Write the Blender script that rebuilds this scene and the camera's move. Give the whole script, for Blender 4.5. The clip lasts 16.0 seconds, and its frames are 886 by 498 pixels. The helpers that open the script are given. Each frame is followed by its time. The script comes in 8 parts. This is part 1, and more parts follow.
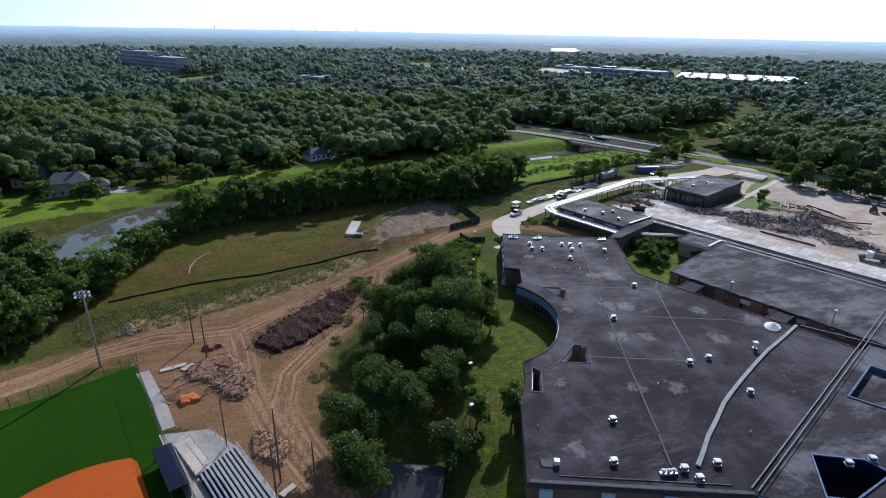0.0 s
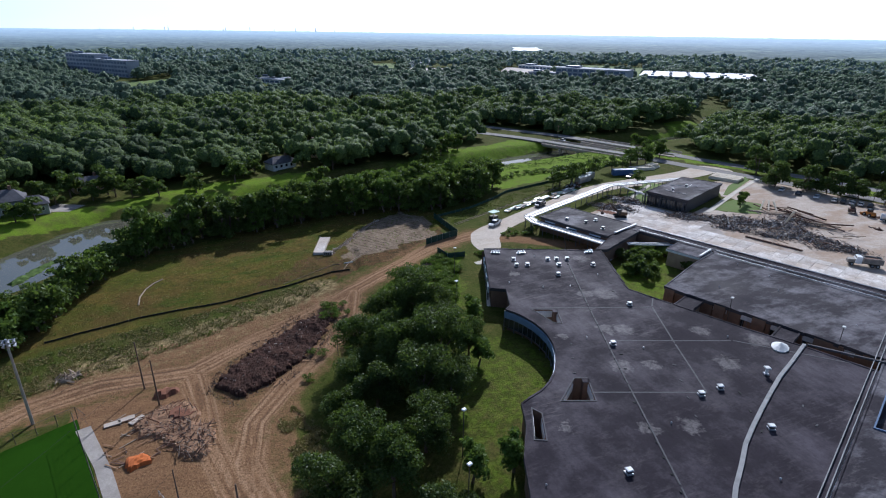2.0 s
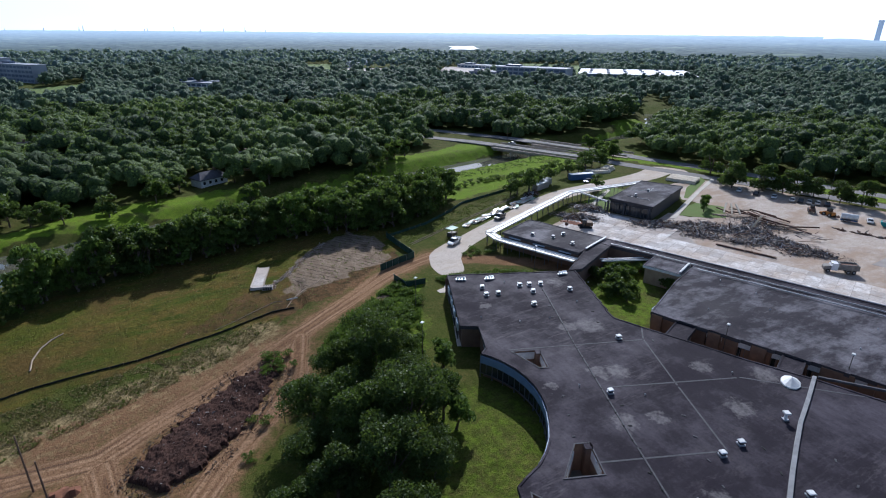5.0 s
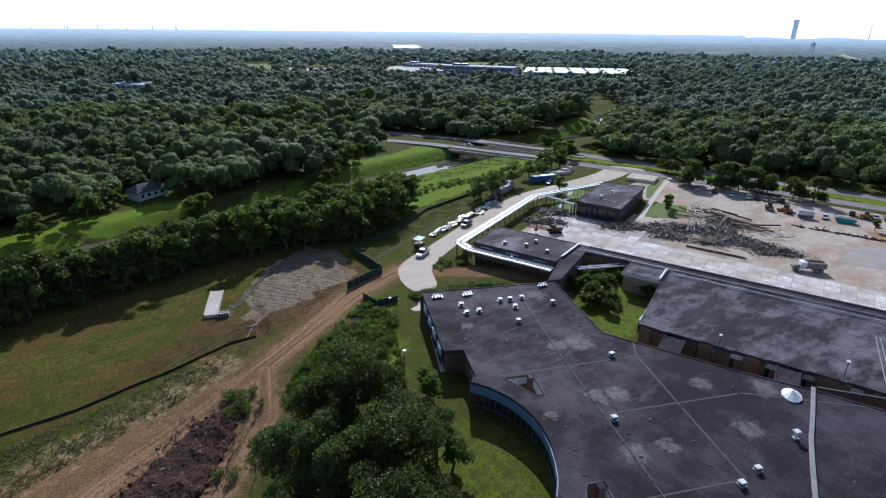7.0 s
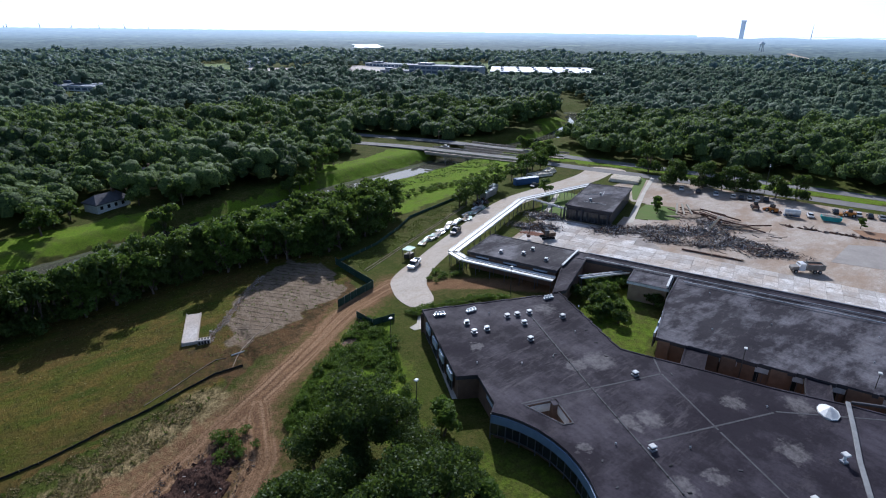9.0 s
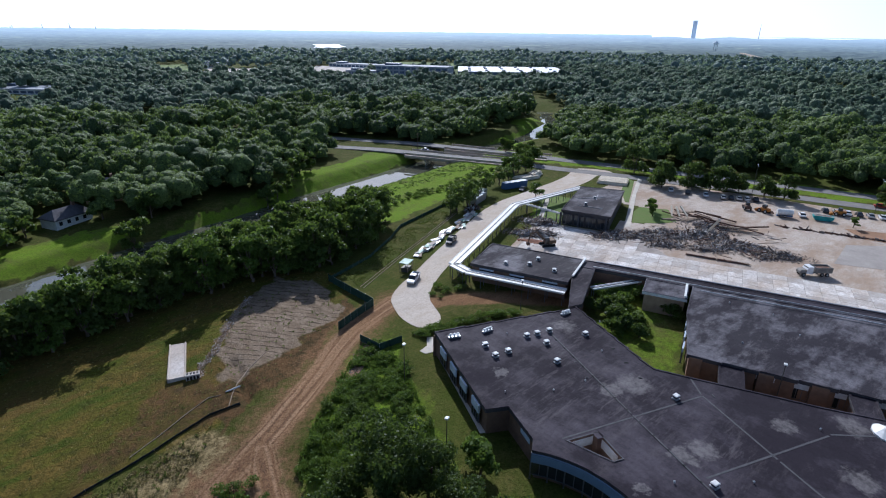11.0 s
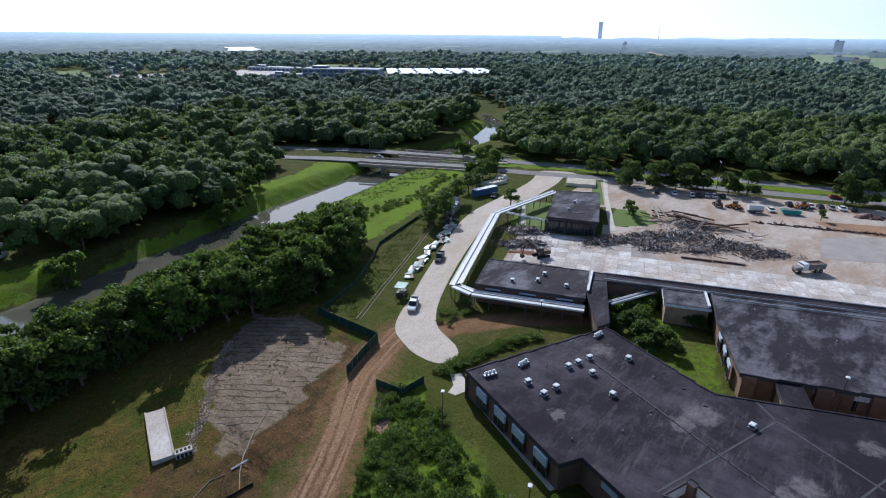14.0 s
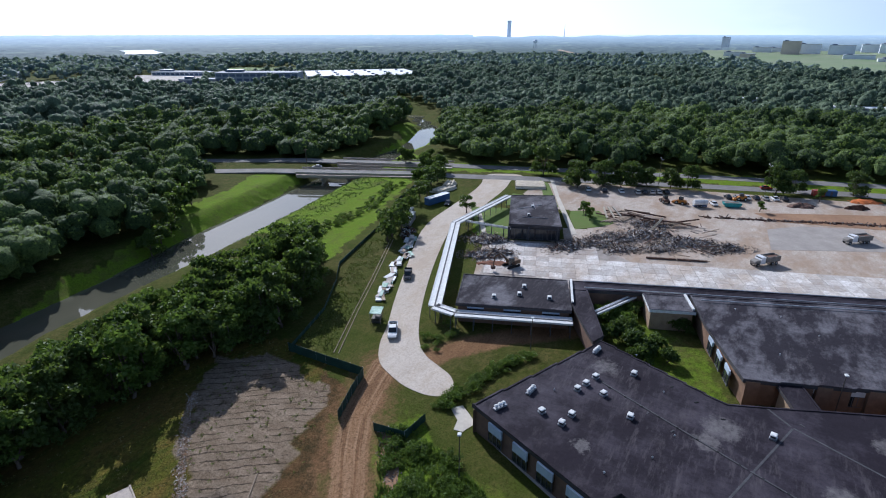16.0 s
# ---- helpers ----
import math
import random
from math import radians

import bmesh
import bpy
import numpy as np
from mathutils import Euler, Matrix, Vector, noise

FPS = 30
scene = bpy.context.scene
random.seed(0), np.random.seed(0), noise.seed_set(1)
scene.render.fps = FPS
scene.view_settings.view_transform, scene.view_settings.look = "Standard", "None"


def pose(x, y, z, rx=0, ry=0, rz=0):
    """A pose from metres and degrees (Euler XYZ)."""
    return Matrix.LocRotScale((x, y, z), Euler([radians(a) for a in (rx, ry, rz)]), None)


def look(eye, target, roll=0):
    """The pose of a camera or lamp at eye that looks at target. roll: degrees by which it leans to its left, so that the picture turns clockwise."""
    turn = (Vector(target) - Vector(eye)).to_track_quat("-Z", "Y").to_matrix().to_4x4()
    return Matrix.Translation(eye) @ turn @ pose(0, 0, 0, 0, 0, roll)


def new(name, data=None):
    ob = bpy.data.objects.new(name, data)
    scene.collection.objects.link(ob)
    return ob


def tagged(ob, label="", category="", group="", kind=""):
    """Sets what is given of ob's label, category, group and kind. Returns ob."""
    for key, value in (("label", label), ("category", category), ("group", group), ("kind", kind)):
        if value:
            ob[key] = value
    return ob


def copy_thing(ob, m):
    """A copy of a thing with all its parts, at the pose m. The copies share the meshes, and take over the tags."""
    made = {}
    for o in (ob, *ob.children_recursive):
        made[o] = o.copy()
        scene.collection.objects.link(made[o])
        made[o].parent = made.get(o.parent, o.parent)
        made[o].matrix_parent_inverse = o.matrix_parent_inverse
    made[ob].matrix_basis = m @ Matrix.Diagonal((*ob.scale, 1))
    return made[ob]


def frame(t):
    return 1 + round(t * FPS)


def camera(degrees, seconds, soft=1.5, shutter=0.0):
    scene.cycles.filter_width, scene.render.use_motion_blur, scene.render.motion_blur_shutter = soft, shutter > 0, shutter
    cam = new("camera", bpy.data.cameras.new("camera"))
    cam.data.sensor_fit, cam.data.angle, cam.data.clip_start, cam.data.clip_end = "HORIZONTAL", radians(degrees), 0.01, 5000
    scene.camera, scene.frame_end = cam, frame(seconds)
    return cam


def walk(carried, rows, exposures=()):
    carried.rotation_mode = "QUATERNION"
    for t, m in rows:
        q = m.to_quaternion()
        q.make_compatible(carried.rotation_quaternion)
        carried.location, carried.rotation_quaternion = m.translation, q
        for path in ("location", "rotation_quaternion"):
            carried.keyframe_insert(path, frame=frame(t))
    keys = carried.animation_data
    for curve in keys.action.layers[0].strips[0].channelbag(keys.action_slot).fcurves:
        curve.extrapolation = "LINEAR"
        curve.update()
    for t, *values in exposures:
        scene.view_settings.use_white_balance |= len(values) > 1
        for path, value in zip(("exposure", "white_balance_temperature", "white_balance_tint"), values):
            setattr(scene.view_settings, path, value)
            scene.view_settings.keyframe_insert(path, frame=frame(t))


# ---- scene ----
cam = camera(78.0, 16.0, soft=1.1)

PATH = [
    (0, (-4.796, -14.195, 58.836), (-4.162, -12.45, 58.092), 1.1),
    (0.5, (-4.607, -11.164, 59.082), (-3.949, -9.429, 58.336), 1.0),
    (1, (-4.322, -8.051, 59.109), (-3.634, -6.328, 58.363), 1.1),
    (1.5, (-3.893, -5.021, 59.229), (-3.177, -3.309, 58.483), 1.0),
    (2, (-3.245, -2.035, 59.13), (-2.5, -0.334, 58.387), 0.8),
    (2.5, (-2.461, 1.088, 59.171), (-1.684, 2.774, 58.427), 0.8),
    (3, (-1.611, 4.278, 59.074), (-0.8, 5.949, 58.331), 0.8),
    (3.5, (-0.56, 7.409, 59.07), (0.284, 9.063, 58.327), 0.8),
    (4, (0.569, 10.393, 59.007), (1.442, 12.032, 58.265), 0.7),
    (6.5, (1.641, 24.242, 59.432), (2.674, 25.783, 58.684), 0.5),
    (7, (1.307, 27.006, 59.396), (2.391, 28.512, 58.649), 0.6),
    (7.5, (1.001, 29.854, 59.29), (2.127, 31.328, 58.543), 0.6),
    (8, (0.795, 32.726, 59.119), (1.944, 34.181, 58.371), 0.6),
    (8.5, (0.541, 35.646, 59.057), (1.709, 37.087, 58.31), 0.6),
    (9, (0.389, 38.739, 58.914), (1.577, 40.164, 58.167), 0.7),
    (11.5, (-0.676, 55.346, 58.345), (0.63, 56.665, 57.6), 0.7),
    (12, (-0.885, 58.987, 58.166), (0.438, 60.29, 57.422), 0.7),
    (12.5, (-1.267, 62.775, 57.941), (0.07, 64.064, 57.198), 0.8),
    (13, (-1.606, 66.344, 57.829), (-0.246, 67.61, 57.087), 0.7),
    (13.5, (-2.107, 69.984, 57.818), (-0.699, 71.196, 57.077), 0.6),
    (14, (-2.399, 73.797, 57.622), (-0.932, 74.938, 56.884), 0.5),
    (14.5, (-2.487, 77.471, 57.682), (-0.963, 78.536, 56.945), 0.3),
    (15, (-2.34, 81.063, 57.974), (-0.776, 82.067, 57.235), 0.2),
    (15.5, (-2.272, 84.471, 58.455), (-0.675, 85.422, 57.716), 0.0),
    (16, (-1.958, 88.074, 58.779), (-0.338, 88.985, 58.04), -0.0),
]
walk(cam, [(t, look(eye, target, roll)) for t, eye, target, roll in PATH], [(0, -0.06, 5420, 13), (16, -0.06, 5420, 13)])

# ---- world, sun, exposure ----
SUN_AZ, SUN_EL = 36.0, 34.0          # degrees from +y towards +x, and above the horizon
world = bpy.data.worlds.new("sky")
scene.world = world
world.use_nodes = True
wt = world.node_tree
sky = wt.nodes.new("ShaderNodeTexSky")
sky.sky_type, sky.sun_disc = "NISHITA", False
sky.sun_elevation, sky.sun_rotation = radians(SUN_EL), radians(SUN_AZ)
sky.air_density, sky.dust_density, sky.ozone_density = 1.0, 1.6, 2.0
# pale summer haze that thickens towards the horizon, all the way round
coord = wt.nodes.new("ShaderNodeTexCoord")
split = wt.nodes.new("ShaderNodeSeparateXYZ")
wt.links.new(coord.outputs["Generated"], split.inputs[0])
ramp = wt.nodes.new("ShaderNodeMapRange")
ramp.inputs[1].default_value, ramp.inputs[2].default_value = 0.0, 0.22
ramp.inputs[3].default_value, ramp.inputs[4].default_value = 0.9, 0.05
wt.links.new(split.outputs[2], ramp.inputs[0])
# forward scatter: the haze is whitest round the sun's bearing and bluer away from it
flat = wt.nodes.new("ShaderNodeVectorMath")
flat.operation = "DOT_PRODUCT"
flat.inputs[1].default_value = (math.sin(radians(SUN_AZ)), math.cos(radians(SUN_AZ)), 0.25)
wt.links.new(coord.outputs["Generated"], flat.inputs[0])
towards = wt.nodes.new("ShaderNodeMapRange")
towards.inputs[1].default_value, towards.inputs[2].default_value = 0.45, 0.95
wt.links.new(flat.outputs["Value"], towards.inputs[0])
veil = wt.nodes.new("ShaderNodeMix")
veil.data_type = "RGBA"
veil.inputs[6].default_value, veil.inputs[7].default_value = (7.6, 9.3, 11.6, 1), (18.0, 19.0, 20.0, 1)
wt.links.new(towards.outputs[0], veil.inputs[0])
cloud_tex = wt.nodes.new("ShaderNodeTexNoise")
cloud_tex.inputs["Scale"].default_value, cloud_tex.inputs["Detail"].default_value = 5.0, 5
stretch = wt.nodes.new("ShaderNodeMapping")
stretch.inputs["Scale"].default_value = (1, 1, 3.5)
wt.links.new(coord.outputs["Generated"], stretch.inputs[0])
wt.links.new(stretch.outputs[0], cloud_tex.inputs["Vector"])
thick = wt.nodes.new("ShaderNodeMapRange")
thick.inputs[1].default_value, thick.inputs[2].default_value, thick.inputs[3].default_value, thick.inputs[4].default_value = 0.4, 0.68, 0.0, 0.55
wt.links.new(cloud_tex.outputs[0], thick.inputs[0])
cloudy = wt.nodes.new("ShaderNodeMix")
cloudy.data_type = "RGBA"
cloudy.inputs[7].default_value = (13.5, 14.2, 15.2, 1)
wt.links.new(thick.outputs[0], cloudy.inputs[0])
wt.links.new(veil.outputs[2], cloudy.inputs[6])
hazy = wt.nodes.new("ShaderNodeMix")
hazy.data_type = "RGBA"
wt.links.new(cloudy.outputs[2], hazy.inputs[7])
wt.links.new(ramp.outputs[0], hazy.inputs[0])
wt.links.new(sky.outputs[0], hazy.inputs[6])
wt.links.new(hazy.outputs[2], wt.nodes["Background"].inputs[0])
wt.nodes["Background"].inputs[1].default_value = 0.09

sun = new("sun", bpy.data.lights.new("sun", "SUN"))
sun.data.energy, sun.data.angle, sun.data.color = 5.0, radians(0.6), (1.0, 0.95, 0.87)
SUN_DIR = Vector((math.sin(radians(SUN_AZ)) * math.cos(radians(SUN_EL)), math.cos(radians(SUN_AZ)) * math.cos(radians(SUN_EL)), math.sin(radians(SUN_EL))))
sun.matrix_world = look(SUN_DIR * 300, (0, 0, 0))


# ---- materials ----
def shader(name, rough=0.9, metal=0.0, spec=0.3):
    m = bpy.data.materials.new(name)
    m.use_nodes = True
    b = m.node_tree.nodes["Principled BSDF"]
    b.inputs["Roughness"].default_value, b.inputs["Metallic"].default_value = rough, metal
    b.inputs["Specular IOR Level"].default_value = spec
    return m, m.node_tree, b


def noise_tex(nt, scale, detail=4, rough=0.6, space="Position", stretch=None):
    geo = nt.nodes.new("ShaderNodeNewGeometry") if space == "Position" else nt.nodes.new("ShaderNodeTexCoord")
    out = geo.outputs[space]
    if stretch:
        mp = nt.nodes.new("ShaderNodeMapping")
        mp.inputs["Scale"].default_value, mp.inputs["Rotation"].default_value = stretch[0], (0, 0, stretch[1])
        nt.links.new(out, mp.inputs[0])
        out = mp.outputs[0]
    n = nt.nodes.new("ShaderNodeTexNoise")
    n.inputs["Scale"].default_value, n.inputs["Detail"].default_value, n.inputs["Roughness"].default_value = scale, detail, rough
    nt.links.new(out, n.inputs["Vector"])
    return n.outputs[0]


def remap(nt, value, a, b, lo=0.0, hi=1.0):
    r = nt.nodes.new("ShaderNodeMapRange")
    for i, v in enumerate((a, b, lo, hi)):
        r.inputs[i + 1].default_value = v
    nt.links.new(value, r.inputs[0])
    return r.outputs[0]


def blend(nt, fac, a, b, kind="MIX"):
    x = nt.nodes.new("ShaderNodeMix")
    x.data_type, x.blend_type = "RGBA", kind
    for s, v in ((0, fac), (6, a), (7, b)):
        if isinstance(v, (tuple, list)):
            x.inputs[s].default_value = (*v, 1)
        elif isinstance(v, (int, float)):
            x.inputs[s].default_value = v
        else:
            nt.links.new(v, x.inputs[s])
    return x.outputs[2]


def calc(nt, op, a, b=0.0):
    x = nt.nodes.new("ShaderNodeMath")
    x.operation = op
    for s, v in ((0, a), (1, b)):
        if isinstance(v, (int, float)):
            x.inputs[s].default_value = v
        else:
            nt.links.new(v, x.inputs[s])
    return x.outputs[0]


def relief(nt, b, height, strength, distance):
    k = nt.nodes.new("ShaderNodeBump")
    k.inputs["Strength"].default_value, k.inputs["Distance"].default_value = strength, distance
    nt.links.new(height, k.inputs["Height"])
    nt.links.new(k.outputs[0], b.inputs["Normal"])


def plain(name, c1, c2=None, scale=1.5, fine=12.0, rough=0.85, metal=0.0, bump=0.02, spec=0.3, space="Position"):
    """A surface with two scales of variation between c1 and c2, and a fine relief."""
    m, nt, b = shader(name, rough, metal, spec)
    c2 = c2 or tuple(v * 0.72 for v in c1)
    n1, n2 = noise_tex(nt, scale, 5, 0.65, space), noise_tex(nt, fine, 4, 0.7, space)
    c = blend(nt, remap(nt, n1, 0.35, 0.65), c1, c2)
    c = blend(nt, remap(nt, n2, 0.3, 0.75, 0.0, 0.5), c, tuple(v * 0.8 for v in c2))
    nt.links.new(c, b.inputs["Base Color"])
    if bump:
        relief(nt, b, n2, 0.6, bump)
    return m


def leafy(name, c1, c2, c3, glow=0.35, sheen=0.0):
    """Leaves: three greens that vary from tree to tree and from leaf to leaf, thin enough to let light through."""
    m, nt, b = shader(name, 0.55, 0.0, 0.22)
    b.inputs["Sheen Weight"].default_value = sheen
    info, geo = nt.nodes.new("ShaderNodeObjectInfo"), nt.nodes.new("ShaderNodeNewGeometry")
    c = blend(nt, info.outputs["Random"], c1, c2)
    c = blend(nt, remap(nt, geo.outputs["Random Per Island"], 0.2, 1.0, 0, 0.75), c, c3)
    big = noise_tex(nt, 0.035, 3, 0.6)
    c = blend(nt, remap(nt, big, 0.35, 0.7, 0, 0.6), c, c2)
    nt.links.new(c, b.inputs["Base Color"])
    thin = nt.nodes.new("ShaderNodeBsdfTranslucent")
    nt.links.new(blend(nt, 0.6, c, (0.16, 0.24, 0.03)), thin.inputs[0])
    both = nt.nodes.new("ShaderNodeMixShader")
    both.inputs[0].default_value = glow
    nt.links.new(b.outputs[0], both.inputs[1])
    nt.links.new(thin.outputs[0], both.inputs[2])
    nt.links.new(both.outputs[0], nt.nodes["Material Output"].inputs[0])
    return m


def roof_felt(name, base, spots=(), warm=0.0):
    """Weathered bitumen felt: streaks, ponding stains, dusty pale patches where water stood."""
    m, nt, b = shader(name, 0.82, 0.0, 0.14)
    a = noise_tex(nt, 0.09, 6, 0.7)
    s = noise_tex(nt, 0.5, 6, 0.75, stretch=((1.0, 0.22, 1.0), 0.6))
    f = noise_tex(nt, 5.0, 4, 0.7)
    pale = tuple(v * 2.6 + 0.02 + 1.2 * warm for v in base)
    c = blend(nt, remap(nt, a, 0.44, 0.62, 0, 0.85) if not warm else remap(nt, noise_tex(nt, 0.13, 7, 0.68, stretch=((0.6, 1.3, 1), 0.9)), 0.46, 0.6, 0, 0.9), base, pale)
    c = blend(nt, remap(nt, s, 0.44, 0.7, 0, 0.6), c, tuple(v * 0.52 for v in base))
    c = blend(nt, remap(nt, f, 0.35, 0.75, 0, 0.35), c, tuple(v * 1.7 for v in base))
    dust = noise_tex(nt, 0.33, 8, 0.8, stretch=((0.45, 1.0, 1.0), 0.35))
    c = blend(nt, remap(nt, dust, 0.55, 0.75, 0, 0.45 + 3 * warm), c, (0.108, 0.093, 0.094) if not warm else (0.18, 0.165, 0.17))
    c = blend(nt, remap(nt, noise_tex(nt, 1.6, 6, 0.8), 0.5, 0.7, 0, 0.5), c, tuple(v * 0.5 for v in base))
    ripple = noise_tex(nt, 0.9, 5, 0.7, stretch=((0.3, 1.6, 1.0), 1.15))
    c = blend(nt, calc(nt, "MULTIPLY", remap(nt, ripple, 0.52, 0.7, 0, 0.5), remap(nt, noise_tex(nt, 0.05, 3, 0.5), 0.42, 0.6)), c, (0.12, 0.105, 0.11))
    grit = noise_tex(nt, 9.0, 3, 0.8)
    c = blend(nt, remap(nt, grit, 0.6, 0.78, 0, 0.4), c, tuple(v * 3.2 for v in base))
    if spots:
        geo = nt.nodes.new("ShaderNodeNewGeometry")
        total = None
        for x, y, r in spots:
            d = nt.nodes.new("ShaderNodeVectorMath")
            d.operation = "DISTANCE"
            nt.links.new(geo.outputs["Position"], d.inputs[0])
            d.inputs[1].default_value = (x, y, ROOF)
            wob = calc(nt, "ADD", d.outputs["Value"], remap(nt, noise_tex(nt, 0.6, 4, 0.7), 0.2, 0.8, -1.6, 1.6))
            one = remap(nt, wob, r, r * 0.55)
            total = one if total is None else calc(nt, "MAXIMUM", total, one)
        stain = calc(nt, "MULTIPLY", total, remap(nt, noise_tex(nt, 1.1, 5, 0.75), 0.3, 0.6, 0.1, 0.62))
        c = blend(nt, stain, c, (0.2, 0.185, 0.18))
    nt.links.new(c, b.inputs["Base Color"])
    nt.links.new(remap(nt, a, 0.3, 0.7, 0.95, 0.7), b.inputs["Roughness"])
    relief(nt, b, f, 0.4, 0.02)
    return m


ROOF = 4.9
SPOTS = [(81.9, 103, 2.6), (60.6, 101.3, 1.4), (74.1, 84.2, 3.2), (70.1, 85.8, 2.2), (67.2, 70, 2.4), (64.1, 71.4, 2.0), (81.3, 63.9, 2.0), (63.5, 58, 1.6),
         (58.4, 59.9, 2.2), (76.5, 53.5, 2.4), (54.5, 72.4, 1.2), (33.8, 36.3, 1.6), (57.5, 43.4, 2.0), (40.1, 50.4, 1.2), (51.2, 45.6, 1.6), (88.5, 57, 2.6)]
MAT = {}
MAT["felt"] = roof_felt("roof_felt", (0.0195, 0.0155, 0.0212), SPOTS)
MAT["felt_old"] = roof_felt("old_roof_felt", (0.024, 0.0205, 0.0265), (), 0.08)
MAT["brick"] = plain("brown_brick", (0.24, 0.15, 0.10), (0.16, 0.10, 0.075), 0.8, 9, 0.9)
MAT["russet"] = plain("russet_brick", (0.27, 0.165, 0.105), (0.19, 0.115, 0.075), 0.8, 9, 0.9)
MAT["tan_wall"] = plain("tan_brick", (0.42, 0.31, 0.2), (0.3, 0.21, 0.14), 0.7, 9, 0.9)
MAT["fascia"] = plain("dark_fascia", (0.07, 0.065, 0.07), None, 0.6, 6, 0.6)
MAT["rim_blue"] = plain("dull_blue_metal", (0.1, 0.16, 0.28), (0.07, 0.12, 0.2), 0.7, 6, 0.6)
MAT["blue_fascia"] = plain("blue_panel", (0.2, 0.28, 0.4), (0.15, 0.22, 0.33), 0.7, 6, 0.5)
MAT["pale_panel"] = plain("pale_translucent_panel", (0.55, 0.62, 0.7), (0.42, 0.5, 0.6), 0.6, 6, 0.4)
MAT["white"] = plain("white_painted_metal", (0.8, 0.8, 0.78), (0.62, 0.61, 0.58), 1.2, 9, 0.45)
MAT["galv"] = plain("galvanised_metal", (0.5, 0.51, 0.53), (0.36, 0.37, 0.39), 1.5, 14, 0.42, 0.7)
MAT["pale_metal"] = plain("weathered_pale_metal", (0.4, 0.4, 0.4), (0.28, 0.28, 0.28), 0.8, 7, 0.6, 0.1)
MAT["curb"] = plain("grey_joint_cover", (0.09, 0.088, 0.095), (0.055, 0.053, 0.058), 1.0, 9, 0.8)
MAT["glass"] = plain("dark_window_glass", (0.03, 0.035, 0.04), (0.02, 0.025, 0.03), 0.5, 3, 0.08, 0.0, 0, 0.6)
MAT["frame"] = plain("window_frame", (0.13, 0.13, 0.14), None, 2, 9, 0.5)
MAT["pad"] = plain("grey_pad_concrete", (0.4, 0.36, 0.32), (0.28, 0.25, 0.22), 0.5, 4, 0.92)
MAT["concrete"] = plain("pale_concrete", (0.56, 0.475, 0.395), (0.42, 0.35, 0.285), 0.25, 2.2, 0.92)


def trodden_concrete(name, c1, c2, dirt, stain, each=0.0):
    """Old paving: broad brown dust, darker stains and fine grit; each: how much one panel differs from the next."""
    m, nt, b = shader(name, 0.95, 0.0, 0.15)
    c = blend(nt, remap(nt, noise_tex(nt, 0.3, 6, 0.7), 0.35, 0.65), c1, c2)
    c = blend(nt, remap(nt, noise_tex(nt, 0.05, 7, 0.72, stretch=((1, 1.8, 1), 0.5)), 0.42, 0.58, 0, 0.9), c, dirt)
    c = blend(nt, remap(nt, noise_tex(nt, 0.12, 8, 0.75, stretch=((0.5, 1.5, 1), -0.35)), 0.56, 0.72, 0, 0.6), c, stain)
    fine = noise_tex(nt, 2.4, 5, 0.75)
    c = blend(nt, remap(nt, fine, 0.42, 0.68, 0, 0.55), c, stain)
    c = blend(nt, remap(nt, noise_tex(nt, 0.55, 8, 0.8), 0.54, 0.64, 0, 0.5), c, stain)
    if each:
        info = nt.nodes.new("ShaderNodeObjectInfo")
        c = blend(nt, remap(nt, info.outputs["Random"], 0.3, 1.0, 0, each), c, stain)
    nt.links.new(c, b.inputs["Base Color"])
    relief(nt, b, fine, 0.5, 0.02)
    return m


MAT["dusty"] = trodden_concrete("dusty_slab_concrete", (0.74, 0.7, 0.66), (0.58, 0.53, 0.485), (0.52, 0.44, 0.365), (0.3, 0.26, 0.23), 0.4)
MAT["yard"] = trodden_concrete("dusty_yard_concrete", (0.55, 0.47, 0.4), (0.44, 0.37, 0.3), (0.36, 0.255, 0.175), (0.22, 0.18, 0.145))
MAT["pale_log"] = plain("pale_weathered_beam", (0.8, 0.72, 0.58), (0.6, 0.52, 0.4), 0.6, 5, 0.85)
MAT["old_lot"] = plain("worn_car_park", (0.4, 0.36, 0.32), (0.3, 0.265, 0.235), 0.2, 2.0, 0.95)
MAT["asphalt"] = plain("worn_asphalt", (0.26, 0.24, 0.225), (0.17, 0.16, 0.15), 0.2, 2.0, 0.92)
MAT["rubble"] = plain("broken_concrete", (0.3, 0.265, 0.24), (0.1, 0.085, 0.076), 0.5, 3, 0.95)
MAT["joint"] = plain("dirty_joint_filling", (0.42, 0.37, 0.325), (0.26, 0.22, 0.19), 0.4, 3, 0.95)
MAT["tipper"] = plain("dusty_tipper_steel", (0.3, 0.28, 0.25), (0.2, 0.18, 0.16), 0.8, 5, 0.7)
MAT["rusty"] = plain("rusted_steel", (0.22, 0.12, 0.08), (0.1, 0.07, 0.06), 0.8, 5, 0.8, 0.3)
MAT["timber"] = plain("weathered_timber", (0.42, 0.33, 0.24), (0.28, 0.21, 0.15), 0.8, 6, 0.85)
MAT["soil"] = plain("dark_soil", (0.1, 0.055, 0.04), (0.045, 0.027, 0.022), 0.5, 4, 0.95, bump=0.1, spec=0.05)
MAT["clay"] = plain("red_clay", (0.6, 0.16, 0.035), (0.4, 0.12, 0.04), 0.3, 3, 0.95)
MAT["bark"] = plain("bark", (0.17, 0.13, 0.1), (0.09, 0.07, 0.055), 1.0, 8, 0.95, space="Object")
MAT["black"] = plain("black_rubber", (0.02, 0.02, 0.02), None, 2, 9, 0.8)
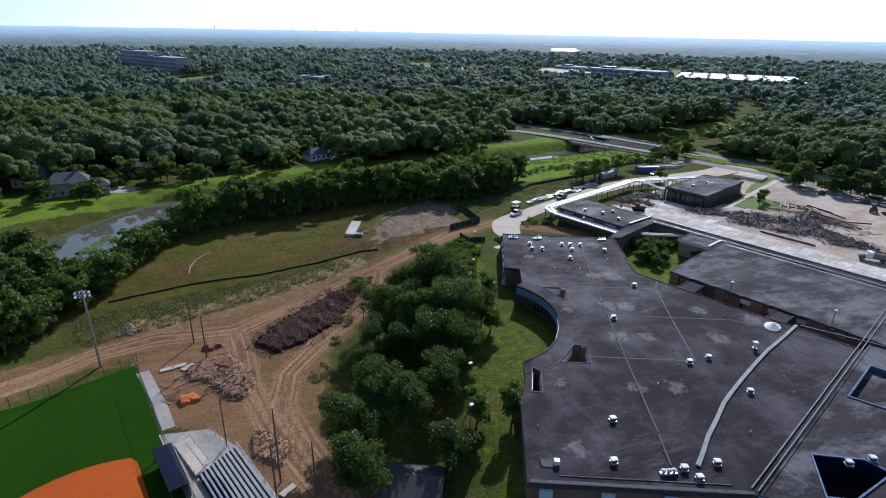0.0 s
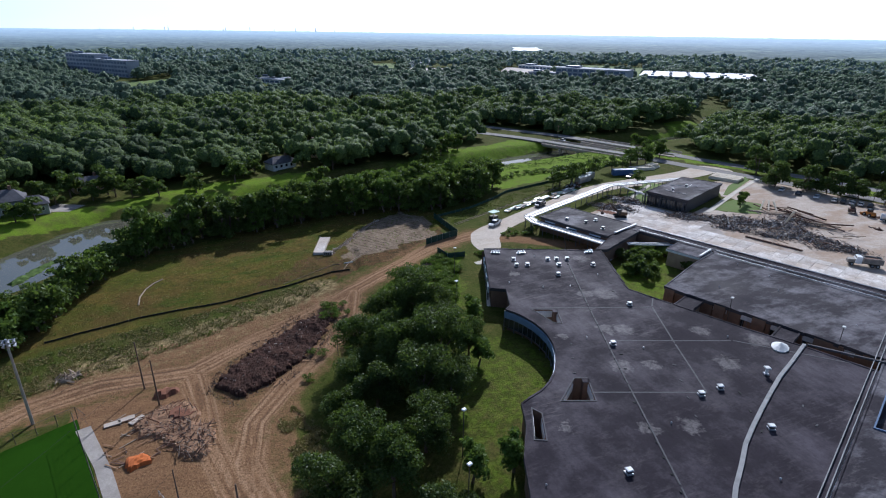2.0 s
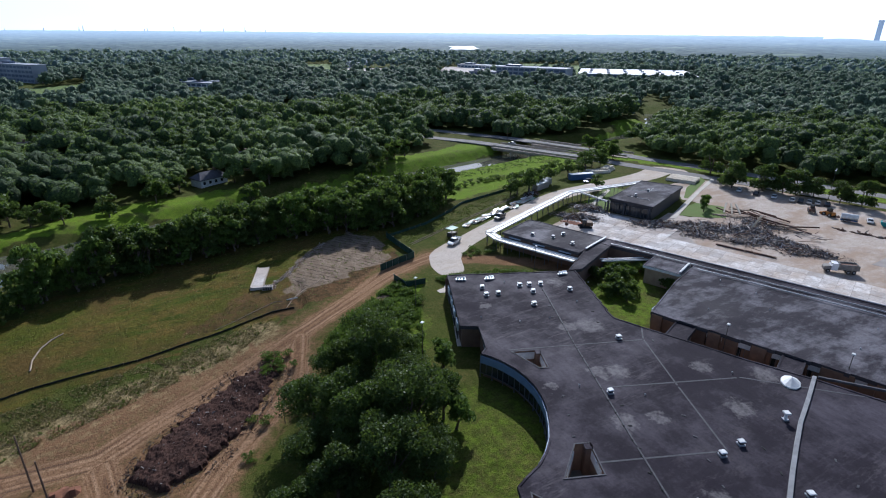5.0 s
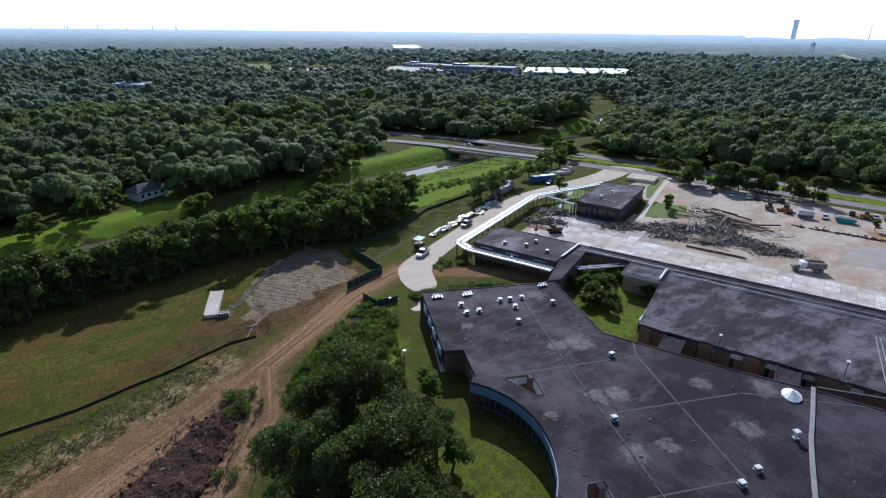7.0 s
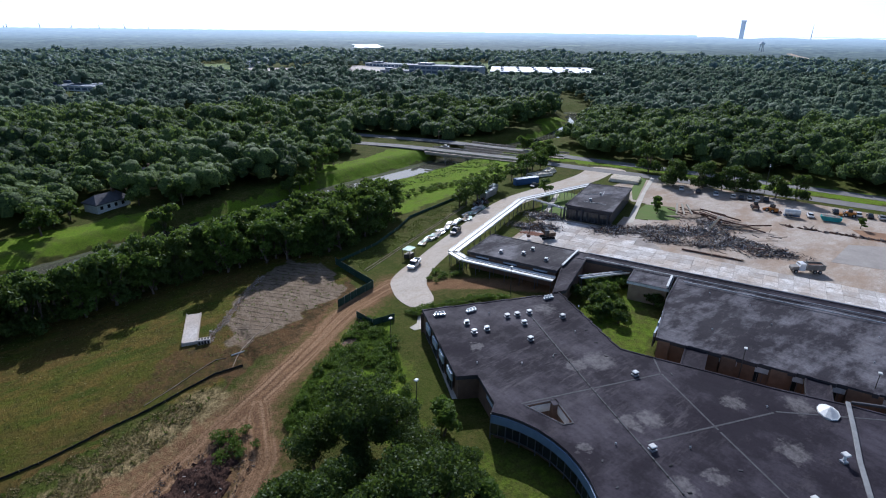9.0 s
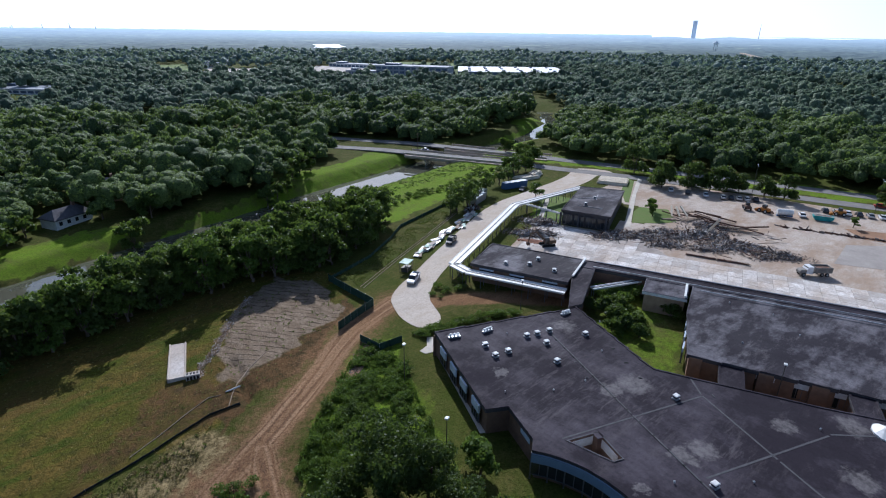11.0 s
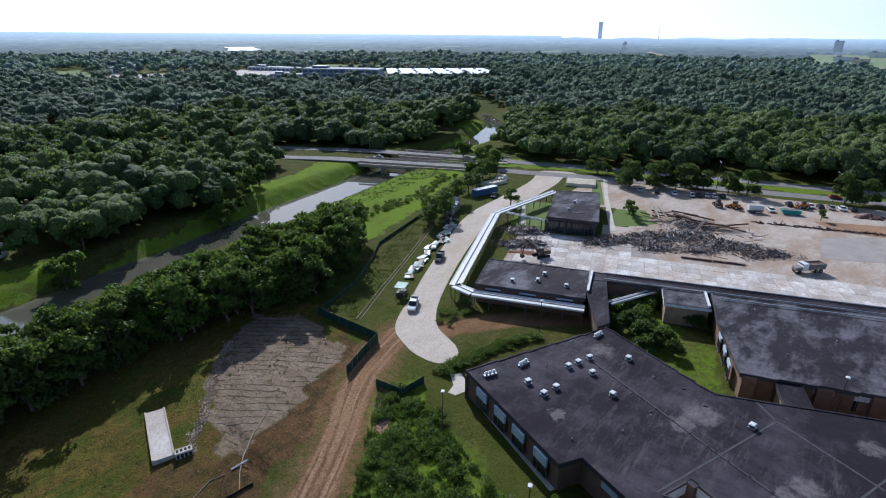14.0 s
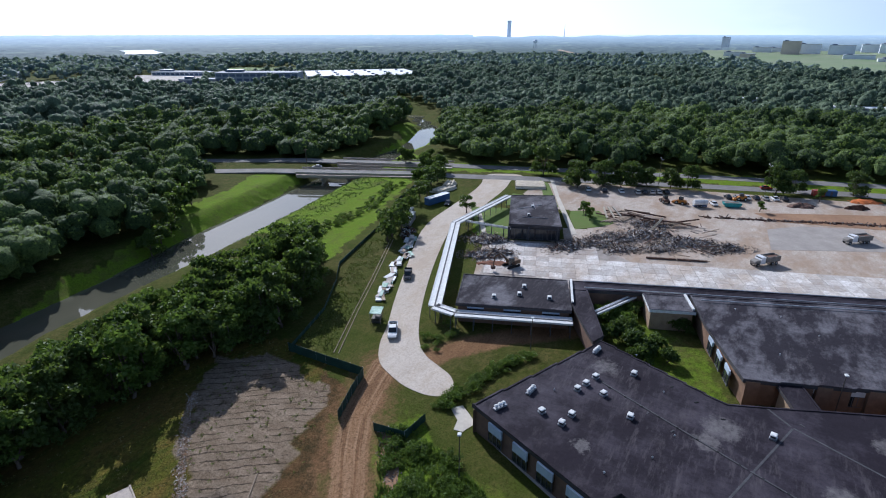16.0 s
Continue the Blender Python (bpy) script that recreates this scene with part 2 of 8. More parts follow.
MAT["pole"] = plain("bronze_pole", (0.1, 0.09, 0.08), None, 2, 9, 0.6, 0.3)
MAT["wood_pole"] = plain("creosoted_pole", (0.2, 0.14, 0.1), (0.12, 0.085, 0.06), 1, 8, 0.9)
MAT["green_mesh"] = plain("green_windscreen", (0.035, 0.08, 0.055), (0.022, 0.052, 0.038), 0.5, 4, 0.8)
MAT["silt_fence"] = plain("black_silt_fabric", (0.02, 0.024, 0.022), None, 0.5, 4, 0.8)
MAT["dark_blue"] = plain("dark_blue_metal", (0.012, 0.018, 0.045), (0.008, 0.012, 0.03), 0.6, 5, 0.8, spec=0.1)
MAT["blue_steel"] = plain("blue_container_steel", (0.06, 0.14, 0.3), (0.05, 0.1, 0.2), 0.6, 5, 0.6)
MAT["shingle"] = plain("grey_shingles", (0.14, 0.135, 0.145), (0.09, 0.085, 0.095), 0.6, 5, 0.95)
MAT["paint_white"] = plain("white_car_paint", (0.8, 0.8, 0.8), (0.72, 0.72, 0.72), 0.6, 3, 0.25, 0, 0)
MAT["paint_dark"] = plain("dark_car_paint", (0.03, 0.035, 0.045), (0.02, 0.022, 0.03), 0.6, 3, 0.25, 0, 0)
MAT["paint_silver"] = plain("silver_car_paint", (0.45, 0.46, 0.48), (0.38, 0.39, 0.4), 0.6, 3, 0.3, 0.5, 0)
MAT["paint_red"] = plain("red_paint", (0.4, 0.05, 0.03), (0.3, 0.04, 0.03), 0.6, 3, 0.4, 0, 0)
MAT["paint_yellow"] = plain("digger_orange_paint", (0.5, 0.2, 0.03), (0.35, 0.13, 0.02), 0.8, 4, 0.5)
MAT["teal"] = plain("teal_painted_steel", (0.05, 0.35, 0.34), None, 0.6, 4, 0.5)
MAT["tarp"] = plain("green_white_sheeting", (0.55, 0.66, 0.58), (0.2, 0.36, 0.27), 0.5, 3, 0.6)
MAT["turf"] = plain("artificial_turf", (0.02, 0.062, 0.003), (0.015, 0.048, 0.002), 0.05, 4, 0.95, spec=0.03)
MAT["turf_skin"] = plain("infield_orange_turf", (0.46, 0.1, 0.018), (0.37, 0.078, 0.014), 0.1, 3, 0.95, spec=0.03)
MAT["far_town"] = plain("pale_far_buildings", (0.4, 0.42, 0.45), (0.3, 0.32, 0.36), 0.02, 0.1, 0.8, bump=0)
MAT["far_glass"] = plain("blue_grey_glazing", (0.12, 0.16, 0.24), (0.09, 0.12, 0.18), 0.02, 0.1, 0.35, bump=0)
MAT["bright_roof"] = plain("white_membrane_roof", (0.82, 0.83, 0.84), (0.7, 0.71, 0.72), 0.02, 0.2, 0.7, bump=0)
MAT["leaf"] = leafy("broad_leaves", (0.045, 0.085, 0.017), (0.06, 0.088, 0.022), (0.12, 0.165, 0.035), 0.4)
MAT["leaf_oak"] = leafy("dark_oak_leaves", (0.032, 0.064, 0.014), (0.042, 0.062, 0.017), (0.085, 0.125, 0.027), 0.32)
MAT["leaf_light"] = leafy("light_leaves", (0.07, 0.13, 0.02), (0.09, 0.14, 0.026), (0.13, 0.185, 0.034), 0.4)


def crown_mass(name, c1, c2, c3, thin=0.0):
    """Crowns of a wood: each tree has its own tone between c1 and c2; sunlit sprays (c3) and shaded gaps are put into
    the colour.
    """
    m, nt, b = shader(name, 0.7, 0.0, 0.1)
    tone = nt.nodes.new("ShaderNodeAttribute")
    tone.attribute_name = "tone"
    c = blend(nt, tone.outputs["Fac"], c1, c2)
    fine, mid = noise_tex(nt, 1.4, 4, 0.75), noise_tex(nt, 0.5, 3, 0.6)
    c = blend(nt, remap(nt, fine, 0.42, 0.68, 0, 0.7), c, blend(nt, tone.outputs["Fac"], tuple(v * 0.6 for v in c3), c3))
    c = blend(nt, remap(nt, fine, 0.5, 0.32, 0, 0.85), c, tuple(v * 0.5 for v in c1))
    nt.links.new(c, b.inputs["Base Color"])
    if thin:
        back, both = nt.nodes.new("ShaderNodeBsdfTranslucent"), nt.nodes.new("ShaderNodeMixShader")
        # the see-through colour of the middle leaves is bluer, tinted for haze
        nt.links.new(blend(nt, 0.5, c, (0.15, 0.22, 0.03) if thin < 0.4 else (0.18, 0.25, 0.14)), back.inputs[0])
        both.inputs[0].default_value = thin
        nt.links.new(b.outputs[0], both.inputs[1])
        nt.links.new(back.outputs[0], both.inputs[2])
        nt.links.new(both.outputs[0], nt.nodes["Material Output"].inputs[0])
    else:
        relief(nt, b, calc(nt, "ADD", fine, mid), 0.8, 1.0)
    return m


# inner masses coloured dark as shade; the leaf_far sprays bright as if lit
MAT["crown_mass"] = crown_mass("woodland_crowns_shaded", (0.035, 0.06, 0.026), (0.085, 0.125, 0.036), (0.15, 0.2, 0.06))
# haze put into the base colours: far and middle crowns bluer and paler
MAT["crown_far"] = crown_mass("haze_tinted_far_crowns", (0.1, 0.15, 0.14), (0.17, 0.23, 0.19), (0.25, 0.31, 0.25))
MAT["crown_mid"] = crown_mass("haze_tinted_middle_crowns", (0.06, 0.092, 0.066), (0.115, 0.158, 0.09), (0.175, 0.222, 0.125))
MAT["leaf_far"] = crown_mass("woodland_leaves_lit", (0.066, 0.11, 0.04), (0.18, 0.245, 0.06), (0.27, 0.33, 0.1), 0.38)
# leaves of the middle and far woods, tinted for the same haze
MAT["leaf_mid"] = crown_mass("haze_tinted_wood_leaves", (0.11, 0.16, 0.12), (0.185, 0.24, 0.155), (0.24, 0.29, 0.19), 0.45)


# ---- small mesh helpers ----
def thing(name, label, category, group="", at=(0, 0, 0), turn=0.0):
    ob = new(name)
    ob.empty_display_size = 0.3
    ob.matrix_world = pose(*at, 0, 0, turn)
    return tagged(ob, label, category, group)


def link(name, me, material, parent=None, label=""):
    if material is not None:
        me.materials.append(material)
    ob = new(name, me)
    if parent is not None:
        ob.parent = parent
    return tagged(ob, label) if label else ob


def part(name, bm, material, parent=None, label=""):
    me = bpy.data.meshes.new(name)
    bmesh.ops.recalc_face_normals(bm, faces=bm.faces)
    bm.to_mesh(me)
    bm.free()
    return link(name, me, material, parent, label)


def raw(name, verts, faces, material, parent=None, label="", smooth=False):
    me = bpy.data.meshes.new(name)
    me.from_pydata([tuple(v) for v in verts], [], [tuple(f) for f in faces])
    if smooth:
        me.polygons.foreach_set("use_smooth", [True] * len(me.polygons))
    me.update()
    return link(name, me, material, parent, label)


def box(bm, x0, x1, y0, y1, z0, z1, m=None, bevel=0.0):
    r = bmesh.ops.create_cube(bm, size=1.0)
    t = Matrix.Translation(((x0 + x1) / 2, (y0 + y1) / 2, (z0 + z1) / 2)) @ Matrix.Diagonal((x1 - x0, y1 - y0, z1 - z0, 1))
    bmesh.ops.transform(bm, matrix=(m @ t) if m else t, verts=r["verts"])
    if bevel:
        es = list({e for v in r["verts"] for e in v.link_edges})
        bmesh.ops.bevel(bm, geom=es, offset=bevel, segments=1, affect="EDGES", clamp_overlap=True)
    return bm


def boxes(*args, bevel=0.0):
    bm = bmesh.new()
    for a in args:
        box(bm, *a[:6], m=a[6] if len(a) > 6 else None, bevel=bevel)
    return bm


def rod(bm, a, b, r0, r1=None, sides=8):
    a, b = Vector(a), Vector(b)
    d = b - a
    r = bmesh.ops.create_cone(bm, cap_ends=True, segments=sides, radius1=r0, radius2=r0 if r1 is None else r1, depth=d.length)
    bmesh.ops.transform(bm, matrix=Matrix.Translation((a + b) / 2) @ d.to_track_quat("Z", "Y").to_matrix().to_4x4(), verts=r["verts"])
    return bm


def rods(*args, sides=8):
    bm = bmesh.new()
    for a in args:
        rod(bm, *a, sides=sides)
    return bm


def slab(pts, z0, z1):
    """A flat plate of any outline."""
    bm = bmesh.new()
    f = bm.faces.new([bm.verts.new((x, y, z1)) for x, y in pts])
    r = bmesh.ops.extrude_face_region(bm, geom=[f])
    for v in r["geom"]:
        if isinstance(v, bmesh.types.BMVert):
            v.co.z = z0
    bmesh.ops.triangulate(bm, faces=[f for f in bm.faces if len(f.verts) > 4])
    return bm


def inset(pts, d):
    """An outline moved inwards by d."""
    n, out = len(pts), []
    area = sum(pts[i][0] * pts[(i + 1) % n][1] - pts[(i + 1) % n][0] * pts[i][1] for i in range(n))
    s = 1 if area > 0 else -1
    for i in range(n):
        p, q, r = Vector(pts[i - 1]), Vector(pts[i]), Vector(pts[(i + 1) % n])
        e, f = (q - p).normalized(), (r - q).normalized()
        a, b = Vector((-e.y, e.x)) * s, Vector((-f.y, f.x)) * s
        k = a + b
        out.append(tuple(q + k * (d / max(0.4, 1 + a.dot(b)))))
    return out


def ring(pts, d, z0, z1):
    """An upright band of thickness d along an outline."""
    inner, n = inset(pts, d), len(pts)
    v = [(x, y, z) for z in (z0, z1) for loop in (pts, inner) for x, y in loop]
    f = []
    for i in range(n):
        j = (i + 1) % n
        f += [(i, j, 2 * n + j, 2 * n + i), (n + j, n + i, 3 * n + i, 3 * n + j), (2 * n + i, 2 * n + j, 3 * n + j, 3 * n + i), (j, i, n + i, n + j)]
    bm = bmesh.new()
    vs = [bm.verts.new(c) for c in v]
    for q in f:
        bm.faces.new([vs[i] for i in q])
    return bm


# frame of the eastern wings: a along E2, b along E1
DO, E2, E1 = Vector((92.1, 134.4)), Vector((0.942, 0.336)), Vector((0.336, -0.942))
EAST = math.degrees(math.atan2(0.336, 0.942))


def D(a, b):
    p = DO + E2 * a + E1 * b
    return (p.x, p.y)


# ---- terrain ----
def smooth(v, a, b):
    u = np.clip((np.asarray(v, float) - a) / (b - a), 0, 1)
    return u * u * (3 - 2 * u)


def to_line(x, y, line):
    """Distance to a polyline, and the share along it, for arrays."""
    best, where, run = np.full(np.shape(x), 1e9), np.zeros(np.shape(x)), 0.0
    for (ax, ay), (bx, by) in zip(line[:-1], line[1:]):
        dx, dy = bx - ax, by - ay
        n = math.hypot(dx, dy)
        t = np.clip(((x - ax) * dx + (y - ay) * dy) / (n * n), 0, 1)
        d = np.hypot(x - ax - t * dx, y - ay - t * dy)
        where = np.where(d < best, run + t * n, where)
        best = np.minimum(best, d)
        run += n
    return best, where


def inside(x, y, poly):
    hit = np.zeros(np.shape(x), bool)
    n = len(poly)
    for i in range(n):
        (ax, ay), (bx, by) = poly[i], poly[(i + 1) % n]
        cross = ((ay > y) != (by > y)) & (x < (bx - ax) * (y - ay) / ((by - ay) or 1e-9) + ax)
        hit ^= cross
    return hit


def waves(x, y, s, k=0):
    """Cheap smooth noise in -1..1 for arrays."""
    x, y = np.asarray(x, float) / s + k * 17.3, np.asarray(y, float) / s - k * 9.1
    return (np.sin(x * 1.3 + 2.1 * np.sin(y * 0.7)) + np.sin(y * 1.7 + 1.9 * np.sin(x * 0.9 + 1.0)) + np.sin((x + y) * 2.3 + np.sin(x * 2.9 - y))) / 3


RIVER = [(-170, 40), (-120, 92), (-90, 128), (-72, 151), (-60, 166), (-51, 178), (-42, 190), (-32, 200), (-17, 207), (0, 212), (21, 216.5), (44, 223), (73, 228), (100, 233.5), (140, 241), (172, 247.5),
         (205, 252), (236, 258), (262, 259.5), (285, 266), (330, 285), (380, 330)]
WATER = -4.2
BASIN = [(-50, 117), (-42, 134), (-33, 150), (-20, 163), (0, 172), (30, 176), (62, 174), (67, 163), (65, 150), (52, 141), (37, 134), (28, 130), (10, 128.5), (-6, 125), (-23, 122)]


def lie(x, y):
    """Height of the ground."""
    x, y = np.asarray(x, float), np.asarray(y, float)
    near = smooth(x, -78, -44) * smooth(y, 330, 210) * smooth(y, -60, -10)
    z = -5.0 * (1 - smooth(x, 5, 38)) * (1 - 0.78 * smooth(y, 95, 150)) * near
    d, _ = to_line(x, y, RIVER)
    half = 4.6 + 2.6 * smooth(x, 60, 110) - 2.6 * smooth(x, 195, 240) + 5.4 * smooth(-x, 22, 46)
    bank = 1 - smooth(d, half - 2.0, half + 10.5)
    z = z * (1 - bank) + bank * (WATER - 1.4)
    z = z + 0.55 * (waves(x, y, 2.6, 41) + 0.6 * waves(x, y, 1.2, 42)) * bank * (1 - bank) * 2
    z = z + 0.10 * waves(x, y, 4.0) * (1 - smooth(x, 40, 60)) * near * smooth(y, 97, 106)
    return z


def lay(p, dz=0.0):
    return (p[0], p[1], float(lie(p[0], p[1])) + dz)


MAIN_TRACK = [(70, 141), (62, 138.8), (55, 136.5), (48.5, 132.6), (42, 128), (36, 124.3), (29, 120.6), (21.5, 117.6), (13, 114.2), (5, 111), (-3, 107.2), (-12, 102), (-28, 103.5), (-40, 100.5), (-54, 90.5), (-70, 70)]
BRANCH = [(25, 118), (21, 106), (13, 98), (5, 91), (-2, 82), (-4, 72), (-1, 60), (3, 47), (6, 30)]
LOOP = [(-12, 102), (-10.5, 92), (-9.5, 80), (-6, 66), (-1, 53), (3, 44)]
SIDE = [(73, 136), (78, 133.6), (84, 130.4), (90, 125), (94.3, 120.3), (98.4, 114.6)]
YARD = [(-32, 97), (-10, 98), (-9, 80), (-4, 66), (2, 48), (3, 30), (-5, 30), (-9, 52), (-14, 66), (-24, 74)]
MUD = [(58.2, 170), (45.5, 163.3), (36, 154.5), (29, 146), (28, 136.4), (36, 136.9), (44.5, 140), (54.5, 144.3), (60, 148.6), (61, 160)]
LAWNS = [[(-130, 140), (-100, 165), (-80, 180), (-66, 189), (-54, 199), (-36, 214), (-20, 218), (5, 221), (30, 227), (40, 233), (38, 240), (30, 240), (0, 240), (-30, 226), (-60, 212), (-95, 214), (-140, 190)],
         [(62.5, 127), (56, 126), (51, 107), (42, 92), (40, 78), (38, 60), (33, 55), (28, 30), (21, 30), (28, 60), (34, 80), (44, 100), (50, 122), (57, 130)],
         [(36, 86), (50, 83), (53, 72), (48, 62), (38, 56), (32, 62), (34, 78)],
         [(104, 223), (112, 213), (135, 212), (170, 218), (192, 219), (198, 230), (170, 238), (135, 234), (112, 231)],
         [(90, 83), (104, 89), (108, 96), (118, 112), (92, 104), (82, 82)],
         [(36, 226), (60, 236), (82, 242), (98, 252), (114, 263), (131, 264), (148, 270), (170, 280), (184, 262), (150, 252), (125, 247), (97, 239), (70, 231), (50, 224)],
         [(198, 236), (228, 165), (240, 120), (262, 30), (285, -60), (305, -60), (280, 40), (256, 122), (240, 170), (225, 215), (240, 250)],
         [(143, 160), (152, 151), (172, 161), (178, 160), (160, 163)], [(232, 240), (300, 252), (330, 300), (300, 300), (280, 274), (240, 266)],
         [(52, 131), (60, 127), (54, 118), (49, 108), (44, 98), (38, 96), (30, 102), (26, 109), (30, 114), (40, 121), (46, 128)],
         [(96, 190), (104, 183), (120, 188), (142, 194), (160, 202), (186, 208), (193, 219), (170, 219), (135, 214), (112, 214), (100, 204)]]
SPREAD = [(-57, 95), (-40, 104), (-26, 109), (-14, 114), (0, 117), (12, 120.5), (25, 121), (25, 115), (20, 105), (9, 95), (6, 82), (2, 72), (3, 64), (3, 50), (-8, 50), (-14, 66), (-24, 75), (-32, 97)]
PILE = [(-8, 95), (-5, 100.5), (2, 107), (11, 113), (19, 114), (18, 108), (10, 98.5), (2, 92.5), (-4, 90)]
RUST = [(13, 141), (19, 143), (26, 140), (28, 135), (24, 131.5), (17, 130.5), (8, 129), (2, 129.5), (8, 135)]
GULLY = [(32, 142), (30.4, 137), (30, 134), (29, 130)]
STRAW = [(-34, 107.5), (-20, 110.5), (-8, 114.5), (2, 118), (12, 121.8), (18, 124.2)]
BARE = [(21, 125.5), (34, 130.6), (45, 134.2), (56, 140.6), (65, 149), (60, 149.5), (54.5, 144.3), (44.5, 140), (36, 137.5), (28, 137), (23, 131)]


def axis(lo, hi, far_lo, far_hi, step):
    mid = np.arange(lo, hi + step / 2, step)
    down, up, g = [lo], [hi], step
    while down[-1] > far_lo:
        g *= 1.22
        down.append(max(down[-1] - g, far_lo))
    g = step
    while up[-1] < far_hi:
        g *= 1.22
        up.append(min(up[-1] + g, far_hi))
    return np.concatenate([np.array(down[:0:-1]), mid, np.array(up[1:])])


xs, ys = axis(-125, 270, -4900, 4900, 1.0), axis(20, 285, -4900, 4900, 1.0)
GX, GY = np.meshgrid(xs, ys)
gx, gy = GX.ravel(), GY.ravel()
gz = lie(gx, gy)


def band(line, half, soft, k):
    d, s = to_line(gx, gy, line)
    return 1 - smooth(d + waves(gx, gy, 3.0, k) * 0.9, half - soft, half + soft)


tracks = np.maximum.reduce([band(MAIN_TRACK, 3.0, 1.2, 1), band(BRANCH, 2.7, 1.2, 2), band(LOOP, 3.0, 1.3, 3), band(SIDE, 3.0, 1.5, 4) * 0.95])
yard = np.where(inside(gx + 1.5 * waves(gx, gy, 4, 5), gy + 1.5 * waves(gx, gy, 4, 6), YARD), 1.0, 0.0)
dirt = np.maximum(tracks, yard * 0.95)
spread = np.where(inside(gx + 2.5 * waves(gx, gy, 3, 15), gy + 2.5 * waves(gx, gy, 3, 16), SPREAD), 0.68, 0.0)
dirt = np.maximum(dirt, spread)
edge_dirt = np.maximum(band(MAIN_TRACK, 5.6, 2.6, 7), band(BRANCH, 5.2, 2.6, 8)) * 0.5
dirt = np.maximum(dirt, edge_dirt)
rut = np.zeros_like(gx)
lane, run, close = np.zeros_like(gx), np.zeros_like(gx), np.full(gx.shape, 1e9)
for line in (MAIN_TRACK, BRANCH, LOOP):
    d, along = to_line(gx, gy, line)
    lane, run, close = np.where(d < close, d, lane), np.where(d < close, along, run), np.minimum(d, close)
    rut = np.maximum(rut, np.exp(-((d - 1.1) / 0.5) ** 2))
gz = gz - 0.12 * rut * tracks
cut, _ = to_line(gx, gy, GULLY)
gz = gz - 1.1 * np.exp(-(cut / 0.9) ** 2)
wob_x, wob_y = gx + 2.5 * waves(gx, gy, 5, 9), gy + 2.5 * waves(gx, gy, 5, 10)
mud = np.where(inside(wob_x, wob_y, MUD), 1.0, 0.0)
basin = np.where(inside(wob_x, wob_y, BASIN), 1.0, 0.0)
lush = np.zeros_like(gx)
for number, poly in enumerate(LAWNS):
    # lawns 1 and 2 duller: olive turf, and tree shade put into the colour
    rich = 0.34 if number in (1, 2) else 0.5 if number == 4 else 0.6 if number == 9 else 1.0
    lush = np.maximum(lush, np.where(inside(gx + 2.0 * waves(gx, gy, 4, 11) + 0.8 * waves(gx, gy, 1.3, 12), gy + 2.0 * waves(gx, gy, 4, 13) + 0.8 * waves(gx, gy, 1.3, 14), poly), rich, 0.0))
ny, nx = GX.shape
idx = np.arange(ny * nx).reshape(ny, nx)
quads = np.stack([idx[:-1, :-1], idx[:-1, 1:], idx[1:, 1:], idx[1:, :-1]], -1).reshape(-1, 4)
me = bpy.data.meshes.new("ground")
me.vertices.add(len(gx))
me.vertices.foreach_set("co", np.stack([gx, gy, gz], -1).ravel())
me.loops.add(quads.size)
me.loops.foreach_set("vertex_index", quads.ravel())
me.polygons.add(len(quads))
me.polygons.foreach_set("loop_start", np.arange(0, quads.size, 4))
me.polygons.foreach_set("use_smooth", np.ones(len(quads), bool))
for key, values in (("dirt", dirt), ("mud", mud), ("basin", basin), ("lush", lush), ("lane", lane), ("run", run), ("straw", band(STRAW, 4.6, 1.8, 21)), ("rust", np.where(inside(wob_x, wob_y, BARE), 0.9, np.where(inside(wob_x, wob_y, RUST), 0.62, 0.0)))):
    me.attributes.new(key, "FLOAT", "POINT").data.foreach_set("value", values.astype(np.float32))
me.update()
me.validate()


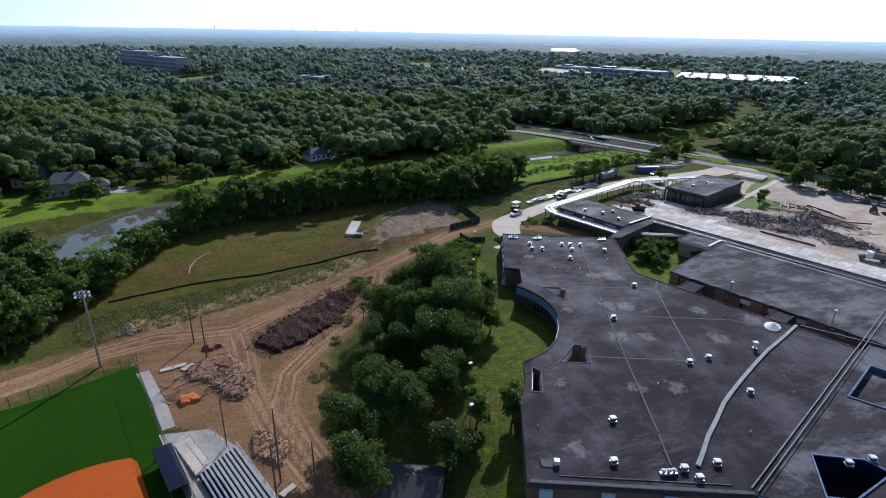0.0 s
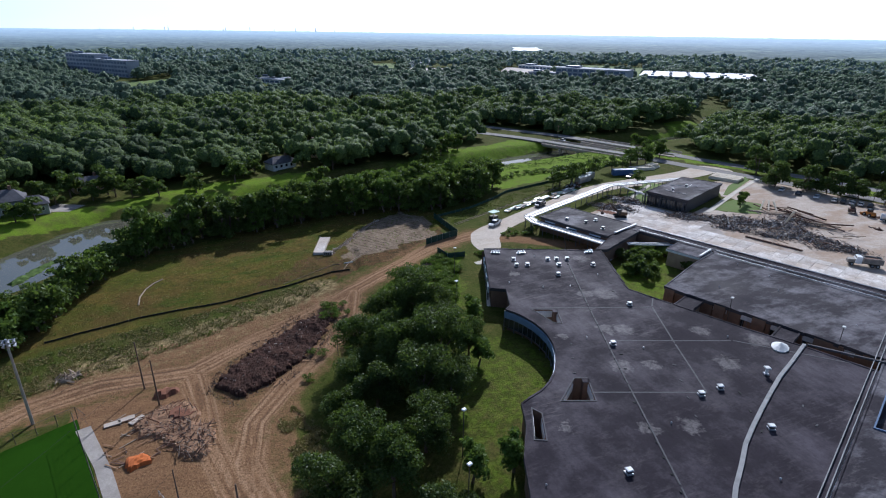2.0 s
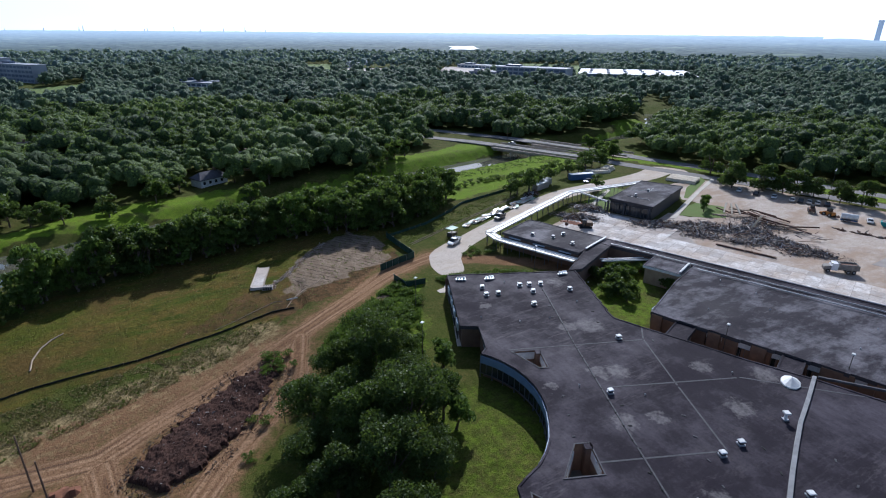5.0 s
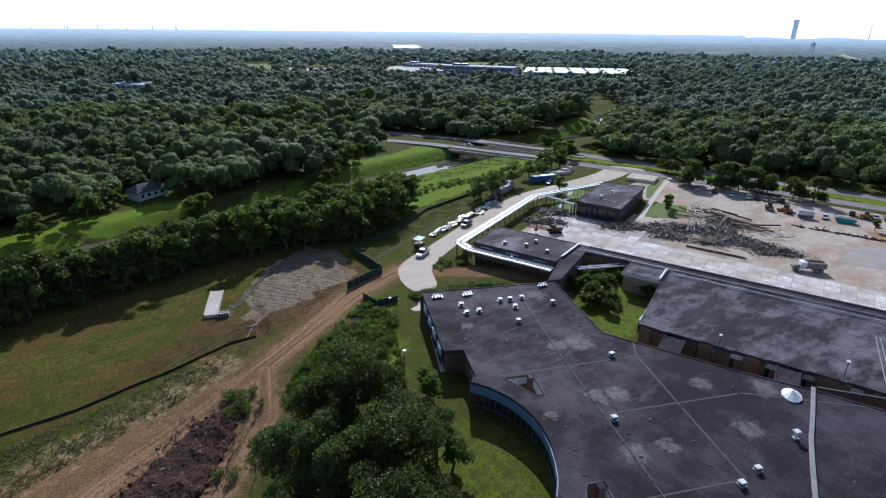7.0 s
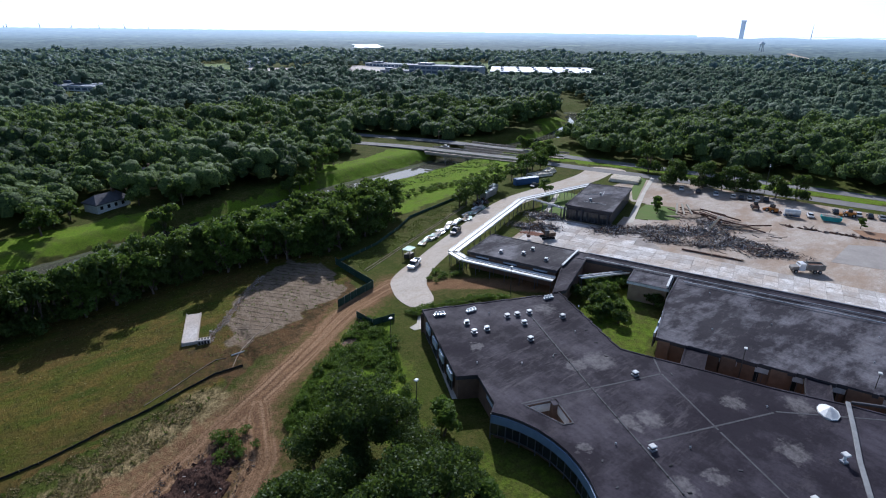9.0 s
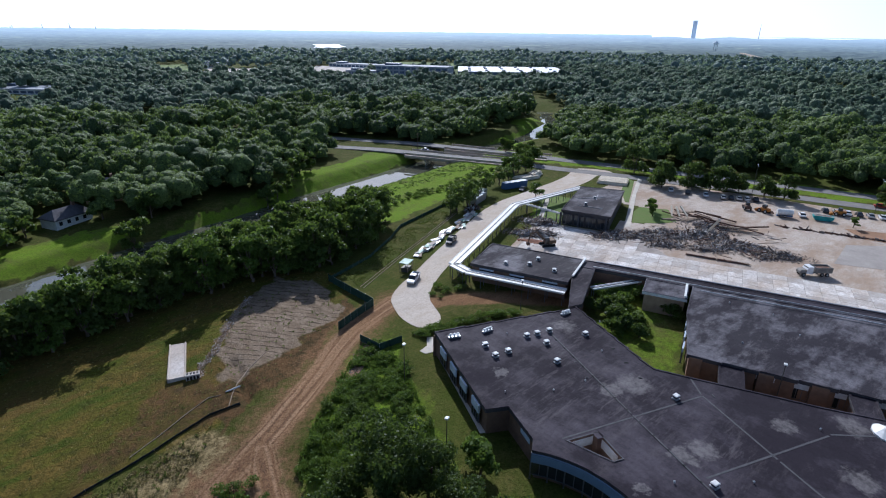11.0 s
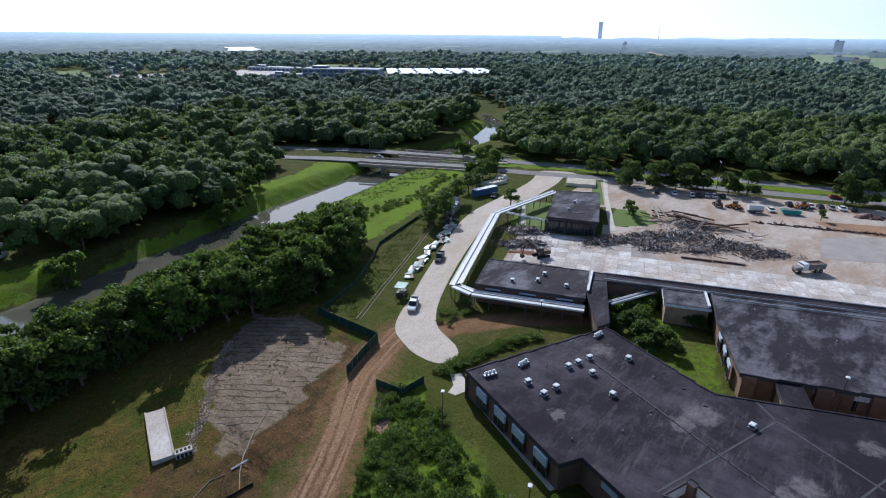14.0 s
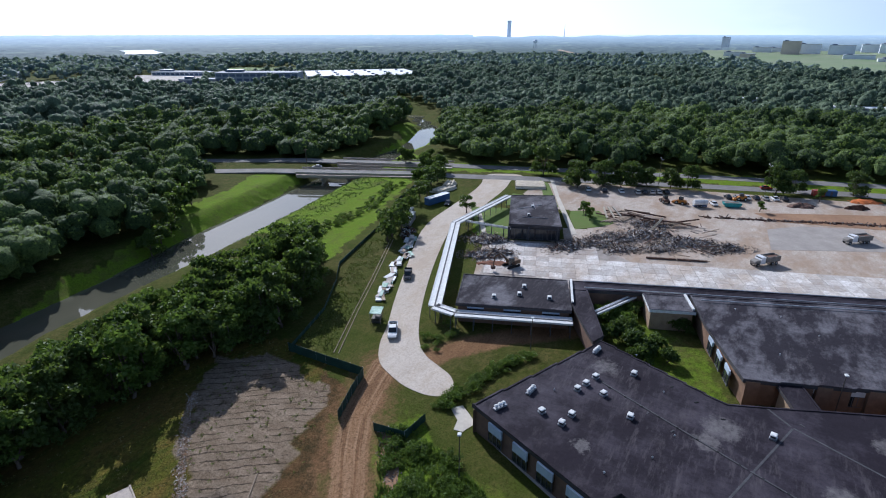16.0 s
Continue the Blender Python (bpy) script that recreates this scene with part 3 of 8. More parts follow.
def ground_material():
    m, nt, b = shader("ground_cover", 0.95, 0.0, 0.04)

    def mask(key, soft=0.25, scale=0.7):
        a = nt.nodes.new("ShaderNodeAttribute")
        a.attribute_name = key
        v = calc(nt, "ADD", a.outputs["Fac"], remap(nt, noise_tex(nt, scale, 5, 0.7), 0.25, 0.75, -0.38, 0.38))
        return remap(nt, v, 0.5 - soft, 0.5 + soft)

    big, mid, fine = noise_tex(nt, 0.03, 5, 0.65), noise_tex(nt, 0.22, 6, 0.7), noise_tex(nt, 2.6, 5, 0.75)
    tuft = noise_tex(nt, 0.9, 6, 0.8)
    clump = noise_tex(nt, 0.38, 7, 0.82)
    scrub = blend(nt, remap(nt, mid, 0.38, 0.6), (0.062, 0.076, 0.013), (0.12, 0.105, 0.033))
    scrub = blend(nt, remap(nt, tuft, 0.45, 0.6, 0, 0.7), scrub, (0.042, 0.058, 0.01))
    scrub = blend(nt, remap(nt, big, 0.45, 0.6, 0, 0.5), scrub, (0.075, 0.1, 0.015))
    grass = blend(nt, remap(nt, mid, 0.3, 0.7), (0.15, 0.245, 0.016), (0.18, 0.235, 0.024))
    grass = blend(nt, remap(nt, tuft, 0.45, 0.65, 0, 0.55), grass, (0.085, 0.15, 0.014))
    dry = blend(nt, remap(nt, noise_tex(nt, 0.07, 6, 0.7, stretch=((1, 2.2, 1), 0.4)), 0.42, 0.58), (0.17, 0.118, 0.03), (0.105, 0.115, 0.016))
    dry = blend(nt, remap(nt, tuft, 0.44, 0.62, 0, 0.75), dry, (0.058, 0.055, 0.013))
    dry = blend(nt, remap(nt, big, 0.47, 0.6, 0, 0.7), dry, (0.118, 0.074, 0.026))
    dry = blend(nt, remap(nt, noise_tex(nt, 0.06, 6, 0.75, stretch=((1, 2.6, 1), 0.25)), 0.53, 0.62, 0, 0.85), dry, (0.062, 0.088, 0.012))
    dry = blend(nt, remap(nt, clump, 0.54, 0.62, 0, 0.6), dry, (0.05, 0.05, 0.014))
    silt = blend(nt, remap(nt, noise_tex(nt, 0.5, 6, 0.75, stretch=((1, 0.35, 1), 0.5)), 0.35, 0.65), (0.33, 0.255, 0.185), (0.18, 0.13, 0.085))
    turn = nt.nodes.new("ShaderNodeMapping")
    turn.inputs["Rotation"].default_value = (0, 0, -0.64)
    place = nt.nodes.new("ShaderNodeNewGeometry")
    nt.links.new(place.outputs["Position"], turn.inputs[0])
    rill = nt.nodes.new("ShaderNodeTexWave")
    for key, value in (("Scale", 0.2), ("Distortion", 7.5), ("Detail", 5.0), ("Detail Scale", 0.35), ("Detail Roughness", 0.7)):
        rill.inputs[key].default_value = value
    nt.links.new(turn.outputs[0], rill.inputs[0])
    silt = blend(nt, calc(nt, "MULTIPLY", remap(nt, rill.outputs["Fac"], 0.09, 0.01, 0, 0.85), remap(nt, mid, 0.42, 0.5)), silt, (0.06, 0.045, 0.033))
    silt = blend(nt, remap(nt, clump, 0.55, 0.63, 0, 0.75), silt, (0.07, 0.062, 0.03))
    silt = blend(nt, remap(nt, tuft, 0.56, 0.68, 0, 0.6), silt, (0.085, 0.068, 0.045))
    earth = blend(nt, remap(nt, noise_tex(nt, 0.35, 6, 0.7, stretch=((0.3, 1, 1), 0.45)), 0.3, 0.7), (0.3, 0.172, 0.088), (0.19, 0.105, 0.053))
    at = [nt.nodes.new("ShaderNodeAttribute") for _ in range(2)]
    at[0].attribute_name, at[1].attribute_name = "lane", "run"
    tyre = nt.nodes.new("ShaderNodeCombineXYZ")
    nt.links.new(calc(nt, "MULTIPLY", at[0].outputs["Fac"], 1.5), tyre.inputs[0])
    nt.links.new(calc(nt, "MULTIPLY", at[1].outputs["Fac"], 0.035), tyre.inputs[1])
    ruts = nt.nodes.new("ShaderNodeTexNoise")
    ruts.inputs["Scale"].default_value, ruts.inputs["Detail"].default_value = 1.0, 4
    nt.links.new(tyre.outputs[0], ruts.inputs["Vector"])
    trodden = remap(nt, at[0].outputs["Fac"], 2.0, 3.2, 1.0, 0.0)
    earth = blend(nt, calc(nt, "MULTIPLY", trodden, remap(nt, ruts.outputs[0], 0.42, 0.62)), earth, (0.4, 0.25, 0.145))
    earth = blend(nt, calc(nt, "MULTIPLY", trodden, remap(nt, ruts.outputs[0], 0.45, 0.3, 0, 0.7)), earth, (0.13, 0.08, 0.055))
    earth = blend(nt, remap(nt, noise_tex(nt, 1.3, 6, 0.8), 0.5, 0.66, 0, 0.55), earth, (0.14, 0.08, 0.045))
    grass = blend(nt, remap(nt, noise_tex(nt, 0.11, 6, 0.7), 0.5, 0.68, 0, 0.75), grass, (0.1, 0.095, 0.035))
    c = blend(nt, mask("lush", 0.3), scrub, grass)
    c = blend(nt, mask("basin", 0.2), c, dry)
    straw = blend(nt, remap(nt, tuft, 0.42, 0.56), (0.38, 0.285, 0.14), (0.13, 0.1, 0.042))
    c = blend(nt, mask("straw", 0.35, 1.1), c, straw)
    rusty_soil = blend(nt, remap(nt, clump, 0.42, 0.6), (0.145, 0.082, 0.037), (0.06, 0.046, 0.02))
    c = blend(nt, mask("rust", 0.3), c, rusty_soil)
    c = blend(nt, mask("mud", 0.3), c, silt)
    c = blend(nt, mask("dirt", 0.3, 0.9), c, earth)
    c = blend(nt, remap(nt, fine, 0.45, 0.7, 0.0, 0.6), c, (0.2, 0.2, 0.16), "MULTIPLY")
    nt.links.new(c, b.inputs["Base Color"])
    relief(nt, b, calc(nt, "ADD", fine, tuft), 0.9, 0.22)
    return m


MAT["ground"] = ground_material()
tagged(link("ground", me, MAT["ground"]), "weedy grass and bare brown earth of a flood plain", "ground", kind="structure")


# ---- river ----
def ribbon(line, left, right, z, step=4.0):
    """A strip along a line, smooth at its bends."""
    pts = [Vector(p) for p in line]
    fine = []
    for i in range(len(pts) - 1):
        p0, p1, p2, p3 = pts[max(i - 1, 0)], pts[i], pts[i + 1], pts[min(i + 2, len(pts) - 1)]
        n = max(2, int((p2 - p1).length / step))
        for k in range(n):
            t = k / n
            fine.append(0.5 * (2 * p1 + (p2 - p0) * t + (2 * p0 - 5 * p1 + 4 * p2 - p3) * t * t + (3 * p1 - p0 - 3 * p2 + p3) * t ** 3))
    fine.append(pts[-1])
    v, f = [], []
    for i, p in enumerate(fine):
        e = (fine[min(i + 1, len(fine) - 1)] - fine[max(i - 1, 0)]).normalized()
        q = Vector((-e.y, e.x))
        for w in (left, -right):
            r = p + q * w
            v.append((r.x, r.y, z if not callable(z) else z(r.x, r.y)))
        if i:
            f.append((2 * i - 2, 2 * i - 1, 2 * i + 1, 2 * i))
    return v, f


def water_material():
    m, nt, b = shader("bayou_water", 0.03, 0.0, 1.0)
    c = blend(nt, remap(nt, noise_tex(nt, 0.05, 4), 0.35, 0.65), (0.085, 0.085, 0.06), (0.11, 0.105, 0.075))
    nt.links.new(c, b.inputs["Base Color"])
    relief(nt, b, noise_tex(nt, 1.2, 3, 0.6), 0.04, 0.02)
    return m


MAT["water"] = water_material()
v, f = ribbon(RIVER, 22, 22, WATER)
tagged(raw("water", v, f, MAT["water"]), "still olive-brown bayou water reflecting the sky", "water", kind="structure")


# ---- pavements and roads ----
def drape(name, outline, dz, material, label, category="pavement", cell=3.0, thick=0.25):
    """A paved area of any outline that follows the ground."""
    bm = bmesh.new()
    vs = [bm.verts.new((x, y, 0)) for x, y in outline]
    bmesh.ops.triangle_fill(bm, use_beauty=True, use_dissolve=False, edges=[bm.edges.new((vs[i - 1], vs[i])) for i in range(len(vs))])
    for _ in range(6):
        long = [e for e in bm.edges if e.calc_length() > cell * 2]
        if not long:
            break
        bmesh.ops.subdivide_edges(bm, edges=long, cuts=1)
        bmesh.ops.triangulate(bm, faces=[q for q in bm.faces if len(q.verts) > 3])
    for v in bm.verts:
        v.co.z = float(lie(v.co.x, v.co.y)) + dz
    r = bmesh.ops.extrude_face_region(bm, geom=list(bm.faces))
    for v in r["geom"]:
        if isinstance(v, bmesh.types.BMVert):
            v.co.z -= thick
    return tagged(part(name, bm, material), label, category, kind="structure")


DRIVE = [(111.6, 163.1), (93.3, 154.8), (81.7, 148.8), (75.9, 146.7), (69.8, 142.8), (67.4, 138.4), (65.5, 133.6), (65.4, 127.8), (68.6, 125.4), (72.5, 127.9), (74.2, 131.8), (76.4, 136.8), (82.7, 141.8), (93.8, 147.6),
         (111.3, 155.4), (130, 162.6), (148, 168.6), (165, 168), (177, 169), (199, 171), (212, 175), (217, 170), (222, 176), (215, 188), (208, 186), (194, 181), (165, 178.5), (141, 176.4)]


def rounded(pts, turns=2):
    """An outline with its corners cut round."""
    for _ in range(turns):
        pts = [(a[0] * (1 - t) + b[0] * t, a[1] * (1 - t) + b[1] * t) for a, b in zip(pts, pts[1:] + pts[:1]) for t in (0.25, 0.75)]
    return pts


MAT["drive"] = trodden_concrete("pale_drive_concrete", (0.6, 0.53, 0.45), (0.52, 0.45, 0.375), (0.47, 0.38, 0.29), (0.34, 0.28, 0.225))
drape("pavement_drive", rounded(DRIVE), 0.07, MAT["drive"], "pale worn concrete service drive with a rounded end")
LOT = [D(15.7, -2), D(52, -2), D(52.5, 22), D(66, 22), D(66, 30), D(86, 25), D(86, 20), D(104, 8), D(118, 12), D(125, 22), D(122, 60), D(117, 100), D(112, 140), D(104, 220), D(15.7, 220)]
drape("pavement_lot", LOT, 0.05, MAT["yard"], "dusty pale concrete yard and car park")
drape("pavement_worn", [(172.7, 77.3), (192.1, 78.6), (201, 69), (207, 52), (188, 46), (178.6, 65.3)], 0.09, MAT["old_lot"], "worn grey-brown patch of old car park surface")
MAT["earth_strip"] = earth_strip = plain("dusty_brown_earth", (0.36, 0.215, 0.12), (0.25, 0.14, 0.08), 0.1, 1.6, 0.95)
drape("ground_strip", [D(84, 92), D(93, 88), D(97, 130), D(98, 220), D(84, 220), D(80, 130)], 0.10, earth_strip, "strip of bare brown earth across the car park", "ground")
grassy = plain("mown_grass", (0.10, 0.17, 0.024), (0.12, 0.155, 0.034), 0.2, 2.2, 0.95, bump=0.08)
for pts in ([(162.5, 132), (174, 137.6), (180.6, 139), (185.4, 130.5), (174.2, 122.4), (168.5, 125.6)], [(182.2, 145.6), (195.3, 154.6), (216.5, 163.6), (211.9, 158), (196.6, 150.8), (183, 144.4)], [D(53, -4), D(84, -10), D(84, 4), D(54, 5)], [D(88, 2), D(104, 4), D(102, 9), D(88, 19)]):
    drape("lawn", pts, 0.10, grassy, "green grass plot beside the low block", "grass")
walkway = plain("footpath_concrete", (0.6, 0.55, 0.47), (0.5, 0.45, 0.38), 0.3, 2, 0.92)
drape("path", [(156.5, 131.6), (180, 142.6), (206, 154.4), (218.3, 159.6), (217, 157.2), (196, 148.4), (181, 141.2), (158.2, 130.2)], 0.13, walkway, "concrete footpath past the low block")
drape("path", [D(55, -1), D(57, -1.6), D(80, -6), D(80, -7.5), D(56, -3)], 0.13, walkway, "narrow concrete footpath over grass")
drape("path", [(60.2, 119.5), (63, 118.6), (64.6, 120.5), (66, 122.5), (64.5, 124), (62.3, 121.5), (60, 121)], 0.07, walkway, "short concrete path at the wing's corner")
drape("path", [(61, 113.5), (59.8, 114), (51.4, 97), (52.4, 96.4)], 0.06, walkway, "grey concrete apron along the wing")

# the two carriageways with the bridge
NEAR_ROAD = [(120, 350), (150, 312), (170, 275), (186, 240), (199, 212), (211, 182), (223, 150), (235, 115), (247, 75), (258, 37), (275, -25), (300, -110)]
FAR_ROAD = [(150, 355), (176, 312), (194, 276), (208, 240), (219, 214), (230, 184), (241, 152), (252, 117), (263, 78), (274, 40), (292, -22), (320, -110)]


def deck_height(x, y):
    return 0.7 * float(1 - smooth(abs(float(to_line(np.array(x), np.array(y), RIVER)[0])), 25, 60)) + 0.08


for name, line in (("road_near", NEAR_ROAD), ("road_far", FAR_ROAD)):
    v, f = ribbon(line, 3.7, 3.7, deck_height)
    ob = raw(name, v, f, MAT["asphalt"])
    sol = ob.modifiers.new("thickness", "SOLIDIFY")
    sol.thickness, sol.offset = 0.5, -1
    tagged(ob, "grey two-lane road carried over the bayou", "road", kind="structure")


def bridge(line_a, line_b, label):
    a, b = Vector(line_a), Vector(line_b)
    d = (b - a).normalized()
    n, ln, yaw = Vector((-d.y, d.x)), (b - a).length, math.degrees(math.atan2(d.y, d.x))
    ob = thing("road_bridge", label, "bridge", "bridges over the bayou", (a.x, a.y, 0), yaw)
    part("deck", boxes((0, ln, -5.0, 5.0, -0.55, 0.3)), MAT["concrete"], ob)
    for s in (-1, 1):
        part("parapet", boxes((0, ln, s * 4.85 - 0.18, s * 4.85 + 0.18, 0.8, 1.55), bevel=0.05), MAT["concrete"], ob)
    for s in (-3.4, -1.1, 1.1, 3.4):
        part("girder", boxes((0, ln, s - 0.3, s + 0.3, -1.5, -0.55)), MAT["concrete"], ob)
    for k in range(1, 5):
        x = ln * k / 5
        bent = part("pier_cap", boxes((x - 0.45, x + 0.45, -4.8, 4.8, -2.2, -1.5)), MAT["concrete"], ob)
        for s in (-4, -2, 0, 2, 4):
            part("pier", rods(((x, s, -7.5), (x, s, -2.2), 0.3)), MAT["concrete"], bent)
    return ob


bridge((176, 262), (200, 210), "concrete road bridge on rows of piers over the bayou")
bridge((201, 259), (221, 208), "second concrete road bridge behind the first")


# frame of the wings east of the main wing
WO, W2, W1 = Vector((90.53, 137.05)), Vector((0.9349, 0.3552)), Vector((0.3552, -0.9349))


def W(a, b):
    p = WO + W2 * a + W1 * b
    return (p.x, p.y)


# ---- school buildings ----
def pierced(outline, holes, z0, z1):
    """A flat plate with openings through it."""
    bm = bmesh.new()
    edges = []
    for loop in [outline] + list(holes):
        vs = [bm.verts.new((x, y, z1)) for x, y in loop]
        edges += [bm.edges.new((vs[i], vs[(i + 1) % len(vs)])) for i in range(len(vs))]
    bmesh.ops.triangle_fill(bm, use_beauty=True, use_dissolve=False, edges=edges)
    r = bmesh.ops.extrude_face_region(bm, geom=list(bm.faces))
    for v in r["geom"]:
        if isinstance(v, bmesh.types.BMVert):
            v.co.z = z0
    return bm


def building(name, outline, z, roof_mat, wall_mat, label, fascia=None, eave=0.45, lip=0.13, holes=()):
    """Flat-roofed block: brick walls under a roof plate with a raised rim and a fascia band."""
    ob = thing(name, label, "building", "low buildings of the school")
    part("wall", ring(inset(outline, eave), 0.3, -0.8, z - 0.5), wall_mat, ob)
    part("roof", pierced(inset(outline, 0.12), holes, z - 0.3, z) if holes else slab(inset(outline, 0.12), z - 0.3, z), roof_mat, ob)
    part("fascia", ring(outline, 0.12, z - 0.62, z + 0.02), fascia or MAT["fascia"], ob)
    part("roof_rim", ring(inset(outline, 0.02), 0.3, z + 0.024, z + lip), roof_mat, ob)
    return ob


def window(owner, p, q, z0, z1, panel=0.0, count=2, out=0.1, panel_mat=None, s=1):
    """A window between two plan points on a wall: frame, panes and, above, a translucent panel."""
    p, q = Vector(p), Vector(q)
    d = (q - p).normalized()
    ln = (q - p).length
    m = Matrix.Translation((p.x, p.y, 0)) @ Matrix.Rotation(math.atan2(d.y, d.x), 4, "Z")
    y0, y1 = (-out, 0.12) if s > 0 else (-0.12, out)
    w = part("window", boxes((0, ln, y0, y1, z0 - 0.08, z0, m)), MAT["frame"], owner)
    part("head_rail", boxes((0, ln, y0, y1, z1, z1 + 0.08, m)), MAT["frame"], w)
    for k in range(count + 1):
        part("mullion", boxes((ln * k / count - 0.04 * (k > 0), ln * k / count + 0.04 * (k < count), y0, y1, z0, z1, m)), MAT["frame"], w)
    for k in range(count):
        part("pane", boxes((ln * k / count + 0.05, ln * (k + 1) / count - 0.05, -0.03, 0.03, z0, z1, m)), MAT["glass"], w)
    if panel:
        part("panel", boxes((0, ln, y0 - 0.04, y1 + 0.04, z1 + 0.1, z1 + 0.1 + panel, m)), panel_mat or MAT["pale_panel"], w)
    return w


CURVE = [(49.7, 86.0), (50.9, 83.9), (51.7, 81.7), (52.3, 79.1), (52.4, 76.3), (52.1, 73.5), (51.3, 70.7), (50.1, 68.1), (48.4, 65.5), (46.4, 63.0), (44.0, 61.0), (41.5, 59.5), (38.7, 58.6)]


def stepped(p, q, n, d):
    """Points from p to q in n short saw-tooth steps of depth d."""
    p, q = Vector(p), Vector(q)
    e = (q - p) / n
    s = Vector((-e.y, e.x)).normalized() * d
    out = []
    for k in range(n):
        a = p + e * k
        out += [tuple(a + s * 0.02), tuple(a + e * 0.97 + s)]
    return out


MAIN = [(61.5, 118.6), (56.5, 107.4), (51.5, 96.2), (54.6, 94.3), (51.6, 87.3)] + CURVE + [(36.7, 57.8), (34.6, 52.8), (30.9, 47.4), (24.4, 32.8), (51.1, 21.6), (99.0, 41.5), (94.8, 52.0), (90.2, 61.3), (86.4, 70.6), (83.2, 78.0)] + stepped((80.9, 83.9), (90.4, 105.7), 7, 0.35) + stepped((90.4, 105.7), (61.5, 118.6), 5, 0.3)
COURTS = [[(54.8, 84.0), (59.9, 81.9), (57.6, 76.5), (56.0, 77.2)], [(42.6, 55.8), (48.4, 60.2), (50.7, 59.3), (48.1, 53.6)], [(37.6, 56.3), (38.5, 54.4), (35.8, 48.9), (34.0, 49.8)]]
school = building("school_wing", MAIN, ROOF, MAT["felt"], MAT["brick"], "sprawling one-storey brick school wing with dark weathered felt roof", holes=COURTS)

# west face: pale panels over windows between brick piers
for (p, q), spans in ((((61.1, 118.4), (51.3, 96.5)), ((0.16, 0.28), (0.38, 0.50), (0.58, 0.70), (0.80, 0.92))), (((54.8, 93.6), (52.1, 87.6)), ((0.15, 0.85),)),
                      (((31.3, 47.2), (25.2, 33.4)), ((0.1, 0.3), (0.45, 0.65), (0.75, 0.93)))):
    p, q = Vector(p), Vector(q)
    side = Vector((-(q - p).y, (q - p).x)).normalized()
    for a, b in spans:
        window(school, p + (q - p) * a + side * 0.2, p + (q - p) * b + side * 0.2, 0.9, 2.6, 1.5, 3, s=-1)
# curved glazed bay: blue panels with mullions all along the arc
for p, q in zip(CURVE[:-1], CURVE[1:]):
    window(school, p, q, 1.0, 3.0, 1.45, 2, 0.16, MAT["blue_fascia"], s=-1)
    part("mullion", boxes((p[0] - 0.09, p[0] + 0.09, p[1] - 0.09, p[1] + 0.09, 0, 4.7)), MAT["frame"], school)
# south face
for a, b in ((0.04, 0.1), (0.32, 0.38), (0.6, 0.66), (0.82, 0.9)):
    p, q = Vector((24.8, 32.4)), Vector((50.8, 21.4))
    window(school, p + (q - p) * a, p + (q - p) * b, 0.9, 2.6, 1.5, 3)
# south-east range beyond the joint, a little apart
RANGE_COURTS = [[(64.4, 25.0), (70.6, 21.8), (71.6, 18.6), (62.2, 16.9), (59.0, 18.6)], [(82.2, 32.6), (95.0, 37.8), (96.4, 34.9), (85.3, 27.7)]]
building("school_range", [(51.2, 21.56), (99.02, 41.48), (123.6, 51.7), (134.7, 23.7), (96.8, 15.9), (80.0, 9.0), (58.0, 16.5)], ROOF, MAT["felt_old"], MAT["brick"], "flat-roofed school range with blue-edged sunken roof courts", MAT["blue_fascia"], holes=RANGE_COURTS)
# deep court: its shade is put into the dark wall and black floor colours
for pts, low, floor_mat, label in ((RANGE_COURTS[0], 0.1, "black", "deep dark roof court with a blue metal rim"), (RANGE_COURTS[1], ROOF - 0.9, "felt_old", "shallow sunken roof court with a blue metal rim")):
    ob = thing("roof_court", label, "roof court", "courts of the school range")
    part("wall", ring(pts, 0.2, low, ROOF + 0.02), MAT["dark_blue" if low < 1 else "rim_blue"], ob)
    part("rim", ring(pts, 0.24, ROOF + 0.024, ROOF + 0.2), MAT["rim_blue"], ob)
    part("court_floor", slab(inset(pts, 0.2), low, low + 0.08), MAT[floor_mat], ob)

ROOF_B = stepped(W(-20.7, 51), W(-20.7, 120), 12, -0.35) + [W(-20.7, 120), W(10.6, 120), W(10.6, 50.5), W(-2.5, 50)]
east = building("school_hall", ROOF_B, ROOF + 0.1, MAT["felt_old"], MAT["russet"], "wide flat-roofed russet brick school hall with stained roof")
for b0 in (53.9, 59.9, 64.9, 67.6, 72.9, 78.8, 86.3, 92, 98, 104):
    window(east, W(-20.25, b0), W(-20.25, b0 + 2.4), 1.2, 3.1, 1.05, 3, 0.14, MAT["white"], s=-1)
for a0 in (-17, -12.5, -7.5):
    window(east, W(a0, 50.25), W(a0 + 2.8, 50.4), 0.9, 3.0, 0.9, 2, 0.12, s=1)
for b0, wide in ((51.4, 2.2), (62.4, 2.3), (70.2, 2.5), (81.3, 4.8), (89.2, 2.4), (95.0, 2.4)):
    part("pier", boxes((0, 0.75, 0, wide, 0, 4.75, Matrix.Translation((*W(-21.0, b0), 0)) @ Matrix.Rotation(math.atan2(W2.y, W2.x), 4, "Z") @ Matrix.Scale(-1, 4, (0, 1, 0)))), MAT["russet"], east)
building("school_annex", [W(3, 40.5), W(3, 49.8), W(10.6, 49.8), W(10.6, 40.5)], ROOF - 0.1, MAT["felt_old"], MAT["tan_wall"], "small tan brick block with a white-rimmed roof", MAT["white"])
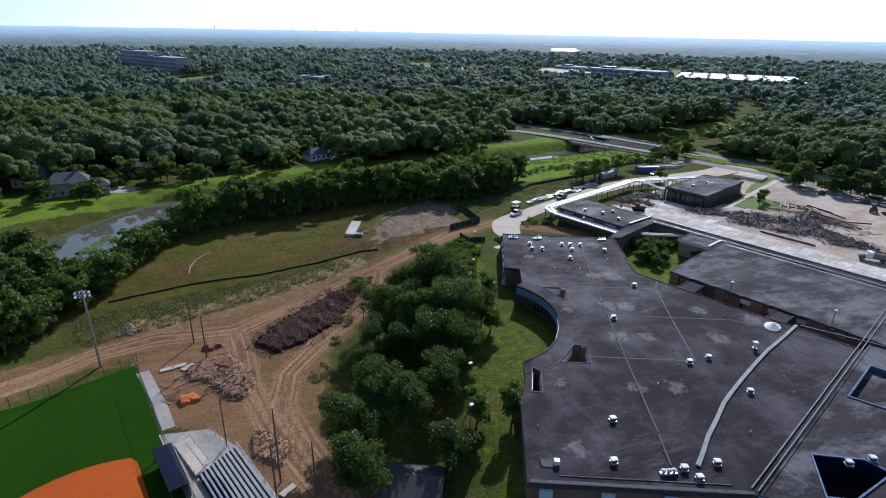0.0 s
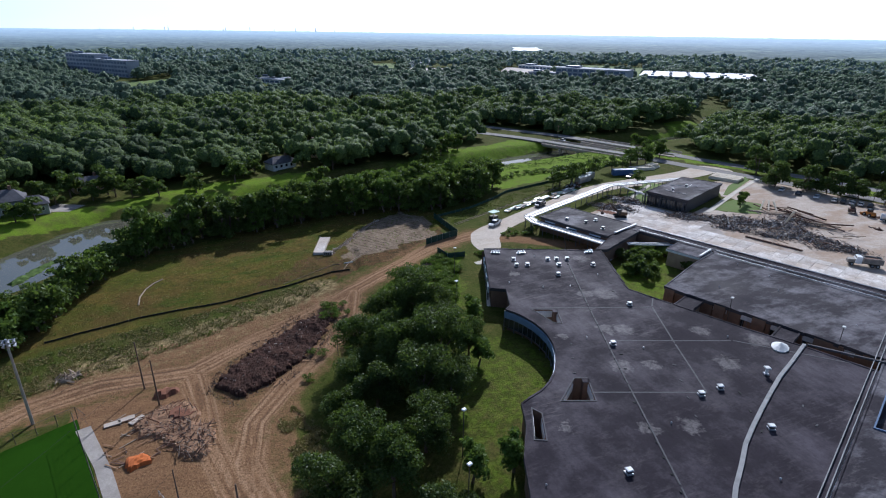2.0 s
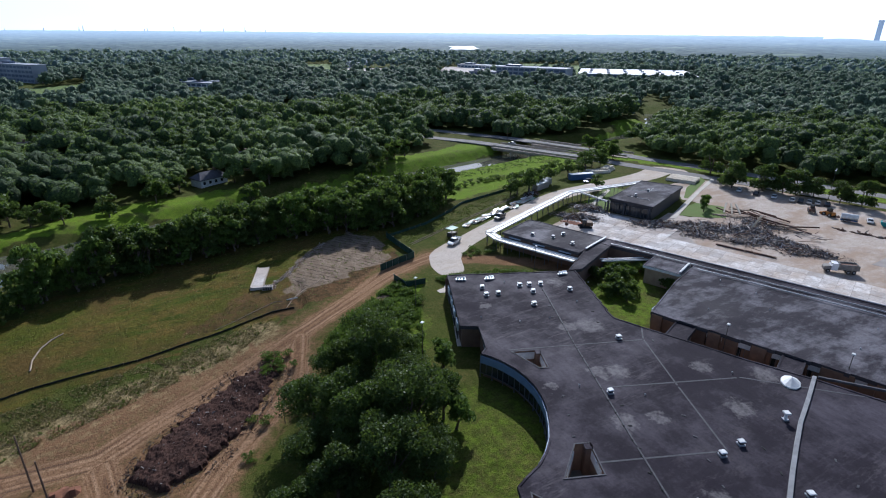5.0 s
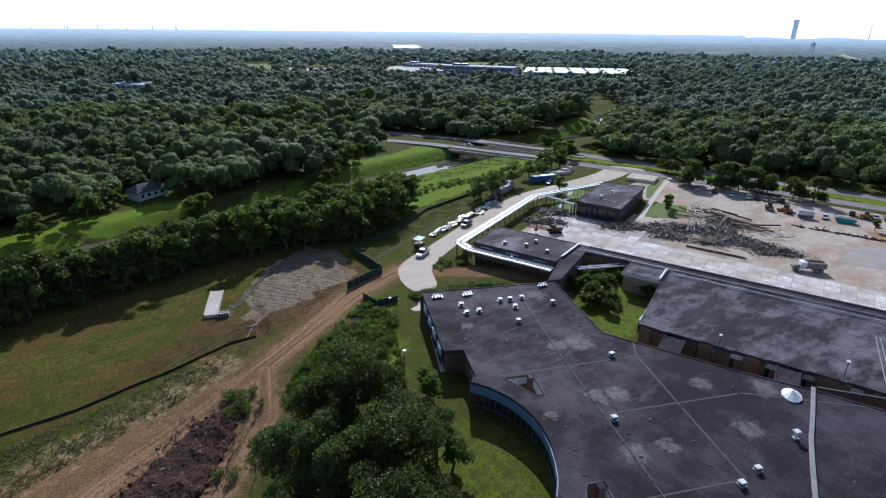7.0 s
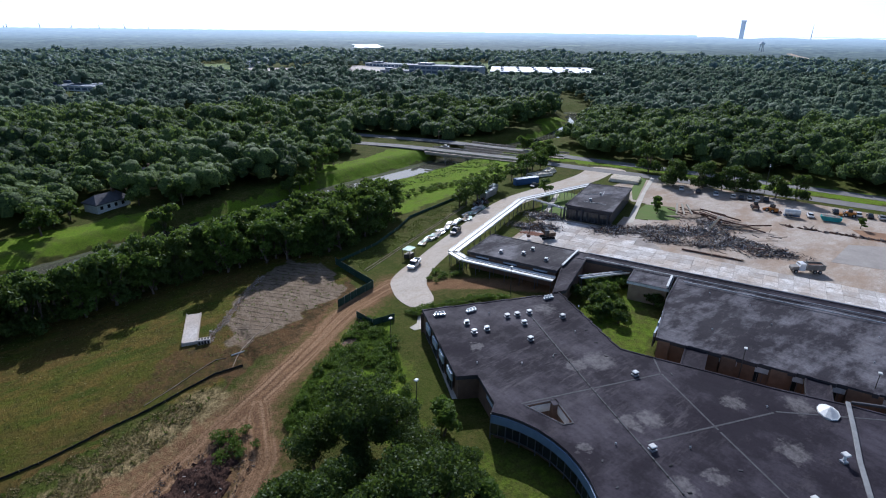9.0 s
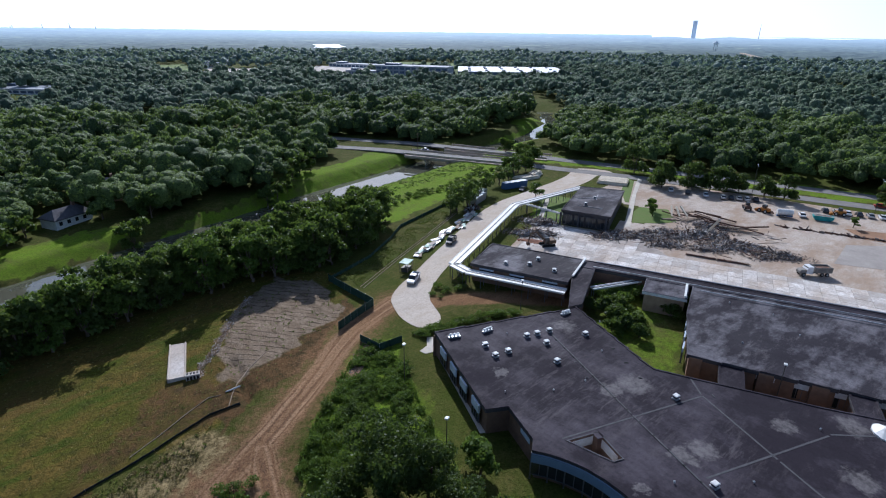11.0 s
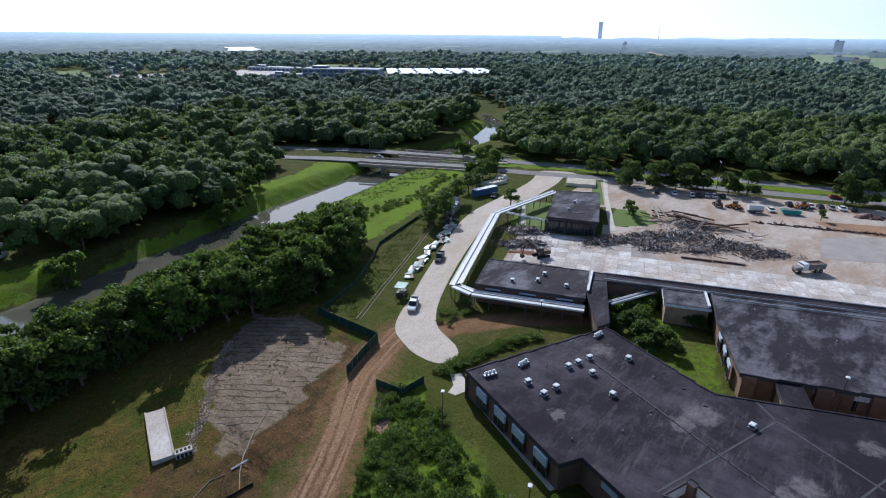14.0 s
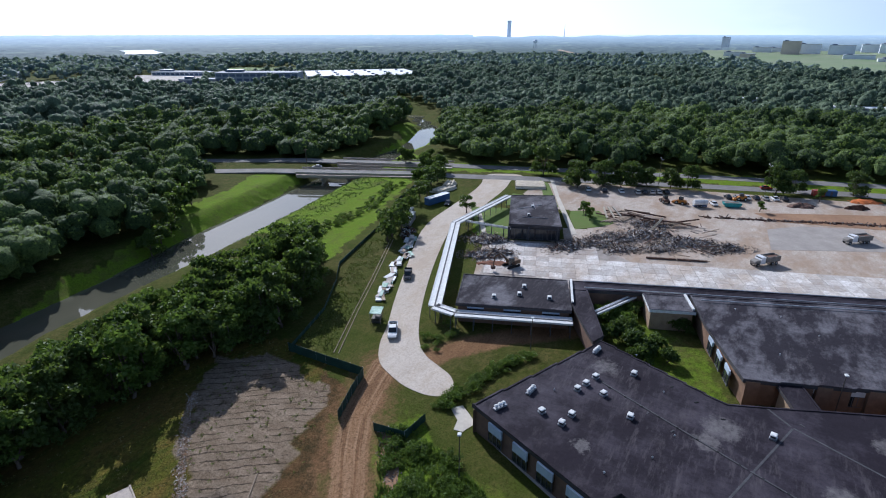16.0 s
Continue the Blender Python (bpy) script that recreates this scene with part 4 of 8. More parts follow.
corridor = building("school_corridor", [W(11.0, 24.8), W(11.0, 124), W(15.5, 124), W(15.5, 24.8)], ROOF - 0.35, MAT["felt"], MAT["brick"], "long dark-roofed corridor along the cleared slab")
building("link_block", [(89.2, 107.1), (92.5, 105.9), W(10.8, 28.6), W(10.8, 24.6), W(3.2, 24.6)], ROOF - 0.25, MAT["felt"], MAT["brick"], "dark-roofed passage joining two school wings")
building("school_link", [W(-29.9, 75.2), W(-29.9, 79), W(-20.8, 79), W(-20.8, 75.2)], ROOF - 0.2, MAT["felt"], MAT["brick"], "short roofed link across the narrow court")
building("school_link", [W(-30.2, 56.2), W(-30.2, 60.2), W(-20.8, 60.2), W(-20.8, 56.2)], ROOF - 0.3, MAT["felt"], MAT["tan_wall"], "short roofed link across the narrow court")
wing = building("classroom_wing", [W(0.2, 0), W(15.6, 0), W(15.6, 24.5), W(0.2, 24.5)], ROOF - 0.3, MAT["felt_old"], MAT["brick"], "brick classroom wing behind a covered walkway")
for b0 in (2.5, 10.3, 18.4):
    window(wing, W(0.5, b0), W(0.5, b0 + 3.6), 2.4, 3.4, 0.7, 3, 0.3, s=-1)
office = building("office_block", [D(53, 5.2), D(52.6, 21), D(86.4, 19.4), D(84.4, 4.2)], ROOF, MAT["felt_old"], MAT["fascia"], "low dark-walled office block with pipes on its flat roof", MAT["fascia"])
for b0 in (6, 9.7, 13.4, 17.1):
    window(office, D(52.95, b0), D(52.95, b0 + 3.2), 0.5, 3.6, 0, 3, 0.1, s=-1)
for b0 in (5.4, 11.3, 19.8):
    part("pier", boxes((D(52.4, b0)[0] - 0.25, D(52.4, b0)[0] + 0.25, D(52.4, b0)[1] - 0.25, D(52.4, b0)[1] + 0.25, 0, ROOF - 0.6)), MAT["curb"], office)


# roof notches: small light courts that go down through the roof, with brick walls and pale panels
def light_court(pts, label, corner):
    """A well through the roof: brick cheeks, pale panels under the eaves, and a brick pier in the far corner."""
    ob = thing("light_court", label, "roof light", "light courts of the roof")
    cheek = part("cheek", ring(pts, 0.2, 0.1, ROOF + 0.02), MAT["brick"], ob)
    part("coping", ring(pts, 0.2, ROOF + 0.024, ROOF + 0.1), MAT["curb"], ob)
    part("well_floor", slab(inset(pts, 0.2), 0.1, 0.2), MAT["asphalt"], ob)
    inner = inset(pts, 0.24)
    for k in range(len(pts)):
        p, q = Vector(inner[k]), Vector(inner[(k + 1) % len(pts)])
        ln = (q - p).length
        if ln > 2.2:
            m = Matrix.Translation((p.x, p.y, 0)) @ Matrix.Rotation(math.atan2((q - p).y, (q - p).x), 4, "Z")
            part("panel", boxes((ln * 0.12, ln * 0.86, -0.06, 0.06, ROOF - 1.7, ROOF - 0.3, m), bevel=0.02), MAT["white"], cheek)
    c, mid = Vector(pts[corner or 0]), sum((Vector(p) for p in pts), Vector((0, 0))) / len(pts)
    c = c.lerp(mid, 0.24)
    d = Vector(pts[((corner or 0) + 1) % len(pts)]) - Vector(pts[corner or 0])
    m = Matrix.Translation((c.x, c.y, 0)) @ Matrix.Rotation(math.atan2(d.y, d.x), 4, "Z")
    if corner is not None:
        pier_ = part("pier", boxes((-0.6, 0.6, -0.6, 0.6, 0.1, ROOF + 0.02, m), bevel=0.03), MAT["brick"], ob)
        part("pier_cap", boxes((-0.66, 0.66, -0.66, 0.66, ROOF + 0.024, ROOF + 0.1, m), bevel=0.02), MAT["felt"], pier_)


for pts, label in zip(COURTS, ("brick-sided wedge-shaped light court in the roof", "brick-sided light court near the curved bay", "recessed brick court at the roof's edge")):
    light_court(pts, label, {0: 1, 1: 2, 2: None}[COURTS.index(pts)])


# joint covers and seams lying on the roof
def strip(name, p, q, w, h, material, label, z=ROOF, group="roof seams", gap=0.004):
    p, q = Vector(p), Vector(q)
    m = Matrix.Translation((p.x, p.y, z)) @ Matrix.Rotation(math.atan2((q - p).y, (q - p).x), 4, "Z")
    ob = part(name, boxes((0, (q - p).length, -w / 2, w / 2, gap, h, m), bevel=min(0.03, h / 3)), material)
    return tagged(ob, label, "roof seam", group)


for p, q in (((77.5, 103.3), (67.0, 80.7)), ((66.8, 80.3), (55.9, 55.6)), ((55.7, 55.2), (47.1, 35.4)), ((46.9, 35.0), (44.3, 29.4))):
    strip("roof_seam", p, q, 0.28, 0.1, MAT["curb"], "raised felt joint running along the roof")
for p, q in (((54.8, 84.6), (79.2, 75.2)), ((79.4, 75.1), (72.9, 62.3)), ((72.7, 61.9), (66.3, 48.8)), ((62.4, 67.5), (83.5, 58.8)), ((79.6, 75.4), (82.8, 78.6)), ((48.6, 55.9), (66.3, 48.6)), ((84.0, 58.7), (98.3, 43.9))):
    strip("roof_seam", p, q, 0.3, 0.03, MAT["curb"], "pale flat seam between roof sheets")
pipe_run = [(95.2, 52.4), (88.2, 49.6), (81.3, 47.0), (75.3, 44.3), (70.4, 42.0), (65.3, 39.5), (61.5, 37.5), (57.6, 34.9), (53.4, 32.3), (50.2, 29.9), (47.6, 28.1)]
MAT["duct"] = plain("dull_duct_metal", (0.3, 0.3, 0.3), (0.2, 0.2, 0.2), 0.6, 5, 0.7)
duct = thing("roof_duct", "long pale curving duct lying on the roof", "duct")
for p, q in zip(pipe_run[:-1], pipe_run[1:]):
    p, q = Vector(p), Vector(q)
    m = Matrix.Translation((p.x, p.y, ROOF)) @ Matrix.Rotation(math.atan2((q - p).y, (q - p).x), 4, "Z")
    part("duct_section", boxes((-0.05, (q - p).length + 0.02, -0.32, 0.32, 0.02, 0.3, m), bevel=0.05), MAT["duct"], duct)
for off in (-0.38, 0.38):
    d = Vector((72.9, 28.8)).normalized()
    n = Vector((-d.y, d.x)) * off
    strip("joint_kerb", Vector((51.4, 22.4)) + n, Vector((123.1, 52.4)) + n, 0.16, 0.3, MAT["duct"], "twin raised kerbs over the expansion joint", group="expansion joint kerbs")
strip("parapet_cap", (24.9, 33.0), (51.0, 22.1), 0.6, 0.16, MAT["curb"], "grey metal capping along the southern roof edge", group="roof edge cappings")
strip("roof_pipe", (29.0, 32.6), (49.5, 24.0), 0.1, 0.14, MAT["duct"], "thin conduit along the southern roof edge", group="roof edge cappings")
strip("joint_kerb", (95.5, 52.0), W(-21.2, 96), 0.4, 0.4, MAT["curb"], "raised kerb over the expansion joint", group="expansion joint kerbs")
strip("white_rim", W(15.2, 25.2), W(3.4, 24.8), 0.5, 0.3, MAT["white"], "white metal roof edge on the passage", ROOF + 0.05, "white roof edges")
strip("white_rim", W(3.3, 49.3), W(10.4, 49.3), 0.5, 0.35, MAT["white"], "white metal roof edge on the small block", ROOF + 0.2, "white roof edges")
for k, a in enumerate((11.5, 15.0)):
    strip("roof_pipe", W(a, 28), W(a, 122), 0.22, 0.22, MAT["galv"], "grey pipe along the corridor roof", ROOF - 0.06, "corridor roof pipes")
strip("roof_pipe", W(8.0, 52), W(8.0, 118), 0.25, 0.2, MAT["galv"], "grey pipe along the hall roof", ROOF + 0.39, "corridor roof pipes")


for k in range(26):
    t = (k + 0.5) / 26
    px_, py_ = 77.0 - 32.4 * t, 102.2 - 72.0 * t
    ob = part("seam_block", boxes((-0.16, 0.16, -0.12, 0.12, 0.0, 0.14), bevel=0.02), MAT["black"])
    ob.matrix_world = pose(px_ - 0.25, py_ + 0.11, ROOF + 0.004, 0, 0, 66)
    tagged(ob, "small dark sleeper block beside the roof joint", "roof block", "blocks along the roof joint")
for k in range(30):
    u_, v_ = (k * 0.618) % 1.0, (k * 0.367) % 1.0
    px_, py_ = 40 + 44 * u_, 34 + 62 * v_
    if inside(np.array(px_), np.array(py_), inset(MAIN, 2.0)) and not any(inside(np.array(px_), np.array(py_), c_) for c_ in COURTS):
        ob = part("roof_scrap", boxes((-0.22 - 0.3 * u_, 0.22, -0.12, 0.12, 0.0, 0.09), bevel=0.02), MAT[("black", "curb")[k % 2]])
        ob.matrix_world = pose(px_, py_, ROOF + 0.004, 0, 0, 360 * v_)
        tagged(ob, "loose scrap lying on the felt roof", "roof scrap", "scraps on the roof")


# vents
def vent_at(x, y, z, kind, turn, group="roof vents"):
    ob = thing("roof_vent", {"box": "white box-shaped roof exhaust vent on a curb", "twin": "pair of mushroom vents on one curb", "stack": "tall white exhaust stack with square cowl", "cap": "small round pipe vent on the roof"}[kind], "roof vent", group, (x, y, z), turn)
    if kind == "box":
        part("curb", boxes((-0.6, 0.6, -0.6, 0.6, 0.0, 0.3), bevel=0.04), MAT["galv"], ob)
        # body coloured dark to paint the shaded gap under the hood
        part("body", boxes((-0.42, 0.42, -0.42, 0.42, 0.3, 0.75), bevel=0.03), MAT["fascia"], ob)
        part("hood", boxes((-0.62, 0.62, -0.55, 0.55, 0.75, 1.0), bevel=0.12), MAT["white"], ob)
    elif kind == "twin":
        part("curb", boxes((-1.5, 1.5, -0.45, 0.45, 0.0, 0.35), bevel=0.04), MAT["galv"], ob)
        for s in (-0.9, 0.0, 0.9):
            stem = part("stem", rods(((s, 0, 0.35), (s, 0, 0.8), 0.22)), MAT["galv"], ob)
            part("cowl", rods(((s, 0, 0.8), (s, 0, 1.1), 0.5, 0.2), sides=10), MAT["white"], stem)
    elif kind == "stack":
        part("curb", boxes((-0.5, 0.5, -0.5, 0.5, 0.0, 0.35), bevel=0.04), MAT["galv"], ob)
        part("stem", rods(((0, 0, 0.35), (0, 0, 1.5), 0.28)), MAT["white"], ob)
        part("cowl", boxes((-0.6, 0.6, -0.6, 0.6, 1.5, 1.85), bevel=0.1), MAT["white"], ob)
    else:
        part("stem", rods(((0, 0, 0), (0, 0, 0.35), 0.1)), MAT["galv"], ob)
        part("cowl", rods(((0, 0, 0.35), (0, 0, 0.5), 0.2, 0.08)), MAT["galv"], ob)
    ob.scale = (0.8, 0.8, 0.8)
    return ob


first = {}
VENTS = {"twin": [(62.8, 114.4), (69.0, 111.7), (86.0, 105.6), (42.9, 28.3)],
         "box": [(64.8, 108.4), (63.6, 104.9), (66.3, 104.2), (73.0, 105.3), (75.1, 104.5), (77.7, 103.6), (73.7, 101.3), (70.1, 96.4), (81.7, 98.2), (75.5, 77.7), (61.6, 66.2), (64.7, 48.4), (69, 48.5), (67.9, 38.4),
                 (42.3, 39.6), (37.2, 32.3), (46.1, 26.2), (45.4, 28.2), (50.4, 27.6), (67.5, 21.8), (71.4, 21.3)],
         "stack": [(79.8, 48.5)], "cap": [(57, 97), (63, 92), (71, 108.5), (88, 99), (58.5, 70), (66, 63), (84, 60), (55, 45), (31, 42), (60, 31), (79, 93), (69, 90)]}
for kind, spots in VENTS.items():
    for i, (x, y) in enumerate(spots):
        turn = -25 + (i * 37) % 20
        if kind not in first:
            first[kind] = vent_at(x, y, ROOF + 0.004, kind, turn)
        else:
            copy_thing(first[kind], pose(x, y, ROOF + 0.004, 0, 0, turn))
for a, b in ((-12, 60), (-4, 70), (3, 66), (-10, 86), (1, 88), (-15, 100), (5, 58)):
    copy_thing(first["cap"], pose(*W(a, b), ROOF + 0.104))
for a, b in ((4, 8), (6, 13.5), (10, 14.5), (5, 20)):
    copy_thing(first["box"], pose(*W(a, b), ROOF - 0.296, 0, 0, EAST))
for a, b in ((62, 11), (71, 12)):
    copy_thing(first["box"], pose(*D(a, b), ROOF + 0.004, 0, 0, EAST))
oct_v = [(2.0 * math.cos(k * math.pi / 5), 1.5 * math.sin(k * math.pi / 5)) for k in range(10)]
dome = thing("roof_dome", "white faceted roof dome on a low kerb", "roof dome", at=(90, 53.5, ROOF + 0.004), turn=30)
part("kerb", slab(oct_v, 0, 0.25), MAT["white"], dome)
raw("cap", [(x * 0.95, y * 0.95, 0.254) for x, y in oct_v] + [(0, 0, 1.15)], [(k, (k + 1) % 10, 10) for k in range(10)], MAT["white"], dome)
crate = thing("roof_unit", "low galvanised equipment tray with fan", "roof unit", at=(28.9, 34.9, ROOF + 0.004), turn=-25)
part("tray", boxes((-1.2, 1.2, -0.7, 0.7, 0, 0.12), (-1.2, -1.1, -0.7, 0.7, 0.12, 0.35), (1.1, 1.2, -0.7, 0.7, 0.12, 0.35)), MAT["curb"], crate)
part("fan_box", boxes((0.5, 1.3, -0.4, 0.4, 0.15, 0.8), bevel=0.05), MAT["white"], crate)
for k, (p, q) in enumerate((((60, 9), (60, 17)), ((68, 7), (74, 15)), ((69, 13), (76, 12)))):
    strip("roof_pipe", D(*p), D(*q), 0.15, 0.16, MAT["galv"], "thin metal pipe on the office roof", ROOF, "office roof pipes")

# covered walkways: pale metal roof on posts
CANOPY = [W(-1.9, 24.6), W(-1.9, 0.2), W(0.6, -4.6), (141.0, 163.9), (177.4, 161.2)]


def canopy(line, width, label, z=3.2):
    ob = thing("covered_walkway", label, "walkway canopy", "covered walkways")
    for p, q in zip(line[:-1], line[1:]):
        p, q = Vector(p), Vector(q)
        d, ln = (q - p).normalized(), (q - p).length
        m = Matrix.Translation((p.x, p.y, z)) @ Matrix.Rotation(math.atan2(d.y, d.x), 4, "Z")
        bay = part("canopy_roof", boxes((0, ln, -width / 2, width / 2, 0, 0.18, m)), MAT["white"], ob)
        for s in (-1, 1):
            part("gutter", boxes((0, ln, s * width / 2 - 0.1, s * width / 2 + 0.1, -0.12, 0.3, m), bevel=0.03), MAT["white"], bay)
        part("seam", boxes((0, ln, -0.16, 0.16, 0.184, 0.27, m)), MAT["fascia"], bay)
        for k in range(int(ln / 4.0) + 1):
            for s in (-1, 1):
                c = p + d * min(ln - 0.2, 0.4 + 4.0 * k) + Vector((-d.y, d.x)) * s * (width / 2 - 0.25)
                part("post", boxes((c.x - 0.07, c.x + 0.07, c.y - 0.07, c.y + 0.07, -0.2, z)), MAT["frame"], bay)
    return ob


canopy(CANOPY, 2.7, "long covered walkway with white metal roof on posts")
canopy([(143.9, 161.4), D(53.2, 6.0)], 0.8, "narrow white covered link to the office block", 3.3)
canopy([(103.4, 110.3), (115.6, 104.8)], 1.3, "slanting pale canopy crossing the planted court", 3.2)


# ---- sports ground ----
TURF = [(-30.4, 94.4), (-52, 84.2), (-72, 74), (-62, 28), (-9, 28), (-17.9, 54.4), (-22.2, 65.8)]
drape("sports_turf", TURF, 0.07, MAT["turf"], "vivid green artificial turf outfield", "sports turf")
arc = [(-30 + 18.2 * math.cos(radians(a)), 48 + 18.2 * math.sin(radians(a))) for a in range(82, 176, 8)]
drape("infield", arc + [(-48, 30), (-16, 30), (-23.6, 56), (-26.4, 64.8)], 0.12, MAT["turf_skin"], "orange artificial infield with a curved edge", "sports turf")
drape("pavement_bleacher", [(-24, 70.5), (-16, 69.4), (-11.4, 63), (-7.4, 53.6), (-2.6, 42), (-14, 38), (-18.4, 54)], 0.08, MAT["pad"], "pale concrete pad under the bleachers")
drape("pavement_bullpen", [(-30.2, 91), (-28, 91.6), (-23.4, 78.6), (-21.6, 72), (-23.6, 71.4), (-26, 80)], 0.08, MAT["pad"], "pale concrete strip behind the fence")


def pipe_fence(line, h, gap, label, wires=5, mat=None):
    ob = thing("mesh_fence", label, "fence", "ball field fences")
    mat = mat or MAT["pole"]
    for p, q in zip(line[:-1], line[1:]):
        p, q = Vector(p), Vector(q)
        n = max(1, round((q - p).length / gap))
        for k in range(n):
            a, b = p.lerp(q, k / n), p.lerp(q, (k + 1) / n)
            za, zb = float(lie(a.x, a.y)), float(lie(b.x, b.y))
            part("post", rods(((a.x, a.y, za - 0.4), (a.x, a.y, za + h), 0.05), sides=6), mat, ob)
            wire = part("wire_mesh", rods(*[((a.x, a.y, za + h * (j + 1) / wires), (b.x, b.y, zb + h * (j + 1) / wires), 0.035 if j == wires - 1 else 0.012) for j in range(wires)], sides=4), mat, ob)
            tagged(wire, kind="stuff")
    return ob


pipe_fence([(-72, 73.6), (-52, 84.5), (-30.4, 94.8), (-28.4, 91.8)], 2.4, 3.0, "black pipe-and-wire fence round the ball field")
pipe_fence([(-30.0, 91), (-22.4, 66.2), (-18, 54), (-13, 40)], 4.0, 3.2, "tall dark mesh backstop fence along the turf", 8)
pipe_fence([(-16.5, 70.3), (-12.8, 62.6), (-9.5, 60)], 1.1, 1.6, "low galvanised railing beside the bleacher ramp", 3, MAT["galv"])


def bleachers():
    """Aluminium stand: ten rows of seat and foot planks on a raked frame."""
    ob = thing("bleachers", "aluminium bleachers with rows of silver bench planks", "bleachers", at=lay((-17.0, 58.4)), turn=-68.3)
    ln, zb = 15.0, 0.15
    for k in range(10):
        y, z = 0.62 * k, zb + 0.4 + 0.22 * k
        row = part("seat_plank", boxes((0, ln, y, y + 0.26, z + 0.24, z + 0.29), bevel=0.01), MAT["galv"], ob)
        # dark blue puts the shade between the rows into the planks' colour
        part("foot_plank", boxes((0, ln, y - 0.3, y - 0.04, z - 0.04, z), bevel=0.01), MAT["dark_blue"], row, "foot plank coloured dark like the shade between rows")
    for k in range(6):
        x = 0.3 + (ln - 0.6) * k / 5
        part("frame", rods(((x, -0.2, 0), (x, 5.8, zb + 2.3), 0.05), ((x, 5.7, -0.1), (x, 5.7, zb + 2.3), 0.05), ((x, 2.8, -0.1), (x, 2.8, zb + 1.2), 0.05), ((x, -0.1, -0.1), (x, -0.1, zb + 0.4), 0.05), sides=6), MAT["galv"], ob)
    part("rail", rods(((0, 6.0, zb + 3.3), (ln, 6.0, zb + 3.3), 0.04), ((0, 6.0, zb + 2.8), (ln, 6.0, zb + 2.8), 0.03), *[((ln * k / 6, 6.0, zb + 2.2), (ln * k / 6, 6.0, zb + 3.3), 0.04) for k in range(7)], sides=6), MAT["galv"], ob)


bleachers()
ramp = thing("concrete_ramp", "stepped pale concrete ramp with steel handrails", "ramp", at=lay((-20.6, 67.4), 0.0), turn=-66)
for k in range(9):
    part("step", boxes((1.05 * k, 1.05 * k + 1.0, -0.9, 1.7, 0.05, 0.2 + 0.05 * k), bevel=0.02), MAT["concrete"], ramp)
for s_ in (-0.95, 1.75):
    rail_ = part("handrail", rods(((0, s_, 1.05), (9.4, s_, 1.45), 0.04), sides=6), MAT["galv"], ramp)
    for k in range(6):
        part("rail_post", rods(((0.1 + 1.85 * k, s_, 0.05), (0.1 + 1.85 * k, s_, 1.06 + 0.08 * k), 0.035), sides=6), MAT["galv"], rail_)
dug = thing("dugout", "low dark blue dugout shelter beside the turf", "dugout", at=lay((-22.6, 64.4)), turn=-71)
part("roof", boxes((0, 10.5, -1.4, 1.4, 2.3, 2.5), bevel=0.04), MAT["dark_blue"], dug)
part("back_wall", boxes((0, 10.5, 1.2, 1.35, -0.3, 2.3)), MAT["fascia"], dug)
for k in range(4):
    part("post", boxes((0.1 + 3.4 * k, 0.25 + 3.4 * k, -1.3, -1.15, -0.3, 2.3)), MAT["pole"], dug)


def tall_pole(x, y, top, label, lights=0, r=0.16):
    z0 = float(lie(x, y))
    ob = thing("floodlight_pole" if lights else "utility_pole", label, "pole", "tall poles of the yard", (x, y, z0))
    part("shaft", rods(((0, 0, -0.6), (0, 0, top - z0), r, r * 0.65)), MAT["galv"] if lights else MAT["wood_pole"], ob)
    if lights:
        for j in range(2):
            z = top - z0 - 0.2 - 0.75 * j
            arm = part("crossarm", boxes((-1.3, 1.3, -0.06, 0.06, z - 0.06, z + 0.06)), MAT["galv"], ob)
            for k in range(4):
                x0 = -1.15 + k * 0.77
                part("floodlight", rods(((x0, 0, z - 0.05), (x0 - 0.1, -0.45, z - 0.35), 0.12, 0.27)), MAT["galv"], arm)
    return ob


tall_pole(-37.2, 96, 11.9, "tall galvanised floodlight mast by the ball field", 1, 0.28)
tall_pole(-13.2, 64, 4.4, "slim steel pole beside the bleachers", 0, 0.12)
for x, y, z in ((-20.2, 99.7, 5.4), (-17.4, 93.4, 4.6), (-5.5, 53.5, 8.6), (-0.8, 49.1, 5.0), (-6.3, 50.8, 4.7), (-52.2, 90.4, 0.2)):
    tall_pole(x, y, z, "bare wooden pole standing in the dirt yard")


def cable(name, p, q, sag, label, r=0.022):
    p, q = Vector(p), Vector(q)
    pts = [p.lerp(q, k / 14) - Vector((0, 0, 4 * sag * (k / 14) * (1 - k / 14))) for k in range(15)]
    tagged(part(name, rods(*[(tuple(a), tuple(b), r) for a, b in zip(pts[:-1], pts[1:])], sides=4), MAT["black"]), label, "cable", "overhead cables")


cable("overhead_cable", (-20.2, 99.7, 5.2), (-60, 62, 3.6), 1.4, "thin black cable sagging over the ball field")
cable("overhead_cable", (-17.4, 93.4, 4.4), (-55, 44, 3.6), 1.6, "thin black cable sagging over the ball field")
cable("overhead_cable", (-13.2, 64, 4.0), (-48, 28, 3.0), 1.0, "thin black cable sagging over the infield")

hut = thing("equipment_hut", "small dark-roofed hut beside the grove", "hut", at=lay((12.3, 44.5)), turn=-26)
part("wall", boxes((-4.3, 4.3, -3, 3, -0.5, 2.5)), MAT["brick"], hut)
raw("roof", [(-4.8, -3.5, 2.4), (4.8, -3.5, 2.4), (4.8, 3.5, 2.4), (-4.8, 3.5, 2.4), (-4.8, 0, 3.8), (4.8, 0, 3.8)], [(0, 1, 5, 4), (2, 3, 4, 5), (0, 4, 3), (1, 2, 5), (3, 2, 1, 0)], MAT["fascia"], hut)


